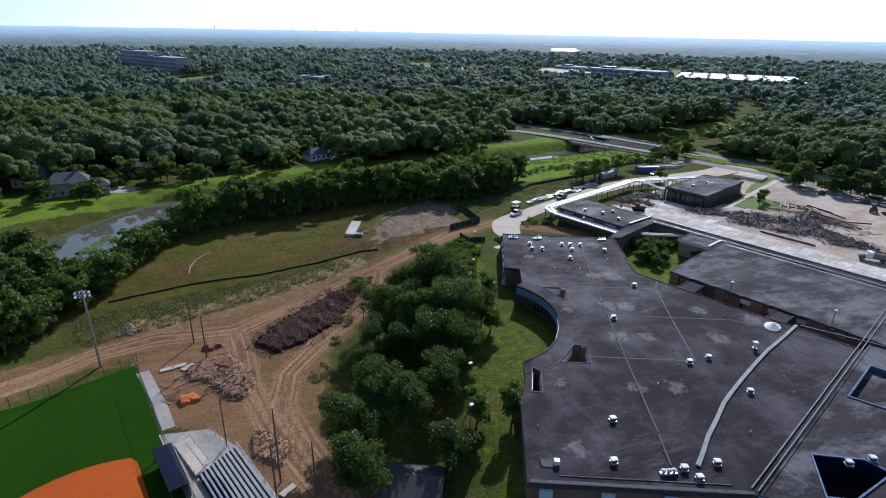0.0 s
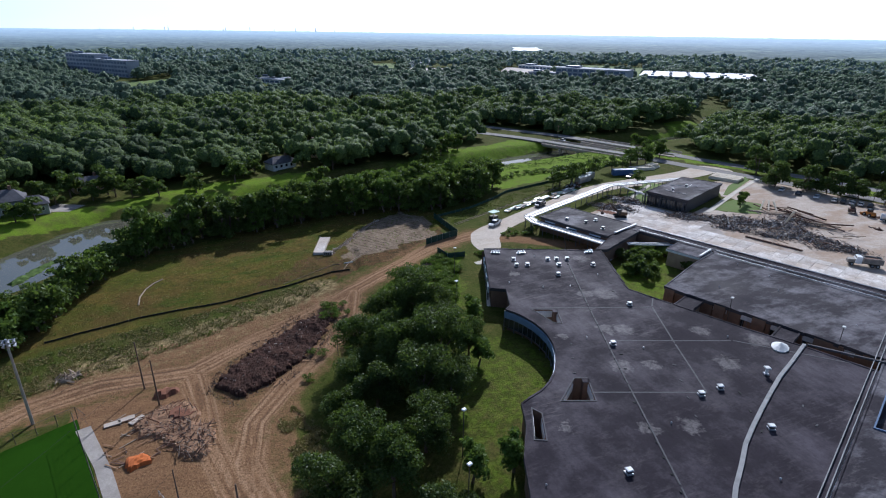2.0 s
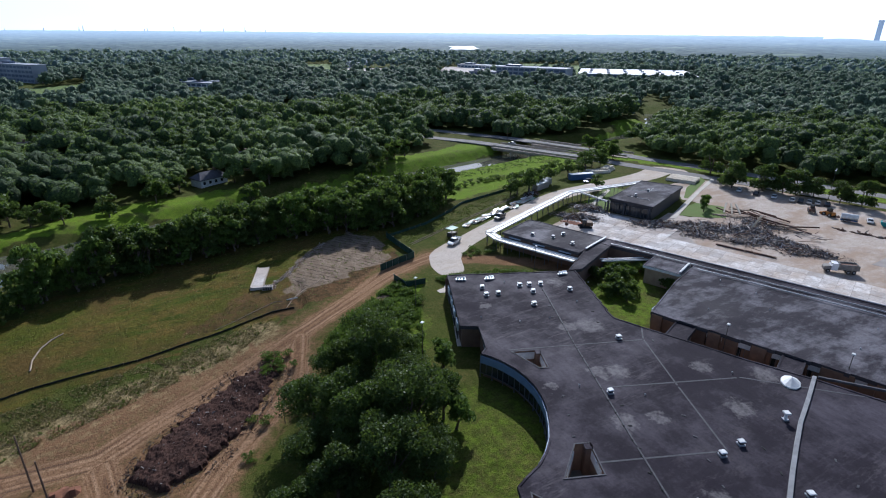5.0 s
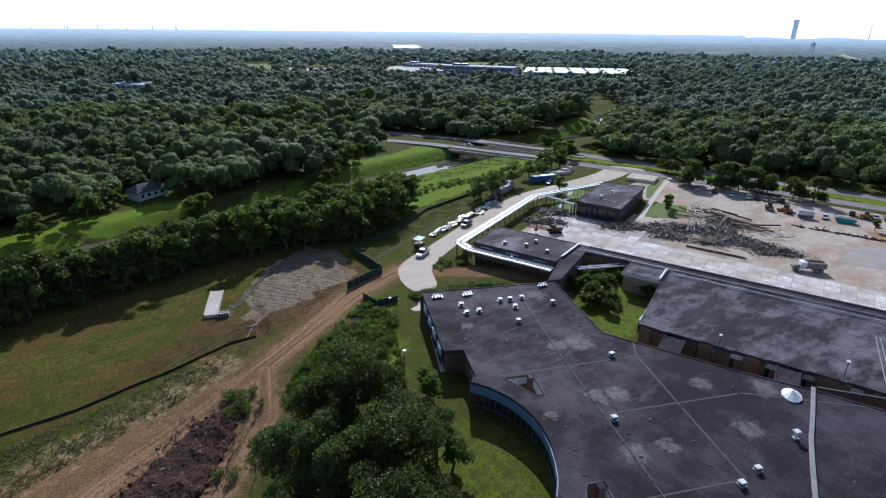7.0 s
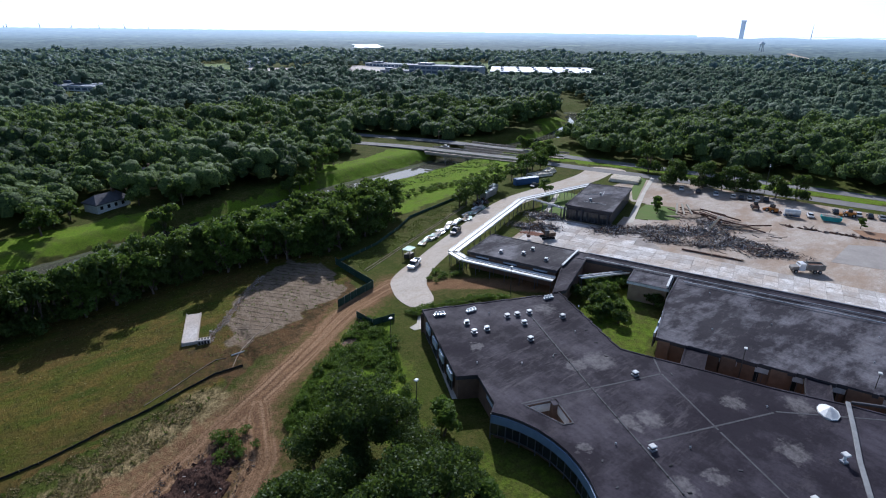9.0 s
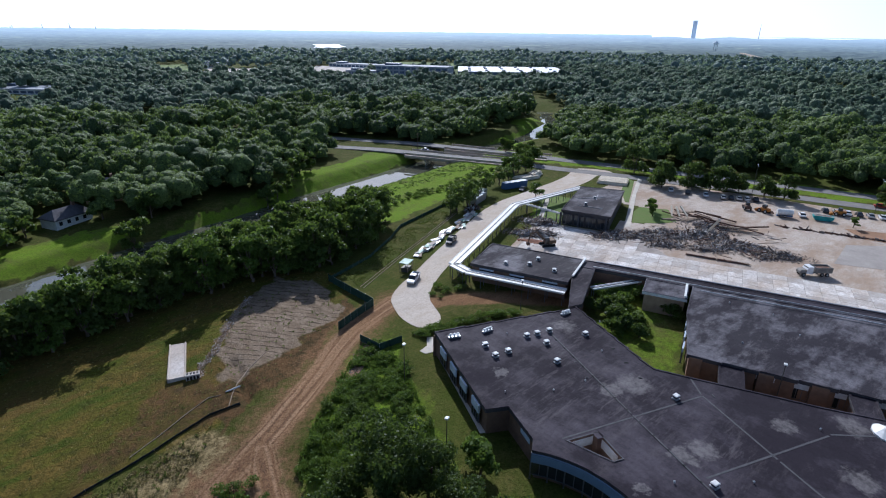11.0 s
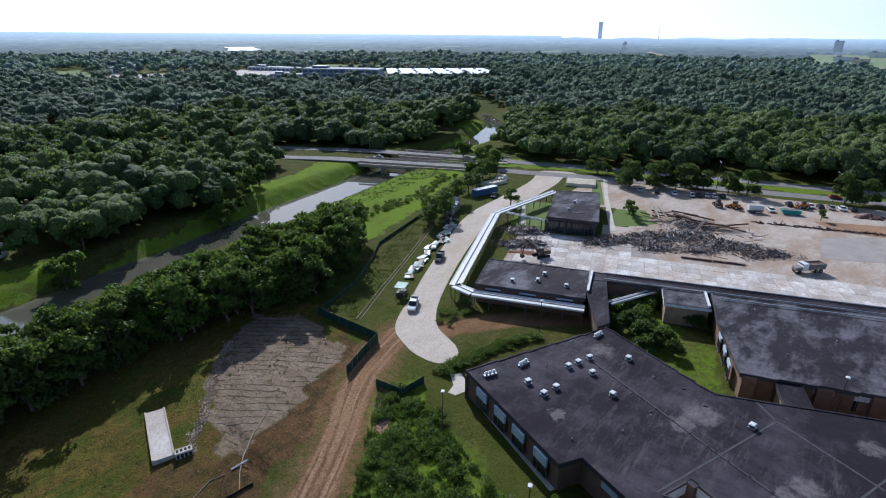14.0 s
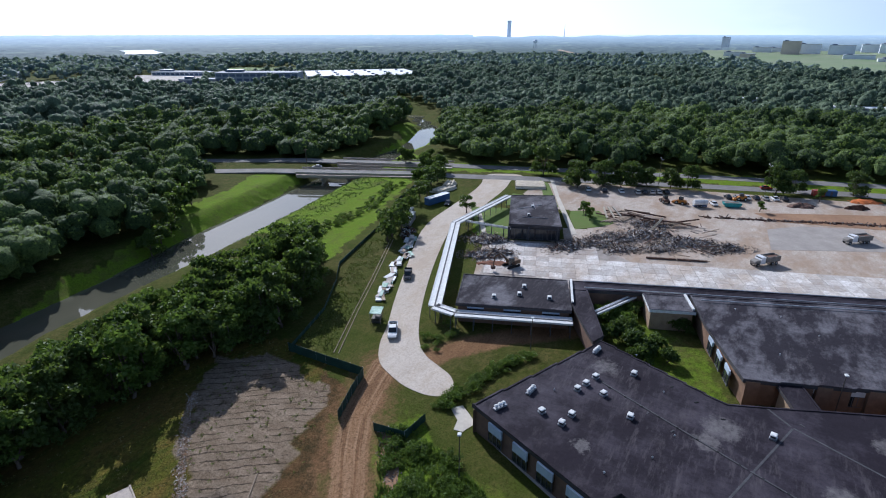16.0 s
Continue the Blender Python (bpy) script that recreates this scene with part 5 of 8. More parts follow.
# ---- heaps ----
def heap(name, outline, height, material, label, seed, lump=0.5, group="", cell=0.8, category="heap"):
    """A mound over an outline, steep at the rim and lumpy on top."""
    rg = np.random.default_rng(seed)
    xs_, ys_ = [p[0] for p in outline], [p[1] for p in outline]
    X, Y = np.meshgrid(np.arange(min(xs_) - 1, max(xs_) + 1.1, cell), np.arange(min(ys_) - 1, max(ys_) + 1.1, cell))
    d, _ = to_line(X, Y, list(outline) + [outline[0]])
    d = np.where(inside(X, Y, outline), d, -d) + (0.7 * waves(X, Y, 1.1, seed) + 0.35 * waves(X, Y, 0.5, seed + 1) - 0.3) * min(1.0, height)
    reach = max(1.0, d.max())
    z = np.maximum(lie(X, Y), WATER - 0.3) + height * np.clip(d / reach, 0, 1) ** 0.62 * (0.75 + 0.25 * waves(X, Y, 2.0, seed)) + lump * rg.normal(size=X.shape) * 0.35 * (d > 0)
    z = np.where(d > -0.01, z, lie(X, Y) - 0.3)
    ny_, nx_ = X.shape
    ii_ = np.arange(X.size).reshape(ny_, nx_)
    f = [q for q, keep in zip(np.stack([ii_[:-1, :-1], ii_[:-1, 1:], ii_[1:, 1:], ii_[1:, :-1]], -1).reshape(-1, 4), (np.maximum.reduce([d[:-1, :-1], d[1:, :-1], d[:-1, 1:], d[1:, 1:]]) > 0).ravel()) if keep]
    ob = thing(name, label, category, group)
    raw("mound", np.stack([X, Y, z], -1).reshape(-1, 3), f, material, ob)
    return ob, (X[d > 0], Y[d > 0], z[d > 0])


def shards(owner, cloud, count, size, materials, seed, long=1.0, name="fragment"):
    """Broken pieces scattered over a mound, joined into one part for each material."""
    rg = np.random.default_rng(seed)
    X, Y, Z = cloud
    base_v = np.array([(x, y, z) for z in (-0.5, 0.5) for y in (-0.5, 0.5) for x in (-0.5, 0.5)])
    base_f = np.array([(0, 1, 3, 2), (4, 6, 7, 5), (0, 4, 5, 1), (2, 3, 7, 6), (0, 2, 6, 4), (1, 5, 7, 3)])
    for mi, mat in enumerate(materials):
        vs, fs = [], []
        for k in range(count // len(materials)):
            i = int(rg.integers(len(X)))
            s = size * (0.35 + 0.9 * float(rg.random()))
            dim = np.array([s * long * (0.6 + float(rg.random())), s * (0.3 + 0.5 * float(rg.random())), s * (0.12 + 0.3 * float(rg.random()))])
            r = np.array(Euler((float(rg.normal()) * 0.5, float(rg.normal()) * 0.5, float(rg.random()) * 6.28)).to_matrix())
            p = (base_v * dim * (0.8 + 0.4 * rg.random((8, 3)))) @ r.T + np.array([X[i] + float(rg.normal()) * 0.3, Y[i] + float(rg.normal()) * 0.3, Z[i] + dim[2] * 0.2])
            fs.append(base_f + 8 * len(vs))
            vs.append(p)
        tagged(raw(name, np.concatenate(vs), np.concatenate(fs), mat, owner), kind="stuff")


def circle(x, y, rx, ry, turn=0.0, n=14, seed=0):
    rg = np.random.default_rng(seed)
    out = []
    for k in range(n):
        a, w = 2 * math.pi * k / n, 0.8 + 0.4 * float(rg.random())
        u, v_ = rx * w * math.cos(a), ry * w * math.sin(a)
        out.append((x + u * math.cos(turn) - v_ * math.sin(turn), y + u * math.sin(turn) + v_ * math.cos(turn)))
    return out


MAT["clay_dull"] = plain("reddish_root_soil", (0.26, 0.11, 0.06), (0.14, 0.065, 0.04), 0.5, 4, 0.95)
pile, cloud = heap("soil_heap", PILE, 1.7, MAT["soil"], "long heap of dark brown mulchy soil between the tracks", 3, 0.16, cell=0.3)
shards(pile, cloud, 3600, 0.12, [MAT["soil"]], 4, 1.5, "clod")
shards(pile, cloud, 260, 0.2, [MAT["joint"], MAT["bark"]], 204, 1.8, "rubble_bit")
WX, WY = np.meshgrid(np.arange(-14, 24, 0.5), np.arange(84, 120, 0.5))
rim, _ = to_line(WX, WY, PILE + [PILE[0]])
hit = (rim < 1.8 + 1.2 * waves(WX, WY, 3, 31)) & ~inside(WX, WY, PILE)
shards(pile, (WX[hit], WY[hit], lie(WX[hit], WY[hit]) + 0.05), 900, 0.2, [MAT["soil"], MAT["bark"]], 41, 1.8, "loose_clod")
mound, cloud = heap("clay_heap", circle(-20.0, 79.0, 2.0, 1.6, 0.3), 0.5, MAT["clay"], "small heap of bright orange clay among debris", 5, 0.16, cell=0.4)
debris, cloud = heap("debris_heap", circle(-16, 88, 5.5, 4.5, 0.3, seed=3), 0.12, MAT["earth_strip"], "spread of broken pinkish rubble in the yard", 6, 0.2, "yard debris")
shards(debris, cloud, 420, 0.15, [MAT["earth_strip"], MAT["rusty"], MAT["clay_dull"], MAT["timber"], MAT["rusty"]], 7, 3.0)
shards(debris, cloud, 160, 0.16, [MAT["rusty"], MAT["clay_dull"], MAT["bark"]], 207, 10.0, "branch")
debris, cloud = heap("debris_heap", circle(-12.5, 82, 3.2, 5.5, 0.5, seed=4), 0.1, MAT["earth_strip"], "spread of pale broken concrete in the yard", 8, 0.2, "yard debris")
shards(debris, cloud, 600, 0.17, [MAT["timber"], MAT["earth_strip"], MAT["clay_dull"], MAT["earth_strip"]], 9, 2.0)
shards(debris, cloud, 150, 0.2, [MAT["rusty"], MAT["bark"]], 209, 10.0, "branch")
debris, cloud = heap("debris_heap", circle(-16.6, 96.6, 2.2, 1.6, seed=5), 0.7, MAT["clay_dull"], "reddish brown heap of roots and earth", 10, 0.3, "yard debris")
debris, cloud = heap("debris_heap", circle(-13.6, 88.6, 2.6, 2.2, seed=6), 0.7, MAT["clay_dull"], "reddish brown heap of roots and earth", 11, 0.3, "yard debris")
ISLAND = [(-57.2, 161.5), (-54, 169), (-48.8, 176.4), (-46.6, 174), (-50, 165), (-54, 158.6)]
MAT["isle_grass"] = plain("island_grass", (0.09, 0.15, 0.025), (0.06, 0.1, 0.02), 0.6, 3, 0.95, bump=0.08)
prng = np.random.default_rng(40)


def plank(x, y, ln, turn, label, group, w=0.22, h=0.08, mat="timber", dz=0.05, tilt=0.0):
    ob = part("plank", boxes((-ln / 2, ln / 2, -w / 2, w / 2, 0, h), bevel=0.01), MAT[mat])
    ob.matrix_world = pose(x, y, float(lie(x, y)) + dz, 0, tilt, turn)
    return tagged(ob, label, "plank", group)


for k in range(42):
    plank(float(prng.uniform(-25, -15)), float(prng.uniform(78, 92)), float(prng.uniform(1.2, 3.8)), float(prng.choice([20, 35, 110, 140, 160]) + prng.normal() * 8), "loose weathered board lying in the dirt yard", "loose boards", 0.16, 0.07, ("timber", "rusty", "earth_strip")[k % 3], 0.08 + 0.05 * (k % 3))
for x, y, tr in ((-22.5, 91.2, 12), (-20.8, 90.2, 40), (-24.6, 90.6, 8), (-15.8, 91.5, -30), (-4.6, 51.4, 35)):
    ob = part("concrete_plate", boxes((-1.3, 1.3, -0.55, 0.55, 0, 0.18), bevel=0.03), MAT["concrete"])
    ob.matrix_world = pose(*lay((x, y), 0.08), 0, 0, tr)
    tagged(ob, "flat pale concrete plate lying in the yard", "concrete plate", "loose concrete plates")
stump, cloud = heap("timber_heap", circle(-33.5, 108, 2.6, 1.2, 0.2, seed=8), 0.5, MAT["timber"], "heap of pale uprooted timber on the verge", 12, 0.2)
shards(stump, cloud, 40, 0.45, [MAT["timber"]], 13, 4.0, "branch")
brush, cloud = heap("brush_heap", circle(-6.5, 61, 2.4, 4.6, 0.4, seed=9), 0.08, MAT["earth_strip"], "flat tangle of dry brush and roots", 14, 0.2)
shards(brush, cloud, 420, 0.15, [MAT["bark"], MAT["soil"], MAT["rusty"]], 15, 4.5, "twig")
verge, cloud = heap("stone_heap", circle(50.5, 127, 1.5, 7.5, -0.9, seed=10), 0.12, MAT["earth_strip"], "strip of loose pale stones beside the track", 16, 0.1)
shards(verge, cloud, 420, 0.24, [MAT["rubble"], MAT["timber"]], 17)

isle, cloud = heap("grass_island", ISLAND, 1.3, MAT["isle_grass"], "low grassy island in the bayou", 19, 0.15, cell=0.5, category="island")

# ---- drainage basin ----
out_z = float(lie(23.5, 149))
chute = thing("concrete_outfall", "pale concrete drainage outfall slab with an arched headwall", "outfall", at=(24.2, 149.4, out_z + 0.25), turn=-20.7)
part("apron", boxes((-1.4, 1.4, -6.2, 6.2, -0.6, 0.3), bevel=0.05), MAT["dusty"], chute)
for s in (-1, 1):
    part("wing_wall", boxes((s * 1.4 - 0.12, s * 1.4 + 0.12, -6.2, 6.2, -0.6, 0.48), bevel=0.03), MAT["concrete"], chute)
head = part("headwall", boxes((1.5, 3.9, -6.9, -5.7, -0.6, 0.7), bevel=0.05), MAT["dusty"], chute)
for k in range(4):
    # openings are flat black plates, their inner shade put into the colour
    part("pipe_mouth", boxes((1.7 + 0.55 * k, 2.05 + 0.55 * k, -6.96, -6.88, -0.2, 0.45)), MAT["black"], head)
    part("pipe_slot", boxes((1.7 + 0.55 * k, 2.05 + 0.55 * k, -6.6, -5.95, 0.704, 0.72)), MAT["black"], head)


def hose(line, r, material, label, name="hose", dz=0.0):
    pts = [lay(p, r + dz) for p in line]
    tagged(part(name, rods(*[(a, b, r) for a, b in zip(pts[:-1], pts[1:])], sides=6), material), label, "pipe", "hoses and pipes on the ground")


hose([(-22.9, 131.5), (-22.8, 135), (-21.7, 139), (-20, 141.5), (-18, 143.2)], 0.16, MAT["timber"], "pale corrugated hose curving over the grass")
hose([(25.8, 130.5), (27.5, 133), (29.5, 135.2), (33, 138), (38, 141)], 0.08, MAT["timber"], "thin pale pipe crossing the ditch")
hose([(10.4, 130.8), (15.4, 132.3), (20, 134), (24.2, 135.2), (26.1, 134.3)], 0.07, MAT["timber"], "thin pale pipe over the bank")
hose([(27, 134.4), (29.5, 134)], 0.14, MAT["white"], "short white pipe end at the ditch")
for off in (0.0, 0.9):
    hose([(68.4 - off * 0.4, 151.2 + off), (84, 158.5 + off), (100, 165.5 + off), (126, 177.4 + off)], 0.09, MAT["timber"], "long pale pipe laid along the drive verge")
creek = [(25.4, 142), (27, 145), (30.6, 147.6), (33, 151), (36.4, 154.8), (40, 159.5), (45.4, 164.6)]
trail = thing("gravel_trail", "trail of pale washed stones down the bank", "stones")
WX, WY = np.meshgrid(np.arange(22, 50, 0.25), np.arange(139, 168, 0.25))
rim, _ = to_line(WX, WY, creek)
hit = rim < 0.45 + 0.35 * waves(WX, WY, 1.5, 33)
shards(trail, (WX[hit], WY[hit], lie(WX[hit], WY[hit]) + 0.05), 2000, 0.17, [MAT["dusty"], MAT["timber"], MAT["earth_strip"]], 43, 1.3, "stone")


def screen(line, h, material, label, name, group, gap=2.6):
    ob = thing(name, label, "fence", group)
    for p, q in zip(line[:-1], line[1:]):
        p, q = Vector(p), Vector(q)
        n = max(1, round((q - p).length / gap))
        for k in range(n):
            a, b = p.lerp(q, k / n), p.lerp(q, (k + 1) / n)
            za, zb = float(lie(a.x, a.y)), float(lie(b.x, b.y))
            part("post", rods(((a.x, a.y, za - 0.3), (a.x, a.y, za + h + 0.12), 0.035), sides=6), MAT["galv"] if h > 1 else MAT["timber"], ob)
            d = (b - a).normalized()
            w = Vector((-d.y, d.x)) * 0.02
            vs = []
            for j in range(5):
                t, bulge = j / 4, 0.07 * math.sin(j * 1.7 + k)
                c = a.lerp(b, t)
                z = za + (zb - za) * t
                for s in (1, -1):
                    vs += [(c.x + w.x * s + d.y * bulge, c.y + w.y * s - d.x * bulge, z - 0.1), (c.x + w.x * s + d.y * bulge * 0.4, c.y + w.y * s - d.x * bulge * 0.4, z + h)]
            fs = []
            for j in range(4):
                o = 4 * j
                fs += [(o, o + 4, o + 5, o + 1), (o + 2, o + 3, o + 7, o + 6), (o + 1, o + 5, o + 7, o + 3)]
            raw("panel", vs, fs, material, ob)
    return ob


screen([(-40, 122), (-22, 126), (-5, 126.6), (4, 128.4), (13.6, 129.6), (18, 130.4), (22.6, 131), (27.5, 129.8)], 0.36, MAT["silt_fence"], "low black silt fence along the basin edge", "silt_fence", "silt fences")
screen([(64.4, 160.4), (64.5, 151), (64.7, 142.3), (59, 140.6), (52.8, 138.4)], 1.9, MAT["green_mesh"], "green fabric windscreen fence by the drive", "screen_fence", "green screen fences")
screen([(53.7, 132), (54.4, 126.6), (59.6, 126.0)], 1.5, MAT["green_mesh"], "short green fabric fence beside the track", "screen_fence", "green screen fences")
screen([(64.4, 160.4), (80.8, 165.5), (94, 173), (103, 179.3), (120, 184), (142, 190), (160, 199), (184, 205)], 0.9, MAT["green_mesh"], "green fabric fence between wood and drive", "screen_fence", "green screen fences")


# ---- vehicles ----
def hull(bm, sections, half):
    """A body from side-view sections: (x, z_low, z_high, width share)."""
    rows = []
    for x, z0, z1, w in sections:
        y = half * w
        rows.append([bm.verts.new(c) for c in ((x, -y, z0), (x, y, z0), (x, y * 0.97, z1), (x, -y * 0.97, z1))])
    for a, b in zip(rows[:-1], rows[1:]):
        for k in range(4):
            bm.faces.new((a[k], a[(k + 1) % 4], b[(k + 1) % 4], b[k]))
    bm.faces.new(rows[0][::-1])
    bm.faces.new(rows[-1])
    return bm


def wheels(ob, xs_, half, r):
    for x in xs_:
        for s in (-1, 1):
            w = part("wheel", rods(((x, s * half - 0.12, r), (x, s * half + 0.12, r), r), sides=14), MAT["black"], ob)
            part("rim", rods(((x, s * half + s * 0.1, r), (x, s * half + s * 0.135, r), r * 0.55), sides=10), MAT["galv"], w)


def car(x, y, turn, paint, label, group="parked cars", pickup=False, z=None):
    ob = thing("pickup_truck" if pickup else "car", label, "pickup" if pickup else "car", group, (x, y, (float(lie(x, y)) + 0.07) if z is None else z), turn)
    if pickup:
        part("body", hull(bmesh.new(), [(-2.8, 0.5, 1.0, 0.95), (-2.7, 0.4, 1.05, 1), (0.9, 0.35, 1.05, 1), (2.3, 0.4, 1.0, 0.97), (2.8, 0.5, 0.85, 0.85)], 0.98), MAT[paint], ob)
        part("cab", hull(bmesh.new(), [(-0.75, 1.05, 1.1, 0.95), (-0.55, 1.05, 1.75, 0.86), (0.75, 1.05, 1.78, 0.84), (1.45, 1.05, 1.1, 0.92)], 0.95), MAT["glass"], ob)
        part("cab_roof", boxes((-0.6, 0.75, -0.76, 0.76, 1.76, 1.84), bevel=0.03), MAT[paint], ob)
        part("bed_liner", boxes((-2.6, -0.85, -0.78, 0.78, 1.053, 1.07)), MAT["black"], ob)
        for s in (-1, 1):
            part("bed_wall", boxes((-2.75, -0.8, s * 0.9 - 0.07, s * 0.9 + 0.07, 1.0, 1.4), bevel=0.02), MAT[paint], ob)
        part("tailgate", boxes((-2.8, -2.7, -0.9, 0.9, 0.9, 1.38), bevel=0.02), MAT[paint], ob)
        wheels(ob, (-1.75, 1.8), 0.86, 0.4)
    else:
        part("body", hull(bmesh.new(), [(-2.25, 0.45, 0.85, 0.9), (-2.0, 0.3, 0.95, 1), (1.5, 0.3, 0.9, 1), (2.1, 0.35, 0.75, 0.94), (2.3, 0.45, 0.6, 0.8)], 0.9), MAT[paint], ob)
        part("cabin", hull(bmesh.new(), [(-1.8, 0.93, 0.97, 0.9), (-1.1, 0.93, 1.42, 0.8), (0.3, 0.93, 1.45, 0.8), (1.1, 0.9, 0.95, 0.88)], 0.88), MAT["glass"], ob)
        part("cabin_roof", boxes((-1.05, 0.3, -0.66, 0.66, 1.43, 1.5), bevel=0.03), MAT[paint], ob)
        wheels(ob, (-1.35, 1.4), 0.8, 0.33)
    for s in (-0.62, 0.62):
        part("headlight", boxes(((2.68, 2.83) if pickup else (2.1, 2.3))[:1] + (((2.68, 2.83) if pickup else (2.1, 2.3))[1], s - 0.16, s + 0.16, 0.6, 0.76)), MAT["white"], ob)
    return ob


car(80, 146.2, 211, "paint_white", "white pickup truck on the concrete drive", "vehicles on the drive", True)
car(105.5, 158.9, 208, "paint_dark", "dark small truck standing on the drive", "vehicles on the drive", True)
car(166, 180.6, 200, "paint_dark", "dark car parked by the blue container", "vehicles on the drive")
for x, y, paint, label in ((214.8, 123, "paint_silver", "silver car parked at the verge"), (216.3, 120.7, "paint_dark", "dark blue car parked at the verge"), (217.7, 118.3, "paint_silver", "silver car parked at the verge"),
                           (219, 116, "paint_silver", "silver car parked at the verge"), (220.6, 113.4, "paint_dark", "dark car parked at the verge"), (209.8, 141.1, "paint_white", "white car parked under a tree"),
                           (211.4, 135.1, "paint_dark", "dark car parked at the verge"), (213.2, 128.9, "paint_white", "white car parked at the verge"), (213, 96, "paint_white", "white car parked among equipment")):
    car(x, y, 25, paint, label)
for k in range(7):
    car(225 + 1.2 * k, 92 - 3.1 * k, 22, ["paint_dark", "paint_silver", "paint_white"][k % 3], "car parked nose-in along the far verge")
car(184.2, 258.8, 114, "paint_silver", "silver car crossing the road bridge", "cars on the road", z=0.82)
car(236.3, 112.5, -72, "paint_dark", "dark car on the road", "cars on the road", z=0.12)
car(246.5, 79.5, -72, "paint_red", "dark red car on the road", "cars on the road", z=0.12)


def dump_truck(x, y, turn, label):
    ob = thing("dump_truck", label, "dump truck", "dump trucks", (x, y, 0.08), turn)
    part("chassis", boxes((-3.9, 3.2, -0.45, 0.45, 0.7, 1.0), bevel=0.03), MAT["black"], ob)
    part("bonnet", hull(bmesh.new(), [(2.2, 0.8, 1.9, 1), (3.6, 0.8, 1.75, 0.9), (3.9, 0.8, 1.5, 0.82)], 1.0), MAT["tipper"], ob)
    cab = part("cab", hull(bmesh.new(), [(0.7, 0.8, 2.7, 1), (1.9, 0.8, 2.7, 1), (2.25, 0.8, 1.95, 1)], 1.15), MAT["paint_white"], ob)
    part("windscreen", boxes((2.02, 2.1, -0.95, 0.95, 1.98, 2.55)), MAT["glass"], cab)
    tub = part("tipper_body", boxes((-4.2, 0.45, -1.25, 1.25, 1.1, 1.25), (-4.2, 0.45, -1.28, -1.15, 1.25, 2.6), (-4.2, 0.45, 1.15, 1.28, 1.25, 2.6), (0.3, 0.45, -1.15, 1.15, 1.25, 2.8), (-4.2, -4.05, -1.15, 1.15, 1.25, 2.5)), MAT["tipper"], ob)
    part("load", boxes((-4.0, 0.28, -1.12, 1.12, 1.3, 2.25)), MAT["rusty"], tub)
    for k in range(6):
        for s in (-1, 1):
            part("rib", boxes((-4.0 + 0.75 * k, -3.9 + 0.75 * k, s * 1.31 - 0.05, s * 1.31 + 0.05, 1.2, 2.6)), MAT["tipper"], tub)
    wheels(ob, (-3.2, -1.9, 2.9), 1.0, 0.52)


dump_truck(159.2, 79.2, 136, "white-cabbed dump truck with a grey tipper on the yard")
dump_truck(191, 55.5, 128, "grey dump truck with a pale tailgate on the yard")

# excavator working at the slab edge
MAT["worn_paint"] = plain("worn_brown_digger_paint", (0.2, 0.115, 0.055), (0.1, 0.07, 0.05), 0.9, 5, 0.7)
ex = thing("excavator", "dusty brown excavator with raised boom on rubble", "excavator", at=(124.6, 138.2, 0.05), turn=150)
for s in (-1, 1):
    part("track", boxes((-2.1, 2.1, s * 1.15 - 0.3, s * 1.15 + 0.3, 0, 0.85), bevel=0.25), MAT["black"], ex)
part("house", boxes((-2.2, 0.9, -1.3, 1.3, 0.95, 2.1), bevel=0.12), MAT["worn_paint"], ex)
part("cab", boxes((-0.1, 1.3, 0.3, 1.3, 1.0, 2.9), bevel=0.1), MAT["glass"], ex)
boom = part("boom", rods(((0.9, -0.1, 1.7), (3.6, -0.1, 4.6), 0.32, 0.25), ((3.6, -0.1, 4.6), (5.4, -0.1, 4.0), 0.25, 0.2), sides=6), MAT["worn_paint"], ex)
part("stick", rods(((5.4, -0.1, 4.1), (6.0, -0.1, 1.5), 0.2, 0.15), sides=6), MAT["worn_paint"], boom)
part("bucket", boxes((5.5, 6.5, -0.6, 0.5, 0.7, 1.6), bevel=0.15), MAT["rusty"], boom)


# ---- the cleared slab: cast panels with open joints ----
panel_me = bpy.data.meshes.new("slab_panel")
pb = boxes((-1.67, 1.67, -1.67, 1.67, -0.02, 0.07))
pb.to_mesh(panel_me)
pb.free()
MAT["cast_slab"] = trodden_concrete("stained_cast_slab", (0.88, 0.85, 0.81), (0.62, 0.57, 0.52), (0.5, 0.41, 0.33), (0.27, 0.23, 0.2), 0.55)
panel_me.materials.append(MAT["cast_slab"])
pad = thing("floor_slab", "dusty pale floor slab left from the demolished building", "slab")
drape("pavement_slab_base", [D(16, -1), D(51.5, 1), D(51.5, 30), D(40, 40), D(40, 126), D(16, 126)], 0.08, MAT["joint"], "grey joint bed under the floor slab")
for i in range(11):
    for j in range(36):
        a, b = 17.9 + 3.42 * i, 1.9 + 3.42 * j
        if (a < 40 or (a < 52 and b < 32)) and not (a < 27 and b < 13):
            ob = new("slab_panel", panel_me)
            ob.parent = pad
            ob.matrix_local = pose(*D(a, b), 0.1 + 0.006 * ((i * 7 + j * 3) % 4), 0.1 * ((i + j) % 3 - 1), 0, EAST)

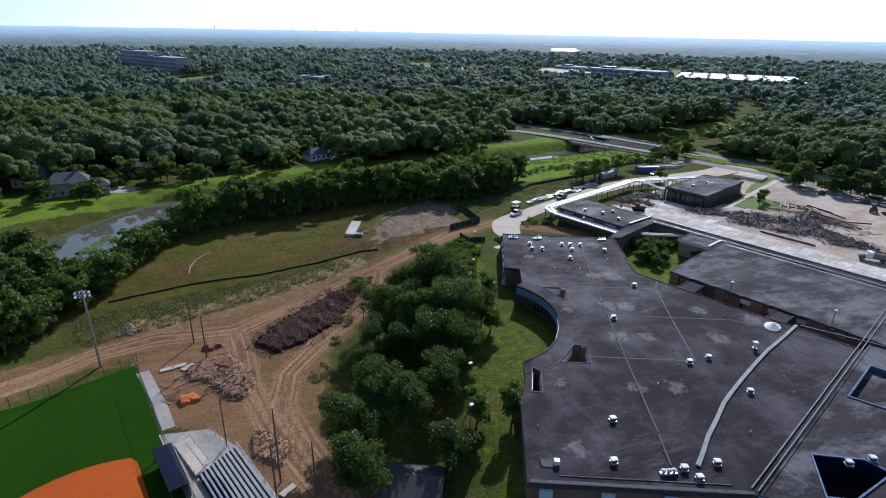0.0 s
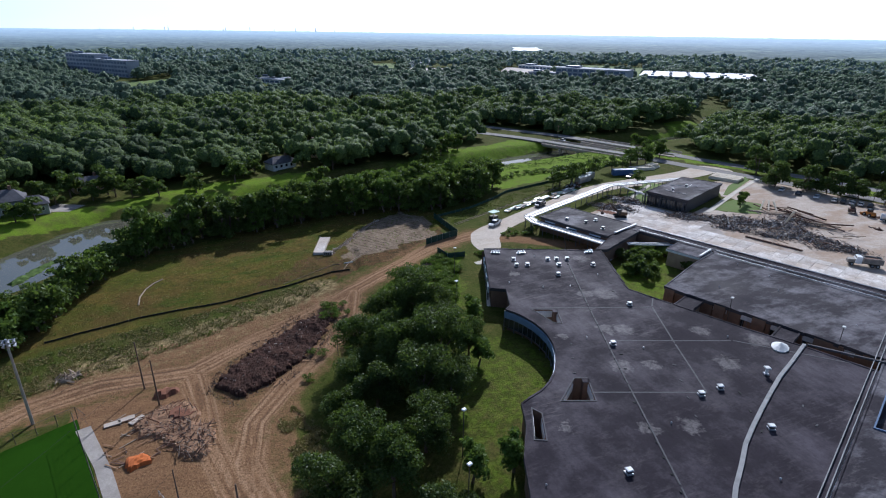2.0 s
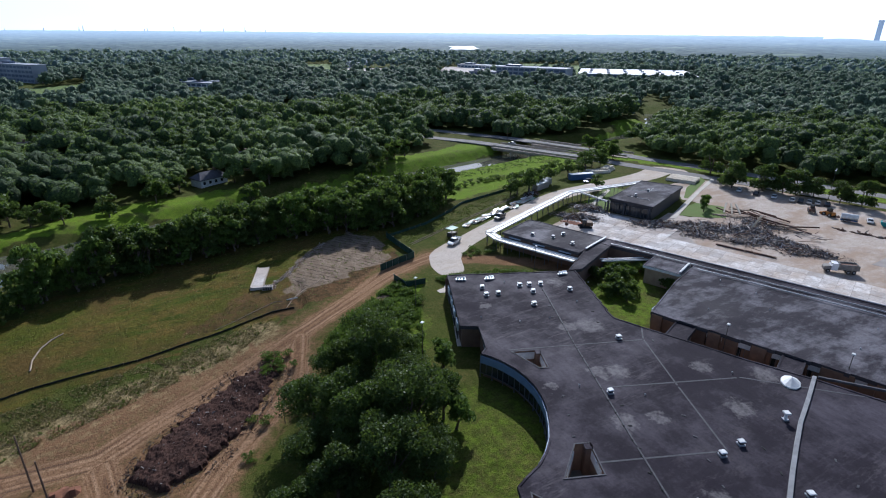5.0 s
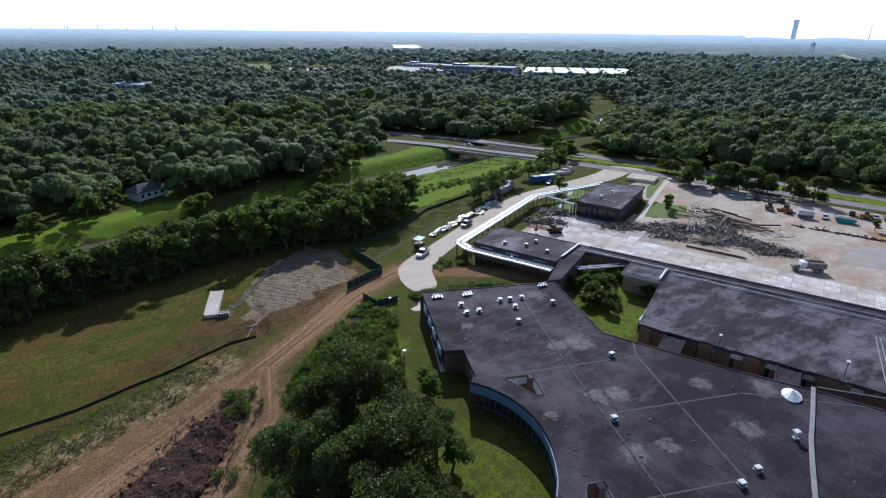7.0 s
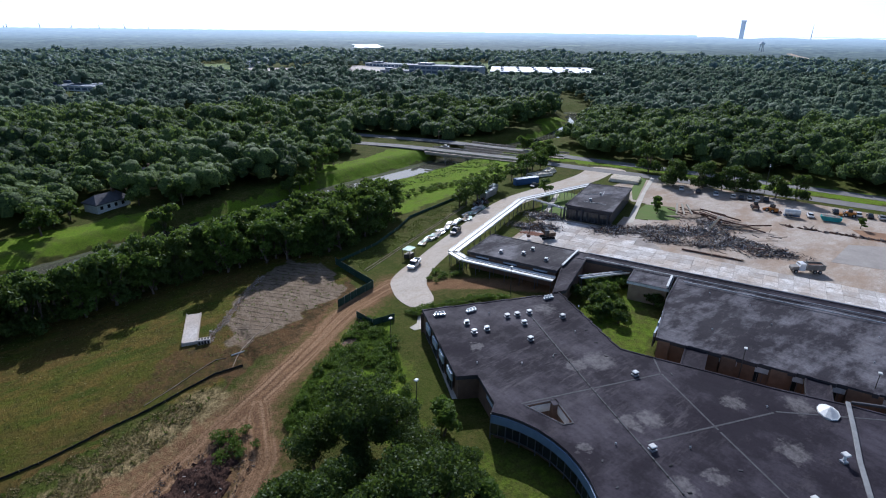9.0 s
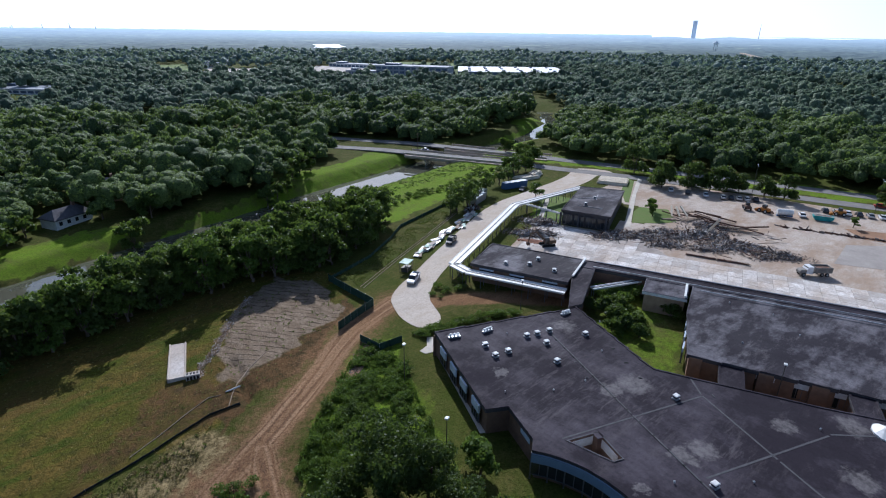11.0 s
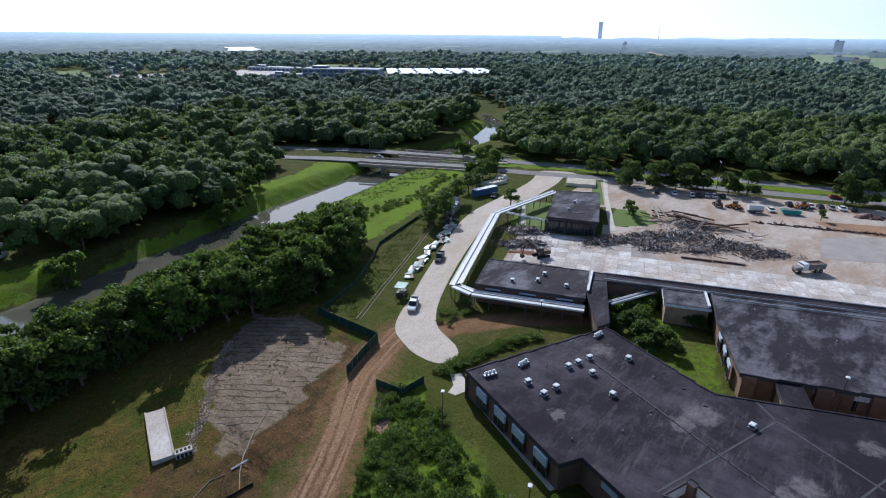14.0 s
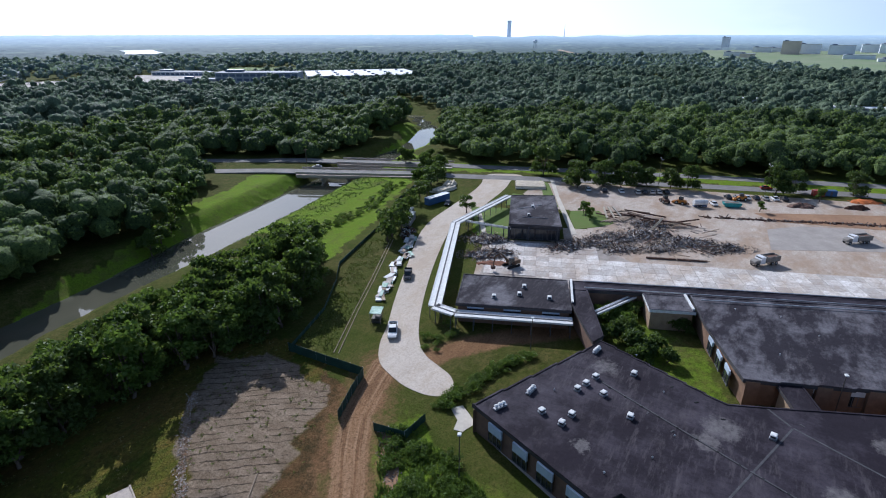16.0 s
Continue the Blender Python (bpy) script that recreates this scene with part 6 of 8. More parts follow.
# rubble of the demolished building
HEAPS = [(140, 151.5, 6.0, 4.0, 2.4), (129.5, 146.5, 6.5, 3.2, 2.2), (146, 129.5, 5.5, 3.5, 1.8), (152, 124, 8, 3.5, 1.6), (161, 118, 9, 4.5, 2.4), (168, 111, 9, 5, 2.6), (166, 100, 8, 4.5, 2.2), (166, 90, 7, 3.5, 1.6), (152, 115, 5, 3, 1.2),
         (178, 112, 7, 3.5, 1.6), (158, 105, 5, 3, 1.2)]
for k, (x, y, rx, ry, h) in enumerate(HEAPS):
    ob, cloud = heap("rubble_heap", circle(x, y, rx, ry, -1.1 + 0.25 * (k % 3), seed=60 + k), h * 0.62, MAT["rubble"], ("heap of grey demolition rubble with twisted metal", "heap of broken concrete and splintered wood")[k % 2], 60 + k, 0.6, "rubble heaps")
    shards(ob, cloud, 1000, 0.42, [MAT["rubble"], MAT["rubble"], MAT["rusty"], MAT["timber"], MAT["pale_metal"], MAT["dusty"]], 80 + k, 1.9)
    shards(ob, cloud, 30, 0.36, [MAT["rusty"], MAT["timber"], MAT["soil"]], 120 + k, 8.0, "beam")
    wide = circle(x, y, rx * 1.5, ry * 1.7, -1.1 + 0.25 * (k % 3), seed=60 + k)
    WX, WY = np.meshgrid(np.arange(x - 14, x + 14, 0.7), np.arange(y - 14, y + 14, 0.7))
    hit = inside(WX, WY, wide)
    shards(ob, (WX[hit], WY[hit], np.full(int(hit.sum()), 0.2)), 360, 0.3, [MAT["rubble"], MAT["joint"], MAT["timber"]], 95 + k, 2.0, "scatter")
brown, cloud = heap("earth_heap", circle(124.5, 142.6, 5.0, 2.4, -1.1, seed=75), 0.6, MAT["clay_dull"], "low reddish earth spread beside the wing", 75, 0.2)
for k in range(34):
    plank(float(prng.uniform(150, 184)), float(prng.uniform(92, 124)), float(prng.uniform(2, 6)), float(-70 + prng.normal() * 45), "long dark beam thrown across the rubble", "beams on the rubble", 0.2, 0.18, ("rusty", "timber", "rubble")[k % 3], 0.3 + 1.0 * float(prng.random()), float(prng.normal() * 6))
for k in range(6):
    plank(176 + 1.5 * k * 0.6, 125 - 1.1 * k, 7.0, 150 + 3 * k, "pale salvaged timber laid beside the grass plot", "salvaged timbers", 0.4, 0.3, "timber", 0.15)
for k in range(16):
    f = k / 15
    plank(185.5 - 3.5 * f + float(prng.normal()) * 2.2, 126 - 24 * f, float(prng.uniform(7, 13)), -82 + float(prng.normal()) * 14, "long brown timber thrown on the edge of the rubble", "beams on the rubble", 0.42, 0.36, ("rusty", "timber", "soil")[k % 3], 0.3 + 0.9 * float(prng.random()), float(prng.normal() * 4))
for k in range(3):
    plank(180 + 1.3 * k, 127 - 1.6 * k, 5.5, -150 + 12 * k, "pale timber propped up on the rubble", "beams on the rubble", 0.5, 0.4, "pale_log", 1.4, 24)
plank(169, 108.8, 7.0, 60, "pale timber standing up out of the rubble", "beams on the rubble", 0.6, 0.5, "pale_log", 3.2, 55)
plank(*D(44, 52), 16, EAST - 90, "long dark beam lying on the slab", "beams on the rubble", 0.5, 0.4, "rusty", 0.15)
ridge, cloud = heap("earth_ridge", [D(84, 70), D(86, 68), D(87, 150), D(84, 150)], 0.7, MAT["soil"], "low dark ridge of scraped earth in the yard", 77, 0.3)
shards(ridge, cloud, 260, 0.6, [MAT["rubble"], MAT["rusty"]], 78, 1.6)
for x, y, r, h, mat, label in ((226, 68.5, 5.5, 2.0, "rusty", "dark brown heap of soil in the car park"), (232.5, 51, 4.5, 1.8, "soil", "dark heap of soil and roots in the car park"), (244, 47.5, 6, 1.6, "clay", "orange earth heap by the verge"), (209, 106, 3.2, 1.0, "soil", "dark heap beside machinery")):
    heap("earth_heap", circle(x, y, r, r * 0.55, -1.2, seed=int(x)), h, MAT[mat], label, int(x), 0.3, "earth heaps")
# machinery parked along the far edge
for x, y, tr, label, c in ((207, 111.8, 30, "rust-coloured loader parked in the yard", "rusty"), (208, 106.5, 70, "orange digger parked in the yard", "paint_yellow"), (224, 87.5, 110, "orange compact loader at the verge", "paint_yellow")):
    ob = thing("loader", label, "loader", "parked machines", (x, y, 0.1), tr)
    part("body", boxes((-1.8, 1.2, -0.9, 0.9, 0.6, 1.7), bevel=0.12), MAT[c], ob)
    part("cab", boxes((-0.6, 0.7, -0.7, 0.7, 1.7, 2.7), bevel=0.08), MAT["glass"], ob)
    part("bucket", boxes((2.0, 3.0, -1.2, 1.2, 0.1, 0.9), bevel=0.15), MAT[c], ob)
    part("lift_arm", rods(((0.9, -0.8, 1.2), (2.3, -0.8, 0.6), 0.12), ((0.9, 0.8, 1.2), (2.3, 0.8, 0.6), 0.12)), MAT[c], ob)
    wheels(ob, (-1.2, 1.1), 1.0, 0.65)
ob = thing("tank_trailer", "white cylindrical tank trailer in the yard", "tank", at=(207.6, 100, 0.1), turn=-60)
part("tank", rods(((-2.4, 0, 1.7), (2.4, 0, 1.7), 1.0), sides=16), MAT["white"], ob)
part("skid", boxes((-2.4, 2.4, -0.7, 0.7, 0.3, 0.7)), MAT["blue_steel"], ob)
wheels(ob, (-1.2, 0), 0.9, 0.45)
ob = thing("skip", "teal steel rubbish skip in the yard", "skip", at=(213.6, 90, 0.1), turn=-68)
part("tub", hull(bmesh.new(), [(-3.0, 0.9, 1.5, 1), (-2.2, 0.1, 1.5, 1), (2.2, 0.1, 1.5, 1), (3.0, 0.9, 1.5, 1)], 1.2), MAT["teal"], ob)
part("rim", boxes((-3.05, 3.05, -1.26, -1.14, 1.45, 1.6), (-3.05, 3.05, 1.14, 1.26, 1.45, 1.6)), MAT["teal"], ob)
part("load", boxes((-2.6, 2.6, -1.1, 1.1, 1.504, 1.56)), MAT["rubble"], ob)
for x, y, c in ((246, 62, "paint_red"), (248, 58, "blue_steel")):
    ob = thing("portable_cabin", "small coloured site cabin by the verge", "site cabin", "site cabins", (x, y, 0.05), -72)
    part("body", boxes((-2, 2, -1.1, 1.1, 0, 2.2), bevel=0.05), MAT[c], ob)
    part("door", boxes((-0.4, 0.4, -1.14, -1.09, 0.05, 1.9)), MAT["frame"], ob)


# ---- beside the drive ----
def container(x, y, turn, ln, mat, roof, label):
    ob = thing("storage_container", label, "container", "containers by the drive", (x, y, 0.1), turn)
    part("body", boxes((-ln / 2, ln / 2, -1.22, 1.22, 0.12, 2.6), bevel=0.04), MAT[mat], ob)
    part("lid", boxes((-ln / 2, ln / 2, -1.24, 1.24, 2.604, 2.68)), MAT[roof], ob)
    for k in range(int(ln / 0.8)):
        for s in (-1, 1):
            part("rib", boxes((-ln / 2 + 0.4 + 0.8 * k, -ln / 2 + 0.6 + 0.8 * k, s * 1.24 - 0.035, s * 1.24 + 0.035, 0.2, 2.55)), MAT[mat], ob)
    part("door", boxes((ln / 2, ln / 2 + 0.05, -1.1, 1.1, 0.2, 2.5)), MAT["frame"], ob)


container(141.5, 181.5, 20, 9, "galv", "white", "pale grey storage trailer with white roof")
container(145.5, 184.6, 20, 9, "galv", "white", "pale grey storage trailer with white roof")
container(166.5, 185.2, -14, 11, "blue_steel", "bright_roof", "blue shipping container with a pale faded roof")




def timber_stack(x, y, turn, rows, layers, ln, label):
    ob = thing("timber_stack", label, "timber stack", "stacks of long timbers", (x, y, 0.1), turn)
    for j in range(layers):
        for k in range(rows - j):
            part("beam", boxes((-ln / 2 + 0.2 * ((k * 7 + j) % 3), ln / 2 - 0.2 * ((k * 5) % 3), 1.15 * k + 0.5 * j, 1.15 * k + 0.5 * j + 0.72, 0.62 * j, 0.62 * j + 0.6), bevel=0.03), MAT["pale_log"], ob)


timber_stack(200, 161.5, -66, 9, 2, 12, "stacked pale salvaged timbers behind the office block")
timber_stack(181, 188.5, -10, 5, 2, 11, "stacked pale salvaged timbers beside the drive")
timber_stack(189, 189.5, 20, 5, 3, 8, "stacked pale salvaged timbers beside the drive")
shed = thing("shelter", "small pale-roofed shelter on posts beside the drive", "shelter", at=(82.9, 152.4, 0), turn=24)
part("roof", boxes((-1.7, 1.7, -1.3, 1.3, 2.45, 2.6), bevel=0.03), MAT["tarp"], shed)
part("counter", boxes((-1.3, 1.3, -0.9, 0.9, 0, 1.1), bevel=0.03), MAT["pole"], shed)
for sx in (-1.5, 1.5):
    for sy in (-1.1, 1.1):
        part("post", boxes((sx - 0.06, sx + 0.06, sy - 0.06, sy + 0.06, -0.2, 2.45)), MAT["timber"], shed)
for i in range(20):
    x, y = 91.5 + 2.0 * i + float(prng.normal()) * 0.3, 157.2 + 0.83 * i + float(prng.normal()) * 0.5
    ob = thing("sheet_stack", ("stack of pale green and white sheets", "bundle of white panels on skids", "loose pile of pale salvaged panels")[i % 3] + " beside the drive", "material stack", "stacked materials", (x, y, 0.02), 24 + float(prng.normal()) * 9)
    part("skid", boxes((-1.3, 1.3, -0.7, -0.56, 0, 0.15), (-1.3, 1.3, 0.56, 0.7, 0, 0.15)), MAT["timber"], ob)
    for k in range(3 + i % 4):
        ln, wd = 1.1 + 1.0 * float(prng.random()), 0.35 + 0.4 * float(prng.random())
        part("sheet", boxes((-ln, ln, -wd, wd, 0.16 + 0.13 * k, 0.27 + 0.13 * k, pose(float(prng.normal()) * 0.3, float(prng.normal()) * 0.4, 0, 0, 0, float(prng.normal()) * 8))), MAT[("white", "tarp", "white", "galv", "timber", "dusty")[(k * 2 + i) % 6]], ob)
scrap, cloud = heap("scrap_heap", circle(133, 176.8, 4.5, 1.8, 0.4, seed=90), 0.9, MAT["black"], "dark tangled scrap heap under the drive trees", 90, 0.4)
shards(scrap, cloud, 160, 0.8, [MAT["black"], MAT["rusty"], MAT["galv"]], 91, 1.8)


# ---- lamp posts ----
def lamp_post(x, y, top, label, arm=0.0, group="lamp posts"):
    z0 = float(lie(x, y))
    ob = thing("lamp_post", label, "lamp post", group, (x, y, z0), 20)
    h = top - z0
    part("shaft", rods(((0, 0, -0.4), (0, 0, h), 0.09, 0.06)), MAT["pole"], ob)
    if arm:
        part("arm", rods(((0, 0, h - 0.1), (arm, 0, h + 0.35), 0.05), ((0, 0, h - 0.1), (-arm, 0, h + 0.35), 0.05)), MAT["galv"], ob)
        for s in (-1, 1):
            part("lantern", boxes((s * arm - 0.4, s * arm + 0.4, -0.16, 0.16, h + 0.28, h + 0.45), bevel=0.05), MAT["galv"], ob)
    else:
        part("lantern", boxes((-0.35, 0.35, -0.28, 0.28, h - 0.05, h + 0.18), bevel=0.06), MAT["white"], ob)


for x, y, z in ((51.6, 115.6, 7.5), (42.9, 95.8, 8.3), (16, 95.2, 0.5), (26.3, 56.9, 7.4), (22.3, 46.8, 7.4), (93.9, 68.0, 7.7), (103.0, 50.8, 7.9), (88.4, 118.9, 7.0)):
    lamp_post(x, y, z, "slim dark lamp post with a white square head")
for x, y, z in ((230.1, 117.9, 11.1), (238, 79.8, 11.2), (262, 36, 11)):
    lamp_post(x, y, z, "tall street lamp with two arms at the verge", 1.6, "street lamps")
up = thing("utility_pole", "wooden utility pole with crossarm by the bridge", "pole", "street lamps", (187.7, 268.1, 0))
part("shaft", rods(((0, 0, -0.5), (0, 0, 8.4), 0.16, 0.11)), MAT["wood_pole"], up)
part("crossarm", boxes((-1.1, 1.1, -0.07, 0.07, 7.5, 7.65)), MAT["wood_pole"], up)


# ---- houses among the trees ----
def gable(name, owner, x0, x1, y0, y1, z, rise, mat):
    ym, o = (y0 + y1) / 2, 0.5
    v = [(x0 - o, y0 - o, z), (x1 + o, y0 - o, z), (x1 + o, y1 + o, z), (x0 - o, y1 + o, z), (x0 + (y1 - y0) * 0.3, ym, z + rise), (x1 - (y1 - y0) * 0.3, ym, z + rise)]
    v += [(a, b, c - 0.25) for a, b, c in v[:4]]
    return raw(name, v, [(0, 1, 5, 4), (1, 2, 5), (2, 3, 4, 5), (3, 0, 4), (6, 7, 1, 0), (7, 8, 2, 1), (8, 9, 3, 2), (9, 6, 0, 3), (9, 8, 7, 6)], mat, owner)


def house(x, y, turn, ln, dp, h, wall, label, extra=()):
    ob = thing("house", label, "house", "houses by the bayou", (x, y, float(lie(x, y))), turn)
    for k, (x0, x1, y0, y1, hh) in enumerate(((-ln / 2, ln / 2, -dp / 2, dp / 2, h), *extra)):
        w = part("wall", boxes((x0, x1, y0, y1, -1, hh)), MAT[wall], ob)
        gable("roof", ob, x0, x1, y0, y1, hh, (y1 - y0) * 0.34, MAT["shingle"])
        for j in range(int((x1 - x0) / 2.6)):
            xa = x0 + 0.9 + 2.6 * j
            win = part("window", boxes((xa, xa + 1.3, y0 - 0.06, y0 + 0.05, 0.9, 2.3)), MAT["white"], w)
            part("pane", boxes((xa + 0.12, xa + 1.18, y0 - 0.09, y0 - 0.065, 1.0, 2.2)), MAT["glass"], win)
    part("chimney", boxes((ln * 0.2, ln * 0.2 + 0.9, -0.4, 0.4, h, h + dp * 0.34 + 1.2)), MAT["brick"], ob)


house(-68.5, 217.5, 12, 13, 9, 5.0, "pale_metal", "large pale house with steep grey roof above the lawn", ((4.0, 12.5, -6.0, 1.0, 3.2), (-11.0, -5.5, -6, 2, 3.2)))
house(-47.3, 243, 20, 11, 7, 3.2, "tan_wall", "brown-roofed house half hidden by trees")
house(27, 253, 25, 12, 7, 3.0, "white", "low grey-roofed house under trees on the bank")
house(43, 273, -15, 12, 9, 4.8, "tan_wall", "tall brown-roofed house behind trees")
house(-47, 346, 10, 18, 9, 4.2, "tan_wall", "long brown-roofed house in the woods")
house(-84, 233, -10, 12, 8, 4.0, "tan_wall", "brown-roofed house among trees")
drape("path", [(-59, 217), (-50, 215), (-46, 222), (-55, 226)], 0.1, MAT["pad"], "pale concrete house driveway", "driveway")
parasol = thing("garden_canopy", "red garden canopy at the lawn's edge", "canopy", at=lay((-9, 231)))
raw("canopy_top", [(-2.2, -2.2, 2.4), (2.2, -2.2, 2.4), (2.2, 2.2, 2.4), (-2.2, 2.2, 2.4), (0, 0, 3.2)], [(0, 1, 4), (1, 2, 4), (2, 3, 4), (3, 0, 4), (3, 2, 1, 0)], MAT["paint_red"], parasol)
for sx in (-2, 2):
    for sy in (-2, 2):
        part("post", rods(((sx, sy, -0.3), (sx, sy, 2.4), 0.06)), MAT["pole"], parasol)


# ---- far clearings ----
for pts in ([(222, 760), (262, 756), (342, 1020), (292, 1022)], [(500, 690), (556, 604), (752, 800), (690, 912)], [(-70, 590), (-20, 600), (-30, 763), (-84, 718)], [(588, 232), (605, 222), (540, 168), (522, 180)]):
    drape("field", pts, 0.4, grassy, "pale green far meadow in the woods", "field", 30)
for pts in ([(345, 660), (392, 600), (561, 786), (498, 876)], [(250, 740), (310, 690), (425, 850), (330, 900)]):
    drape("pavement_far", pts, 0.4, MAT["dusty"], "pale far car park in the woods", "car park", 30)


# ---- far buildings ----
CAMPUS = [(920, -70), (960, 12), (1080, 50), (1250, 190), (1700, 245), (2150, 300), (2300, -300), (2200, -520), (940, -170)]
# meadow green made lighter and greyer, with haze mixed into the colour
MAT["meadow"] = plain("far_meadow", (0.17, 0.25, 0.1), (0.24, 0.27, 0.17), 0.006, 0.05, 0.95, bump=0)
MAT["far_tan"] = plain("far_beige_wall", (0.7, 0.6, 0.5), (0.6, 0.52, 0.44), 0.02, 0.1, 0.9, bump=0)
def tower_block(name, p, q, depth, z, storeys, label, wall="far_town", glazed=True):
    p, q = Vector(p), Vector(q)
    d, ln = (q - p).normalized(), (q - p).length
    ob = thing(name, label, "building", "far buildings", (p.x, p.y, 0), math.degrees(math.atan2(d.y, d.x)))
    part("wall", boxes((0, ln, 0, depth, -1, z)), MAT[wall], ob)
    part("roof", boxes((-0.4, ln + 0.4, -0.4, depth + 0.4, z, z + 0.8)), MAT["far_town"], ob)
    part("plant_room", boxes((ln * 0.1, ln * 0.3, depth * 0.3, depth * 0.7, z + 0.8, z + 3)), MAT["far_glass"], ob)
    sh = z / storeys
    for k in range(storeys if glazed else 0):
        n = max(4, int(ln / 7))
        for j in range(n):
            win = part("window", boxes((ln * (j + 0.12) / n, ln * (j + 0.88) / n, -0.15, 0.1, sh * k + sh * 0.25, sh * k + sh * 0.8)), MAT["far_glass"], ob)
    return ob


tower_block("office_building", (409, 597), (453, 521), 26, 17.5, 4, "long pale four-storey office building above the woods")
tower_block("office_building", (396, 640), (420, 602), 16, 10, 2, "low pale annex of the office building")
big = thing("warehouse", "huge white flat-roofed warehouse among the trees", "building", "far buildings")
WH = [(500, 551), (596, 450), (672, 530), (571, 621)]
part("wall", ring(WH, 0.6, -1, 10.0), MAT["far_glass"], big)
part("roof", slab(WH, 10.0, 10.5), MAT["bright_roof"], big)
for k in range(18):
    t, u = (k % 6 + 0.7) / 6.5, (k // 6 + 0.6) / 3.4
    c = Vector(WH[0]).lerp(Vector(WH[1]), t).lerp(Vector(WH[3]).lerp(Vector(WH[2]), t), u)
    part("roof_unit", boxes((c.x - 1.5, c.x + 1.5, c.y - 1.2, c.y + 1.2, 10.5, 11.8)), MAT["far_glass"], big)
tower_block("office_building", (-158, 905), (-118, 850), 18, 24, 5, "blue-grey glass office building rising over the trees", "far_town")
tower_block("office_building", (-118, 848), (-78, 790), 16, 19, 4, "blue-grey lower office wing over the trees", "far_town")
tower_block("low_building", (58, 705), (103, 672), 20, 4.5, 1, "low white-roofed building in a clearing", "bright_roof")
tower_block("low_building", (42, 715), (97, 648), 14, 4, 1, "low white-roofed building in a clearing", "bright_roof")
tower_block("low_building", (508, 853), (538, 770), 24, 5, 1, "low pale commercial building in a clearing", "bright_roof")
tower_block("low_building", (335, 906), (440, 1040), 20, 5, 1, "low pale commercial building in a clearing", "bright_roof")
# far towers and blocks: haze put into one pale bluish base colour
MAT["haze"] = plain("haze_paled_far_surface", (0.82, 0.86, 0.9), (0.76, 0.8, 0.85), 0.01, 0.1, 0.9, bump=0)
mast = thing("water_tower", "pale blue water tower on legs", "water tower", at=(1807, 760, 0))
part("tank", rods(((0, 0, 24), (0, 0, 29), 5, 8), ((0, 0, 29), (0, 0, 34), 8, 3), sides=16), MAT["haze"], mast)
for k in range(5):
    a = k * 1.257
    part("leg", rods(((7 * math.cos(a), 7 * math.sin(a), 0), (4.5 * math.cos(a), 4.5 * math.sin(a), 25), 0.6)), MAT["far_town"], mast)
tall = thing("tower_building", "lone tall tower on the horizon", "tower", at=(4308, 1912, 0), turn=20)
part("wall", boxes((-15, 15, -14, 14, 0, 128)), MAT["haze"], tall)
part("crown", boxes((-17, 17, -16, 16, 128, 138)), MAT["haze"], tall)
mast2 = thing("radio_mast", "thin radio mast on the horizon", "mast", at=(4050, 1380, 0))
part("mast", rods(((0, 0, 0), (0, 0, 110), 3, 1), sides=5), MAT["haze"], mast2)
for x, y, ln, hh, mat, label in ((1843, 62, 44, 34, "far_tan", "tall beige far campus block on the plain"), (1912, 22, 56, 26, "haze", "blue-grey far campus block on the plain"), (1890, -50, 60, 24, "haze", "pale far campus building on the plain"),
                                 (1998, 135, 50, 14, "bright_roof", "low white far hall on the plain"), (2060, 90, 40, 12, "bright_roof", "low white far hall on the plain"), (2130, -150, 60, 22, "haze", "pale far campus building on the plain"),
                                 (2060, -185, 60, 26, "haze", "pale far campus building on the plain"), (2250, 240, 20, 40, "bright_roof", "slim white far tower on the plain"), (1640, 190, 46, 10, "bright_roof", "low white far hall on the plain"),
                                 (1560, 150, 30, 9, "far_tan", "low beige far building on the plain"), (1600, -60, 60, 9, "haze", "low pale far building on the plain"), (1480, -110, 80, 6, "bright_roof", "long low white far roof on the plain")):
    tower_block("distant_building", (x, y), (x - 4, y - ln), 24, hh, 3, label, mat, False)
drape("field_campus", CAMPUS, 0.5, MAT["meadow"], "pale green open fields of a far campus", "field", 90)
drape("pavement_far_road", [(1276, 449), (1290, 444), (1668, 628), (1655, 634)], 9.0, MAT["yard"], "pale far road running through the woods", "road", 60, 9.0)
for x, y, ln, tr in ((545, 96, 24, -62), (554, 70, 16, -60), (517, 30, 20, -80), (519, 8, 26, -85), (530, 52, 14, -70)):
    shed_ = thing("low_shed", "low white-roofed shed in a woodland clearing", "shed", "far sheds", (x, y, 0), tr)
    part("wall", boxes((-ln / 2, ln / 2, -6, 6, -0.5, 5.6)), MAT["far_town"], shed_)
    part("roof", boxes((-ln / 2 - 0.5, ln / 2 + 0.5, -6.5, 6.5, 5.6, 6.2)), MAT["bright_roof"], shed_)
for k in range(14):
    far_x, far_y = -382 + 95 * k + 40 * (k % 3), 3168 + 56 * k
    sc = 4700 / math.hypot(far_x, far_y)
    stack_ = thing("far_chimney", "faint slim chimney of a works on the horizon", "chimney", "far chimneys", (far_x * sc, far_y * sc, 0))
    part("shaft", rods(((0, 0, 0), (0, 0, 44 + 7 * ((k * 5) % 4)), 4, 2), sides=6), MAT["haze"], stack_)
MAT["far_water"] = plain("far_bright_water", (0.92, 0.94, 0.96), (0.85, 0.88, 0.92), 0.01, 0.1, 0.06, 0.9, bump=0)
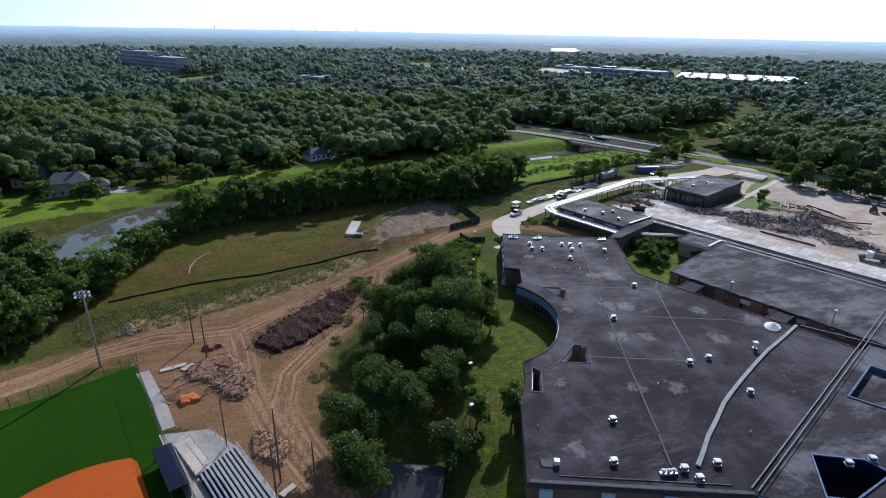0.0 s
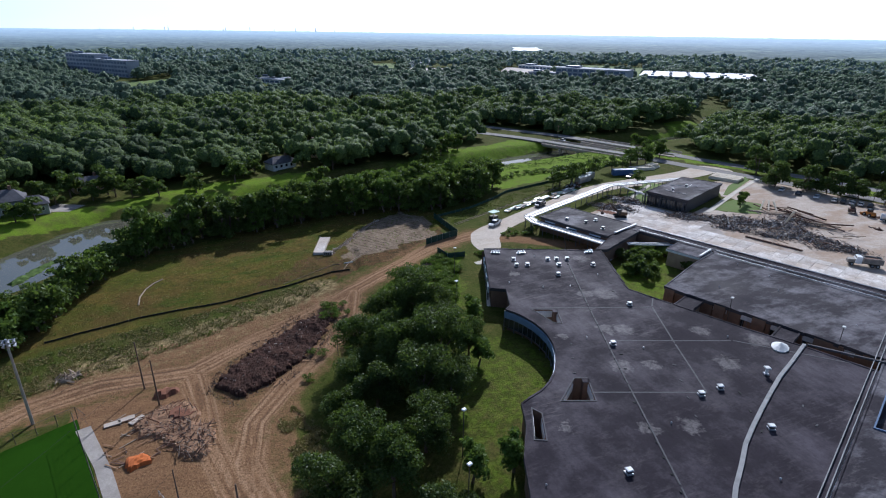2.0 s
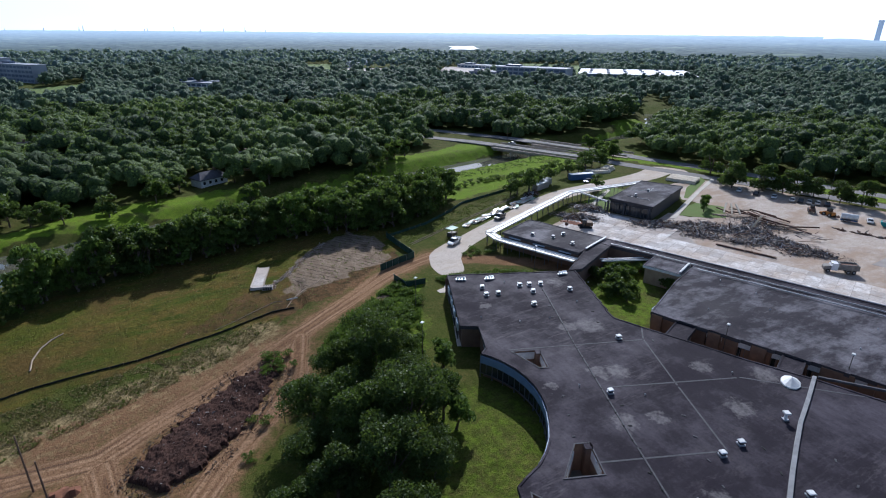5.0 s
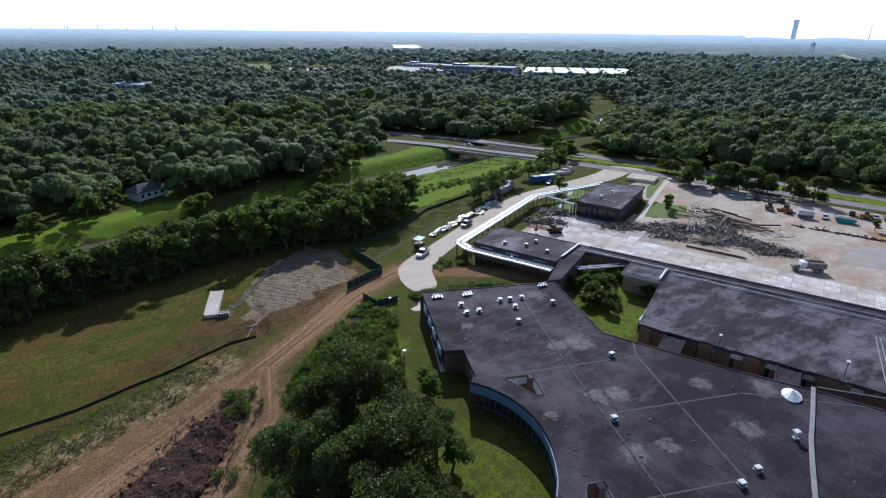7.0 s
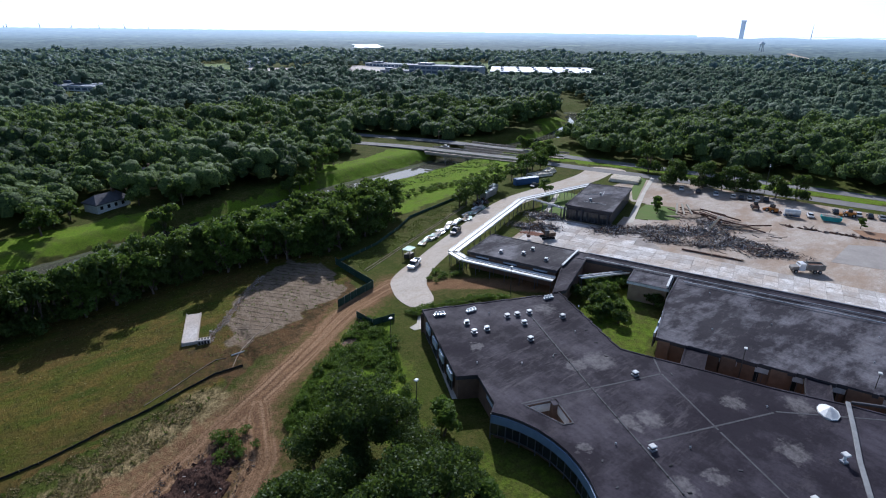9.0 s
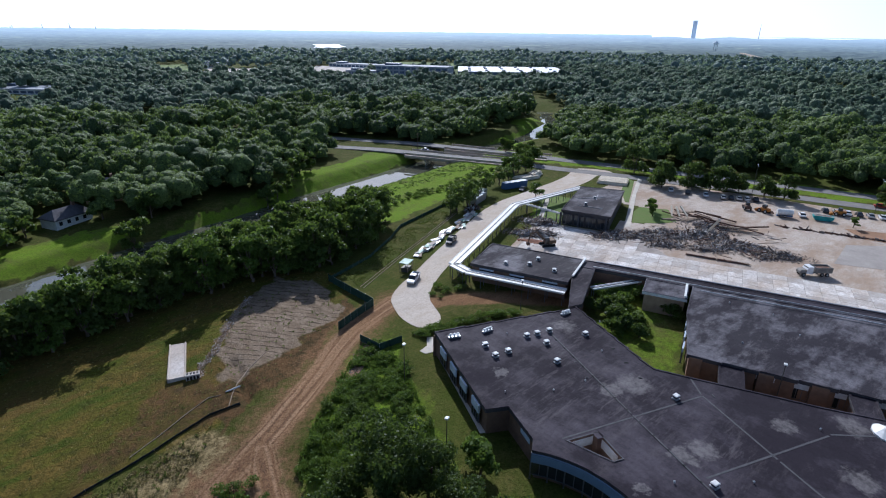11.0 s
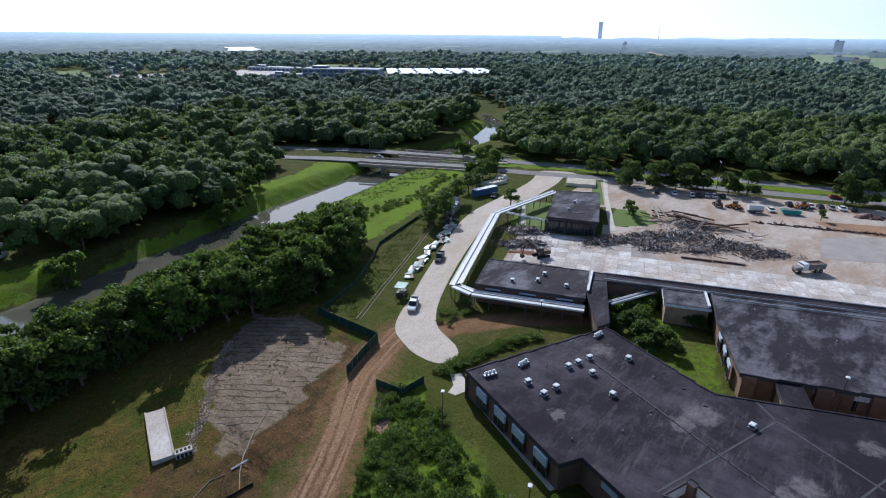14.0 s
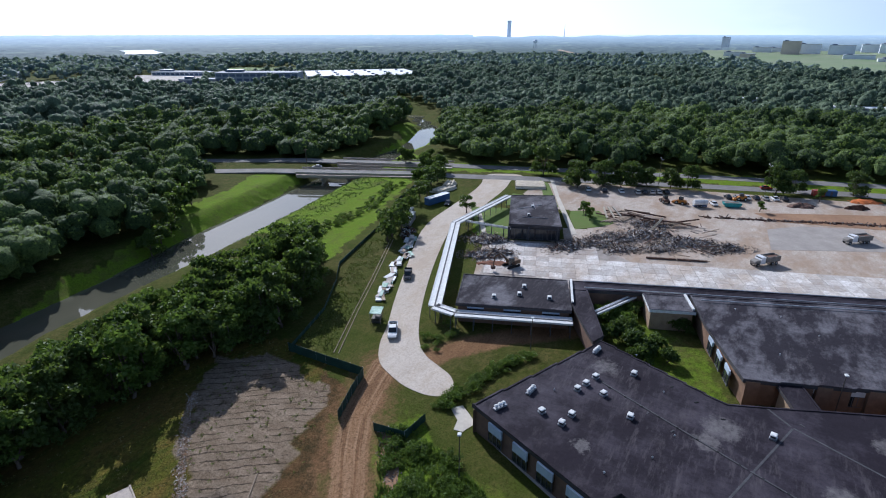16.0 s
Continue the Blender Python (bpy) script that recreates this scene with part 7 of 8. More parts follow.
drape("water_lake", [(752, 1300), (768, 1318), (772, 1290), (795, 1310), (800, 1278), (828, 1290), (850, 1330), (872, 1338), (905, 1410), (985, 1545), (940, 1530), (905, 1565), (850, 1450)], 12.6, MAT["far_water"], "bright far lake catching the sky", "water", 60, 12.0)
shore, rows_, cols_ = [], 8, 17
for j in range(rows_):
    for i in range(cols_):
        a, u = radians(63 + 17.4 * i / (cols_ - 1)), j / (rows_ - 1)
        near_, far_ = 4060 + 190 * math.sin(i * 1.3) + 18 * i, 4640 - 14 * i
        r = near_ + (far_ - near_) * u
        x, y = r * math.sin(a), 40 + r * math.cos(a)
        shore.append((x, y, 9.0 + 26 * float(smooth(math.hypot(x, y - 40), 3000, 4800))))
tagged(raw("water_bay", shore, [(j * cols_ + i, j * cols_ + i + 1, (j + 1) * cols_ + i + 1, (j + 1) * cols_ + i) for j in range(rows_ - 1) for i in range(cols_ - 1)], MAT["far_water"]), "pale bay on the horizon", "water", kind="structure")


# ---- trees ----
def leaf_cloud(rng, centres, radii, count, size, flat=0.75, shell=0.45):
    """Small leaf sprays spread over the outer part of several lobes, as arrays of quads."""
    pick = rng.choice(len(centres), count, p=radii ** 2 / (radii ** 2).sum())
    d = rng.normal(size=(count, 3))
    d /= np.linalg.norm(d, axis=1)[:, None]
    d[:, 2] = np.where(d[:, 2] < -0.35, -d[:, 2] * 0.6, d[:, 2])
    r = radii[pick] * (1.12 - (shell + 0.15) * rng.random(count) ** 1.3)
    p = centres[pick] + d * r[:, None] * np.array([1, 1, flat])
    n = d * 0.75 + rng.normal(size=(count, 3)) * 0.75
    n /= np.linalg.norm(n, axis=1)[:, None]
    a = np.cross(n, rng.normal(size=(count, 3)))
    a /= np.linalg.norm(a, axis=1)[:, None]
    b = np.cross(n, a)
    s = size * (0.6 + 0.8 * rng.random(count))[:, None]
    a, b = a * s, b * s * 0.7
    bend = n * s * 0.18
    return np.stack([p - a, p - b - bend, p + a, p + b - bend], 1)


def lobes(rng, height, radius, base, n):
    """Lobes of an uneven crown."""
    c = rng.normal(size=(n, 3)) * np.array([0.42, 0.42, 0.3]) * np.array([radius, radius, height - base])
    lim = np.linalg.norm(c[:, :2], axis=1) / (radius * 0.72)
    c[:, :2] /= np.maximum(lim, 1)[:, None]
    c[:, 2] = base + (height - base) * 0.5 + np.clip(c[:, 2], -(height - base) * 0.34, (height - base) * 0.34)
    c[:, 2] -= (height - base) * 0.22 * (np.linalg.norm(c[:, :2], axis=1) / radius) ** 2
    return c, radius * (0.2 + 0.24 * rng.random(n)) * (18 / max(n, 12)) ** 0.25


def quads_mesh(name, q, tone=None):
    n = len(q)
    me = bpy.data.meshes.new(name)
    me.vertices.add(4 * n)
    me.vertices.foreach_set("co", q.reshape(-1))
    me.loops.add(4 * n)
    me.loops.foreach_set("vertex_index", np.arange(4 * n))
    me.polygons.add(n)
    me.polygons.foreach_set("loop_start", np.arange(0, 4 * n, 4))
    if tone is not None:
        me.attributes.new("tone", "FLOAT", "FACE").data.foreach_set("value", tone.astype(np.float32))
    me.update()
    return me


def tree(name, seed, height, radius, leaves, size, leaf_mat, label, category="tree", group="", base=None, nlobes=16):
    rng = np.random.default_rng(seed)
    base = height * 0.28 if base is None else base
    c, r = lobes(rng, height, radius, base, nlobes)
    ob = thing(name, label, category, group)
    t = 0.02 * height + 0.06
    bm = rods(((0, 0, -0.6), (rng.normal() * 0.2, rng.normal() * 0.2, base * 0.9), t * 1.25, t * 0.85), ((0, 0, base * 0.85), (c[0, 0] * 0.2, c[0, 1] * 0.2, height * 0.6), t * 0.85, t * 0.4), sides=7)
    trunk = part("trunk", bm, MAT["bark"], ob)
    for k in range(min(6, nlobes)):
        part("limb", rods(((0, 0, base * (0.75 + 0.1 * k)), tuple(c[k] * np.array([0.85, 0.85, 0.95])), t * 0.5, t * 0.15), sides=5), MAT["bark"], trunk)
    q = leaf_cloud(rng, c, r, leaves, size)
    link("crown", quads_mesh("crown", q), leaf_mat, ob)
    return ob


def put_trees(kinds, places, rng, lo=0.8, hi=1.2, sink=0.0):
    """The first of each kind goes to a place, and copies to the rest."""
    used = set()
    for x, y in places:
        i = int(rng.integers(len(kinds)))
        s = lo + (hi - lo) * float(rng.random())
        m = Matrix.Translation((x, y, float(lie(x, y)) - sink)) @ Matrix.Rotation(float(rng.random()) * 6.28, 4, "Z")
        src = kinds[i]
        if i in used:
            ob = copy_thing(src, m)
        else:
            used.add(i)
            ob = src
            ob.matrix_world = m
        ob.scale = (s, s, s * (0.9 + 0.25 * float(rng.random())))
    for i, k in enumerate(kinds):
        if i not in used:
            k.matrix_world = Matrix.Translation((*places[0], float(lie(*places[0])) - sink))


rng = np.random.default_rng(5)
# grove between the earth track and the school
GROVE = [(24.6, 89), (36, 86), (30, 93), (38, 79), (18, 74), (25, 71), (31, 78), (24, 80), (17, 83), (13, 64), (7, 57), (5, 46), (22, 61), (19, 47), (31, 69), (33, 95), (26, 98), (20, 92), (12, 73), (28, 84), (36, 92), (15, 56)]
grove_kinds = [tree("oak_tree", 10 + k, 9.5 + k * 0.6, 4.6 + 0.3 * k, 9000, 0.18, MAT["leaf_oak"], "broad dark green shade tree in the grove beside the track", "tree", "trees of the grove", nlobes=26) for k in range(4)]
put_trees(grove_kinds, GROVE, rng, 0.78, 1.12)
small_kinds = [tree("young_tree", 30 + k, 6.2, 2.6, 1500, 0.27, MAT["leaf_light"], "slender light green young tree on the lawn", "tree", "young trees on the lawns", nlobes=10) for k in range(2)]
put_trees(small_kinds, [(31.5, 50.5), (38.5, 76), (44.5, 91), (31, 72), (25.5, 52), (46, 93)], rng, 0.8, 1.15)
put_trees([tree("lawn_tree", 45 + k, 9.0, 4.4, 1600, 0.42, MAT["leaf"], "round shade tree on the bayou lawn", "tree", "trees on the bayou lawn", base=2.0, nlobes=14) for k in range(2)],
          [(-76, 208), (-63, 206), (-90, 196), (-96, 186), (-60, 230), (-52, 233), (-40, 234), (-84, 190), (-70, 230), (-55, 224), (-22, 224), (6, 236), (38, 226), (-58, 207), (-44, 227), (-37, 229), (-31, 226), (-9, 226), (48, 240), (-74, 205), (-88, 204), (-82, 224), (-26, 231), (10, 243), (50, 248), (15, 247), (36, 249), (88, 239), (94, 243), (100, 246), (106, 252), (112, 257), (120, 262)], rng, 0.75, 1.25)
# wood along the bayou
belt_s = [(-80, 74), (-57, 100), (-50, 110), (-43, 124), (-35.5, 138), (-27, 156), (-18, 162), (-8, 167), (5, 169.5), (18, 172), (38, 173), (58, 170.5), (66, 166.5), (74, 169), (85, 173), (96, 180), (104, 187)]
belt_n = [(104, 193), (98, 194), (82, 190), (70, 190), (60, 187), (44, 185), (28, 183), (10, 181), (-8, 178), (-20, 172), (-30, 163), (-36, 150), (-41, 140), (-46, 132), (-52, 136), (-58, 143), (-68, 147), (-80, 142), (-104, 100)]
BELT = belt_s + belt_n
belt_kinds = [tree("bayou_tree", 50 + k, 11.6 + 0.6 * k, 3.9 + 0.35 * k, 2000, 0.36, MAT["leaf"] if k % 2 else MAT["leaf_light"], "tall narrow-crowned tree in the wood along the bayou", "tree", "trees along the bayou", base=1.0, nlobes=30) for k in range(4)]
spots = []
for x in np.arange(-98, 112, 3.5):
    for y in np.arange(78, 216, 3.5):
        px, py = x + float(rng.uniform(-1.7, 1.7)), y + float(rng.uniform(-1.7, 1.7))
        if inside(np.array(px), np.array(py), BELT) and rng.random() > (0.22 if px < -24 else 0.06):
            spots.append((px, py))
put_trees(belt_kinds, [p for p in spots if -24 < p[0] <= 58 or p[0] < -52], rng, 0.8, 1.12)
put_trees([tree("bayou_tree", 64 + k, 10.6 + 0.6 * k, 3.9 + 0.3 * k, 2000, 0.34, MAT["leaf" if k else "leaf_light"], "round-crowned tree at the wood's eastern end by the drive", "tree", "trees along the bayou", base=0.8, nlobes=24) for k in range(3)], [p for p in spots if p[0] > 58], rng, 0.85, 1.25)
put_trees([tree("bank_tree", 60 + k, 6.0 + 0.7 * k, 3.2 + 0.4 * k, 1100, 0.31, MAT["leaf" if k else "leaf_light"], "low bushy tree on the bayou bank", "tree", "low trees on the bank", base=0.8, nlobes=20) for k in range(3)], [p for p in spots if -52 <= p[0] <= -24], rng, 0.8, 1.3)
# trees of the car park, the drive and beside the bridge
lot_kinds = [tree("car_park_tree", 70 + k, 8.6, 4.9, 3000, 0.32, MAT["leaf_oak"], "round dark tree on the grass verge of the car park", "tree", "car park trees", base=1.0, nlobes=20) for k in range(2)]
put_trees(lot_kinds, [(212, 146), (219, 137), (222, 131), (226, 128), (228.5, 113), (231, 107), (245, 70), (240, 76), (252, 50), (258, 30), (225, 165), (222, 140), (216, 149), (227, 122)], rng, 0.95, 1.35)
put_trees([tree("drive_tree", 80, 6.5, 3.2, 800, 0.3, MAT["leaf"], "thin-leaved tree beside the service drive", "tree", "trees by the drive", base=1.9, nlobes=9)], [(160.5, 170), (134, 179.5), (128, 179), (137, 183), (124, 178), (151, 187), (172, 193), (180, 197), (143, 186), (187, 200), (165, 192), (131, 183)], rng, 1.0, 1.4)
put_trees([tree("verge_tree", 85, 7.5, 4.6, 1900, 0.4, MAT["leaf"], "dense round tree by the bridge end", "tree", "trees by the bridge", base=1.6, nlobes=14)], [(205, 214), (209, 208), (222, 222), (213, 229), (186, 205), (192, 200)], rng, 0.75, 1.05)
put_trees([tree("small_tree", 88, 4.2, 2.0, 800, 0.26, MAT["leaf_light"], "small clipped tree on a grass plot", "tree", "small plot trees", base=1.2, nlobes=8)], [(177, 133), (173, 130.5), (180, 134.5), (212, 81), (236, 62)], rng, 0.8, 1.1)


# shrubs
def shrub(name, seed, radius, height, leaves, size, mat, label, group):
    rg = np.random.default_rng(seed)
    n = 9
    c = rg.normal(size=(n, 3)) * np.array([0.4 * radius, 0.4 * radius, 0.1])
    c[:, 2] = height * (0.3 + 0.35 * rg.random(n))
    ob = thing(name, label, "shrub", group)
    part("stem", rods(*[((0, 0, -0.3), tuple(c[k]), 0.09, 0.03) for k in range(4)], sides=5), MAT["bark"], ob)
    link("foliage", quads_mesh("foliage", leaf_cloud(rg, c, np.full(n, radius * 0.5), leaves, size)), mat, ob)
    return ob


court_kinds = [shrub("court_bush", 90 + k, 2.6, 4.2, 1500, 0.26, MAT["leaf_oak"] if k else MAT["leaf"], "tall rounded bush in the planted school court", "court bushes") for k in range(2)]
put_trees(court_kinds, [(101, 105), (98.5, 101.5), (97.5, 98), (96.5, 94.5), (94.5, 99.5), (103.5, 103), (100, 97), (110.2, 94.2), (113.6, 93.2), (99.5, 108)], rng, 0.8, 1.2)
put_trees([shrub("court_bush", 95, 2.2, 3.2, 1200, 0.24, MAT["leaf_light"], "bright green bush beside the corridor", "court bushes")], [W(8, 31), W(8, 34.5), W(5.5, 33), W(5, 37), W(9, 38)], rng, 0.9, 1.15)
weed_kinds = [shrub("weed_bush", 100 + k, 1.6, 1.8, 420, 0.17, MAT["leaf"] if k == 1 else MAT["leaf_light"], "low leafy weed bush on the slope by the track", "weed bushes") for k in range(3)]
weeds = []
WEED = [(52, 131), (57, 128), (54, 118), (49, 108), (44, 98), (38, 96), (30, 102), (26, 109), (30, 114), (40, 121), (46, 128)]
while len(weeds) < 140:
    px, py = float(rng.uniform(24, 60)), float(rng.uniform(94, 134))
    if inside(np.array(px), np.array(py), WEED) and to_line(np.array(px), np.array(py), MAIN_TRACK)[0] > 5:
        weeds.append((px, py))
for k in range(44):
    t = k / 43
    weeds.append((64 + 22 * t + float(rng.uniform(-1, 1)), 125.6 - 4.5 * t - 3.0 * t * t + float(rng.uniform(-1.2, 1.2))))
for k in range(10):
    weeds.append((float(rng.uniform(78, 90)), float(rng.uniform(133, 140))))
for k in range(60):
    t = k / 59
    weeds.append((112 + 70 * t + float(rng.uniform(-1.2, 1.2)), 197 + 13 * t + 2.0 * math.sin(t * 9) + (3.2 if k % 3 == 0 else 0.0) + float(rng.uniform(-0.8, 0.8))))
for k in range(22):
    weeds.append((float(rng.uniform(8, 26)), float(rng.uniform(60, 100))))
for k in range(9):
    weeds.append((float(rng.uniform(16, 23)), float(rng.uniform(109, 115))))
put_trees(weed_kinds, weeds, rng, 0.4, 0.85)

# ---- tussocks of grass and dry weed ----
def tussocks(name, poly, count, height, spread, mat, label, seed, keep=None):
    """Upright blades in loose tufts over an area, joined."""
    rg_ = np.random.default_rng(seed)
    px_, py_ = np.array(poly)[:, 0], np.array(poly)[:, 1]
    x, y = rg_.uniform(px_.min(), px_.max(), count * 4), rg_.uniform(py_.min(), py_.max(), count * 4)
    ok = inside(x, y, poly) & (waves(x, y, 2.2, seed) + 0.5 * waves(x, y, 0.9, seed + 1) > -0.15) & (to_line(x, y, MAIN_TRACK)[0] > 4.2) & (to_line(x, y, BRANCH)[0] > 4.0)
    if keep is not None:
        ok &= keep(x, y)
    x, y = x[ok][:count], y[ok][:count]
    n, k = len(x), 7
    a = rg_.random((n, k)) * 6.283
    d = np.stack([np.cos(a), np.sin(a)], -1)
    base = np.stack([x, y], -1)[:, None] + d * spread * 0.4 * rg_.random((n, k, 1))
    hh = height * (0.5 + 0.9 * rg_.random((n, k)))
    tip = base + d * spread * (0.4 + 0.8 * rg_.random((n, k, 1)))
    wv = np.stack([-d[..., 1], d[..., 0]], -1) * spread * 0.22
    z = lie(x, y)[:, None] * np.ones((n, k)) - 0.03
    q = np.empty((n, k, 4, 3))
    for i_, (pt, zz) in enumerate(((base - wv, z), (base + wv, z), (tip + wv * 0.5, z + hh), (tip - wv * 0.5, z + hh))):
        q[:, :, i_, :2], q[:, :, i_, 2] = pt, zz
    tagged(link(name, quads_mesh(name, q.reshape(-1, 4, 3)), mat), label, "grass", kind="stuff")


MAT["tussock"] = leafy("green_tussock", (0.09, 0.12, 0.02), (0.12, 0.13, 0.03), (0.16, 0.17, 0.045), 0.45)
MAT["straw_tuft"] = leafy("dry_straw_tuft", (0.3, 0.22, 0.09), (0.22, 0.16, 0.06), (0.38, 0.29, 0.14), 0.4)
tussocks("basin_grass", BASIN, 900, 0.16, 0.2, MAT["tussock"], "rank green tussocks in the basin", 301, lambda x, y: ~inside(x, y, MUD))
tussocks("basin_straw", BASIN, 900, 0.14, 0.2, MAT["straw_tuft"], "dry straw-coloured weeds in the basin", 302, lambda x, y: ~inside(x, y, MUD))
SLOPE = [(-44, 104), (-30, 107), (-14, 112), (2, 117), (14, 121), (20, 125), (22, 128.5), (10, 128), (-8, 124), (-26, 121), (-46, 116)]
tussocks("slope_straw", SLOPE, 4200, 0.16, 0.24, MAT["straw_tuft"], "pale straw and dead weed on the bank above the track", 303)
tussocks("slope_grass", SLOPE, 450, 0.3, 0.3, MAT["tussock"], "green tussocks on the bank above the track", 304)
tussocks("grove_straw", [(1, 84), (5, 84), (9, 74), (6, 60), (2, 58), (3, 70)], 900, 0.25, 0.32, MAT["straw_tuft"], "dry straw beside the branch track", 310)
tussocks("mud_weed", MUD, 160, 0.2, 0.3, MAT["tussock"], "sparse weeds on bare silt", 305)
tussocks("slope_weed", WEED, 1800, 0.5, 0.4, MAT["leaf_light"], "rank weeds on the slope by the track", 306)
tussocks("verge_grass", [(68, 152), (84, 159), (126, 178), (140, 186), (112, 181), (95, 172), (68, 162)], 1500, 0.24, 0.28, MAT["tussock"], "rough grass between fence and drive", 307)
tussocks("bank_grass", LAWNS[3], 1200, 0.3, 0.4, MAT["leaf_light"], "tall rank grass on the bayou bank", 308)

# ---- woodland beyond ----
N_EDGE = [(-330, 130), (-150, 178), (-92, 206), (-60, 226), (-30, 240), (0, 247), (36, 243), (60, 238), (74, 239), (95, 249), (108, 262), (114, 268), (130, 271), (150, 279), (168, 288), (150, 330), (120, 380)]
E_EDGE = [(322, -200), (295, -60), (279, 20), (259, 100), (248, 150), (238, 190), (234, 222), (262, 240), (330, 268), (400, 330)]
CLEAR = [((-66, 222), 13), ((-80, 214), 9), ((-47, 243), 9), ((27, 252), 9), ((25, 243), 8), ((42, 272), 9), ((38, 261), 8), ((-46, 340), 12), ((-10, 236), 6), ((430, 560), 24), ((408, 620), 20), ((525, 810), 40), ((390, 970), 50),
         ((532, 84), 26), ((500, 16), 24), ((520, 50), 12), ((470, 570), 22), ((452, 540), 16)]
STREETS = [NEAR_ROAD, FAR_ROAD, [(120, 350), (60, 410), (-40, 470), (-200, 520)], [(150, 410), (240, 440), (400, 470)], [(-30, 235), (-60, 245), (-120, 300), (-170, 420)], [(330, 285), (380, 330), (450, 400)], [(560, 130), (900, 260), (1300, 420)]]


OPEN = [CAMPUS, [(486, 545), (594, 436), (690, 528), (573, 640)], [(736, 1240), (830, 1230), (1020, 1560), (880, 1600)], [(345, 660), (392, 600), (561, 786), (498, 876)], [(250, 740), (310, 690), (425, 850), (330, 900)],
        [(500, 690), (556, 604), (752, 800), (690, 912)], [(222, 760), (262, 756), (342, 1020), (292, 1022)], [(-70, 590), (-20, 600), (-30, 763), (-84, 718)], [(588, 232), (605, 222), (540, 168), (522, 180)],
        [(50, 560), (78, 552), (108, 680), (58, 700)], [(-95, 700), (-60, 660), (-76, 825), (-160, 896), (-150, 800)], [(1270, 455), (1280, 440), (1680, 620), (1660, 640)]]


def wooded(x, y):
    north = inside(x, y, N_EDGE + [(120, 380), (330, 390), (420, 340), (1200, 900), (3000, 4900), (-2500, 4900), (-2000, 150)])
    east_w = inside(x, y, E_EDGE + [(1200, 900), (4900, 3000), (4900, -1500), (500, -900)])
    mid_w = inside(x, y, [(150, 355), (176, 312), (206, 280), (232, 268), (262, 278), (330, 305), (385, 350), (330, 390), (120, 380)])
    ok = north | east_w | mid_w
    for (cx, cy), r in CLEAR:
        ok &= np.hypot(x - cx, (y - cy)) > r
    for poly in OPEN:
        ok &= ~inside(x, y, poly)
    for line in STREETS:
        ok &= to_line(x, y, line)[0] > 8.5
    ok &= to_line(x, y, RIVER)[0] > 17
    az = np.degrees(np.arctan2(x, y - 40))
    return ok & (az > -32) & (az < 112)


def scatter(r0, r1, gap, rg):
    xs_, ys_ = np.meshgrid(np.arange(-r1, r1, gap), np.arange(-r1, r1 + 100, gap))
    x = xs_.ravel() + rg.uniform(-0.42, 0.42, xs_.size) * gap
    y = ys_.ravel() + rg.uniform(-0.42, 0.42, xs_.size) * gap
    d = np.hypot(x - 0, y - 40)
    keep = (d >= r0) & (d < r1)
    x, y = x[keep], y[keep]
    k = wooded(x, y)
    return x[k], y[k]


def size_of(x, y, hmean):
    """Height and crown radius of the trees at these places."""
    u = np.abs(np.sin(x * 12.9898 + y * 78.233) * 43758.5453) % 1.0
    w = np.abs(np.sin(x * 39.346 + y * 11.135) * 24634.6345) % 1.0
    rad = (3.0 + 5.6 * u ** 1.6) * (1 + 0.2 * waves(x, y, 55, 3)) * hmean / 11.0
    return hmean * (0.6 + 0.5 * w) * (0.74 + 0.06 * rad) * (1 + 0.24 * waves(x, y, 40)), rad


def tone_of(x, y):
    """Light or dark foliage, by stand and by tree."""
    w = np.abs(np.sin(x * 27.17 + y * 51.93) * 35791.31) % 1.0
    return np.clip(0.5 + 0.5 * waves(x, y, 45, 7) + 0.9 * (w - 0.5), 0, 1)


def bunches(x, y, rg, hmean, k):
    """Centres and radii of the k rounded leaf masses of every crown: one on top, the rest round it at uneven heights."""
    n = len(x)
    h, rad = size_of(x, y, hmean)
    turn, step = rg.random((n, 1)) * 6.283, np.arange(k)[None]
    ang = turn + step * 2.4 + rg.normal(size=(n, k)) * 0.35
    out = np.sqrt((step + 0.3) / k) * (0.78 + 0.25 * rg.random((n, k)))
    c = np.empty((n, k, 3))
    c[..., 0], c[..., 1] = x[:, None] + np.cos(ang) * out * rad[:, None], y[:, None] + np.sin(ang) * out * rad[:, None]
    c[..., 2] = lie(x, y)[:, None] + h[:, None] * (0.82 - 0.36 * out ** 2 + 0.09 * rg.normal(size=(n, k)).clip(-1.3, 1.3))
    r = rad[:, None] * (0.34 + 0.2 * rg.random((n, k))) * (1.0 if k > 3 else 1.35)
    return c, r, h


def canopy_of(c, r, rg, per, size):
    """Loose leaf sprays on the skin of the leaf masses, joined."""
    n, k = r.shape
    d = rg.normal(size=(n, k, per, 3))
    d[..., 2] = np.abs(d[..., 2]) * 1.1 - 0.25
    d /= np.linalg.norm(d, axis=3)[..., None]
    p = c[:, :, None] + d * (r[:, :, None] * (0.86 + 0.36 * rg.random((n, k, per))))[..., None] * np.array([1, 1, 0.85])
    nn = d + rg.normal(size=d.shape) * 0.4
    nn /= np.linalg.norm(nn, axis=3)[..., None]
    a = np.cross(nn, rg.normal(size=d.shape))
    a /= np.linalg.norm(a, axis=3)[..., None]
    b = np.cross(nn, a)
    s = (size * (0.6 + 0.8 * rg.random((n, k, per))))[..., None] * np.sqrt(r[:, :, None, None] / 2.2)
    bend = nn * s * 0.25
    return np.stack([p - a * s, p - b * s * 0.75 - bend, p + a * s, p + b * s * 0.75 - bend], 3).reshape(-1, 4, 3)


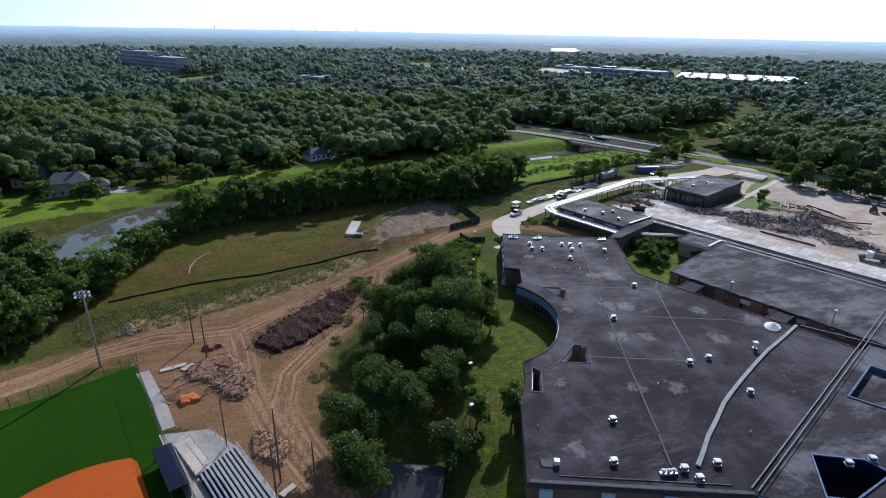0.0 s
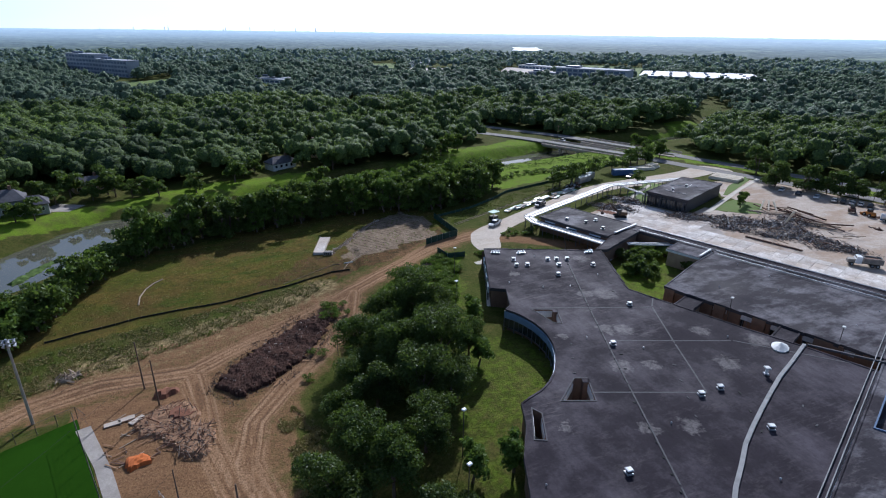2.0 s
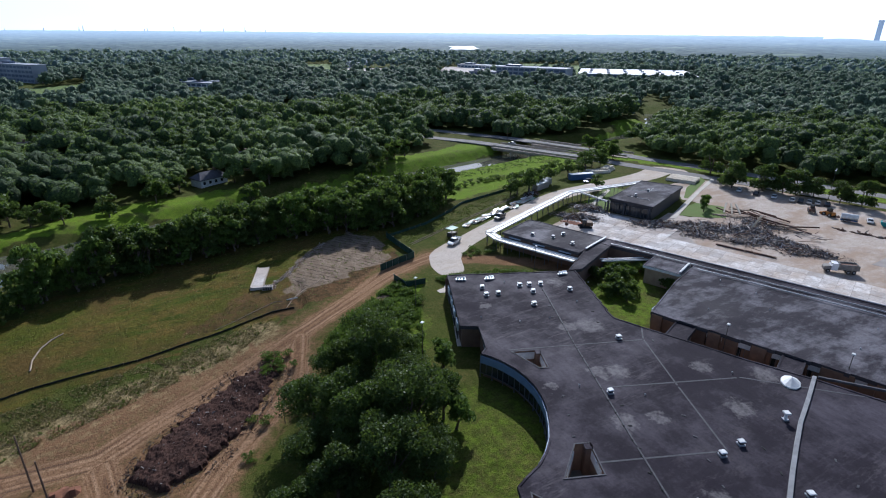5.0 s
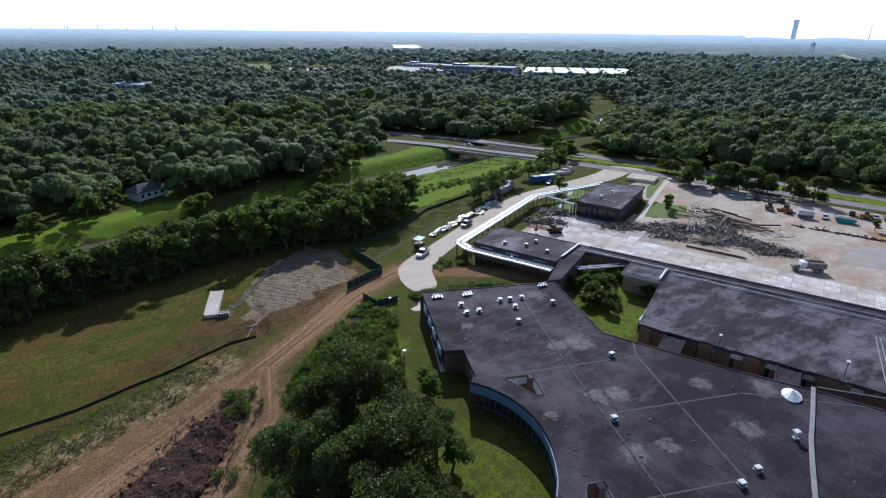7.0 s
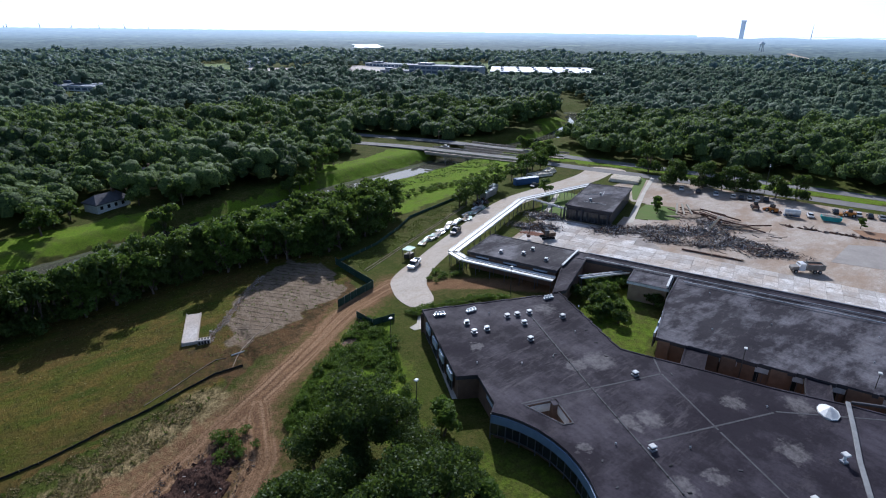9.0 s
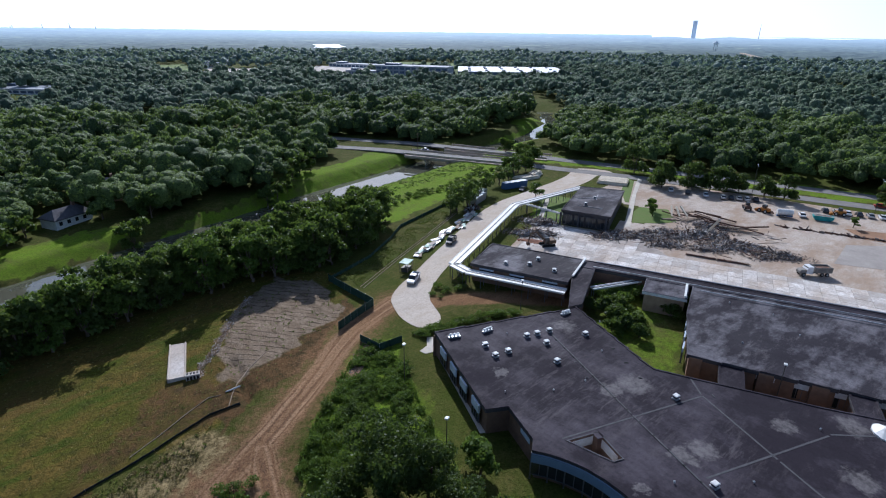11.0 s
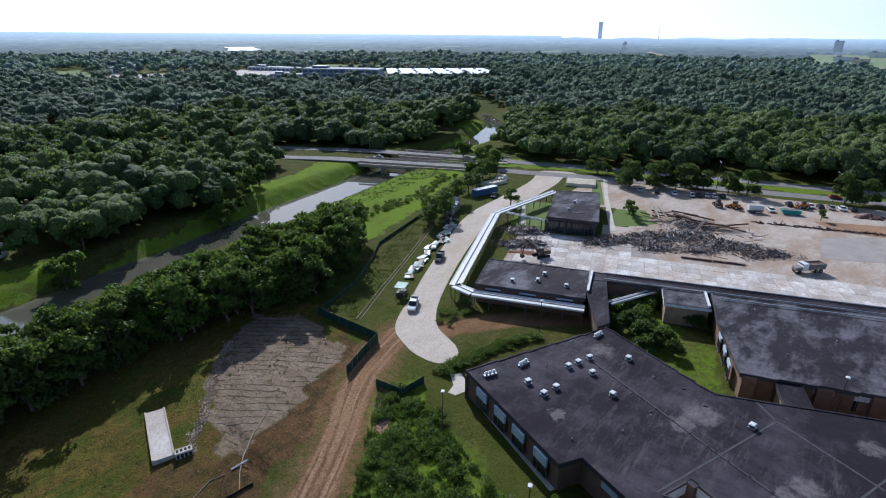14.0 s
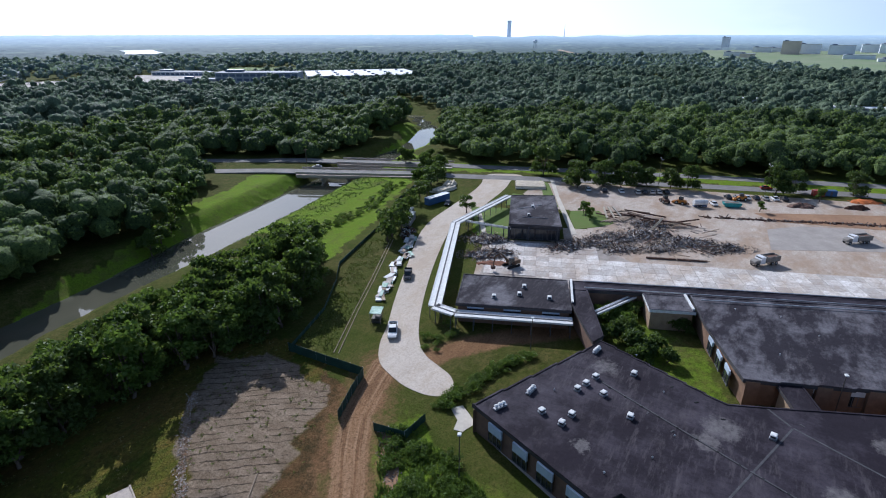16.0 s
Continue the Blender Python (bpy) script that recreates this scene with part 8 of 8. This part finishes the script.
def canopy_cores(c, r, h, rg, detail):
    """Lumpy closed leaf masses, drawn down towards the trunk, joined."""
    bm = bmesh.new()
    bmesh.ops.create_icosphere(bm, subdivisions=detail, radius=1.0)
    bm.verts.ensure_lookup_table()
    sv = np.array([v.co[:] for v in bm.verts])
    sf = np.array([[v.index for v in f.verts] for f in bm.faces if f.calc_center_median().z > -0.4])
    bm.free()
    (n, k), m = r.shape, len(sv)
    lump = 1 + 0.2 * rg.normal(size=(n, k, m)).clip(-1.4, 1.4)
    down = np.where(sv[:, 2] < 0, 1.5, 0.85)
    v = c[:, :, None] + sv[None, None] * (r[:, :, None] * lump)[..., None] * np.stack([np.ones(m), np.ones(m), down], -1)
    return v.reshape(-1, 3), (sf[None] + (np.arange(n * k) * m)[:, None, None]).reshape(-1, 3)


def tri_object(name, v, f, mat, tone):
    me = bpy.data.meshes.new(name)
    me.vertices.add(len(v))
    me.vertices.foreach_set("co", np.ascontiguousarray(v).ravel())
    me.loops.add(f.size)
    me.loops.foreach_set("vertex_index", f.ravel())
    me.polygons.add(len(f))
    me.polygons.foreach_set("loop_start", np.arange(0, f.size, 3))
    me.polygons.foreach_set("use_smooth", np.ones(len(f), bool))
    me.attributes.new("tone", "FLOAT", "FACE").data.foreach_set("value", tone.astype(np.float32))
    me.update()
    return link(name, me, mat)


rg = np.random.default_rng(21)
for name, (r0, r1, gap), lobes_n, per, size, h, detail in (("woodland_edge", (0, 250, 7.6), 8, 60, 0.36, 12.0, 2), ("woodland_near", (250, 420, 8.3), 6, 38, 0.5, 12.0, 1),
                                                            ("woodland_middle", (420, 900, 10.0), 4, 8, 0.95, 12.0, 1), ("woodland_far", (900, 1400, 14.0), 2, 4, 1.9, 12.2, 1)):
    x, y = scatter(r0, r1, gap, rg)
    c, r, tall_ = bunches(x, y, rg, h, lobes_n)
    tone = tone_of(x, y)
    q = canopy_of(c, r, rg, per, size)
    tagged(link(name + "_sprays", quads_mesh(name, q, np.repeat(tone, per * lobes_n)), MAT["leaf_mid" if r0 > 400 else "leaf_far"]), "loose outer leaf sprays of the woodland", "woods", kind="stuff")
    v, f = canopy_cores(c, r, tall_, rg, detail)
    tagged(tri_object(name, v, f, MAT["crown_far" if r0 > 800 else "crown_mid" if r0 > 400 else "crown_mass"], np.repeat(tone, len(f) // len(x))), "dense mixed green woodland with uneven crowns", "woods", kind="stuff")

# far country: rolling tree cover out to the horizon
ra, rb = 1360, 4880
ang = np.radians(np.arange(-34, 114.1, 0.5))
rad = np.geomspace(ra, rb, 110)
AA, RR = np.meshgrid(ang, rad)
fx, fy = RR * np.sin(AA), 40 + RR * np.cos(AA)
bay = (AA > radians(62.5)) & (AA < radians(81)) & (RR > 3850)
fz = 7.5 + 26 * smooth(RR, 3000, 4800) + np.where(bay, 0.0, 2.6 * waves(fx, fy, 23) + 2.0 * waves(fx, fy, 140, 2) + 1.6 * waves(fx, fy, 9, 5))
fz = np.where(inside(fx, fy, CAMPUS), -3.0, fz)
n_r, n_a = AA.shape
ii = np.arange(n_r * n_a).reshape(n_r, n_a)
fq = np.stack([ii[:-1, :-1], ii[1:, :-1], ii[1:, 1:], ii[:-1, 1:]], -1).reshape(-1, 4)
far_mat, fnt, fb = shader("hazy_distance", 0.9, 0.0, 0.1)
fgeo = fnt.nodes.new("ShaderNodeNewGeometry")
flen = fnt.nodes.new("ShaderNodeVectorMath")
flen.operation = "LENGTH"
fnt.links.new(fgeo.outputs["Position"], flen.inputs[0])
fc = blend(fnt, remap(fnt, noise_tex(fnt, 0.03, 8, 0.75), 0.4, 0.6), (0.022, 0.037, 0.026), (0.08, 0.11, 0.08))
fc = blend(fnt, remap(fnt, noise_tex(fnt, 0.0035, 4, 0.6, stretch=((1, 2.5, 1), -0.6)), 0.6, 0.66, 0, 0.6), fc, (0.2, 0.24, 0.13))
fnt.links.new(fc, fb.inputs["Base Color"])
# haze painted as a blue glow that strengthens with distance
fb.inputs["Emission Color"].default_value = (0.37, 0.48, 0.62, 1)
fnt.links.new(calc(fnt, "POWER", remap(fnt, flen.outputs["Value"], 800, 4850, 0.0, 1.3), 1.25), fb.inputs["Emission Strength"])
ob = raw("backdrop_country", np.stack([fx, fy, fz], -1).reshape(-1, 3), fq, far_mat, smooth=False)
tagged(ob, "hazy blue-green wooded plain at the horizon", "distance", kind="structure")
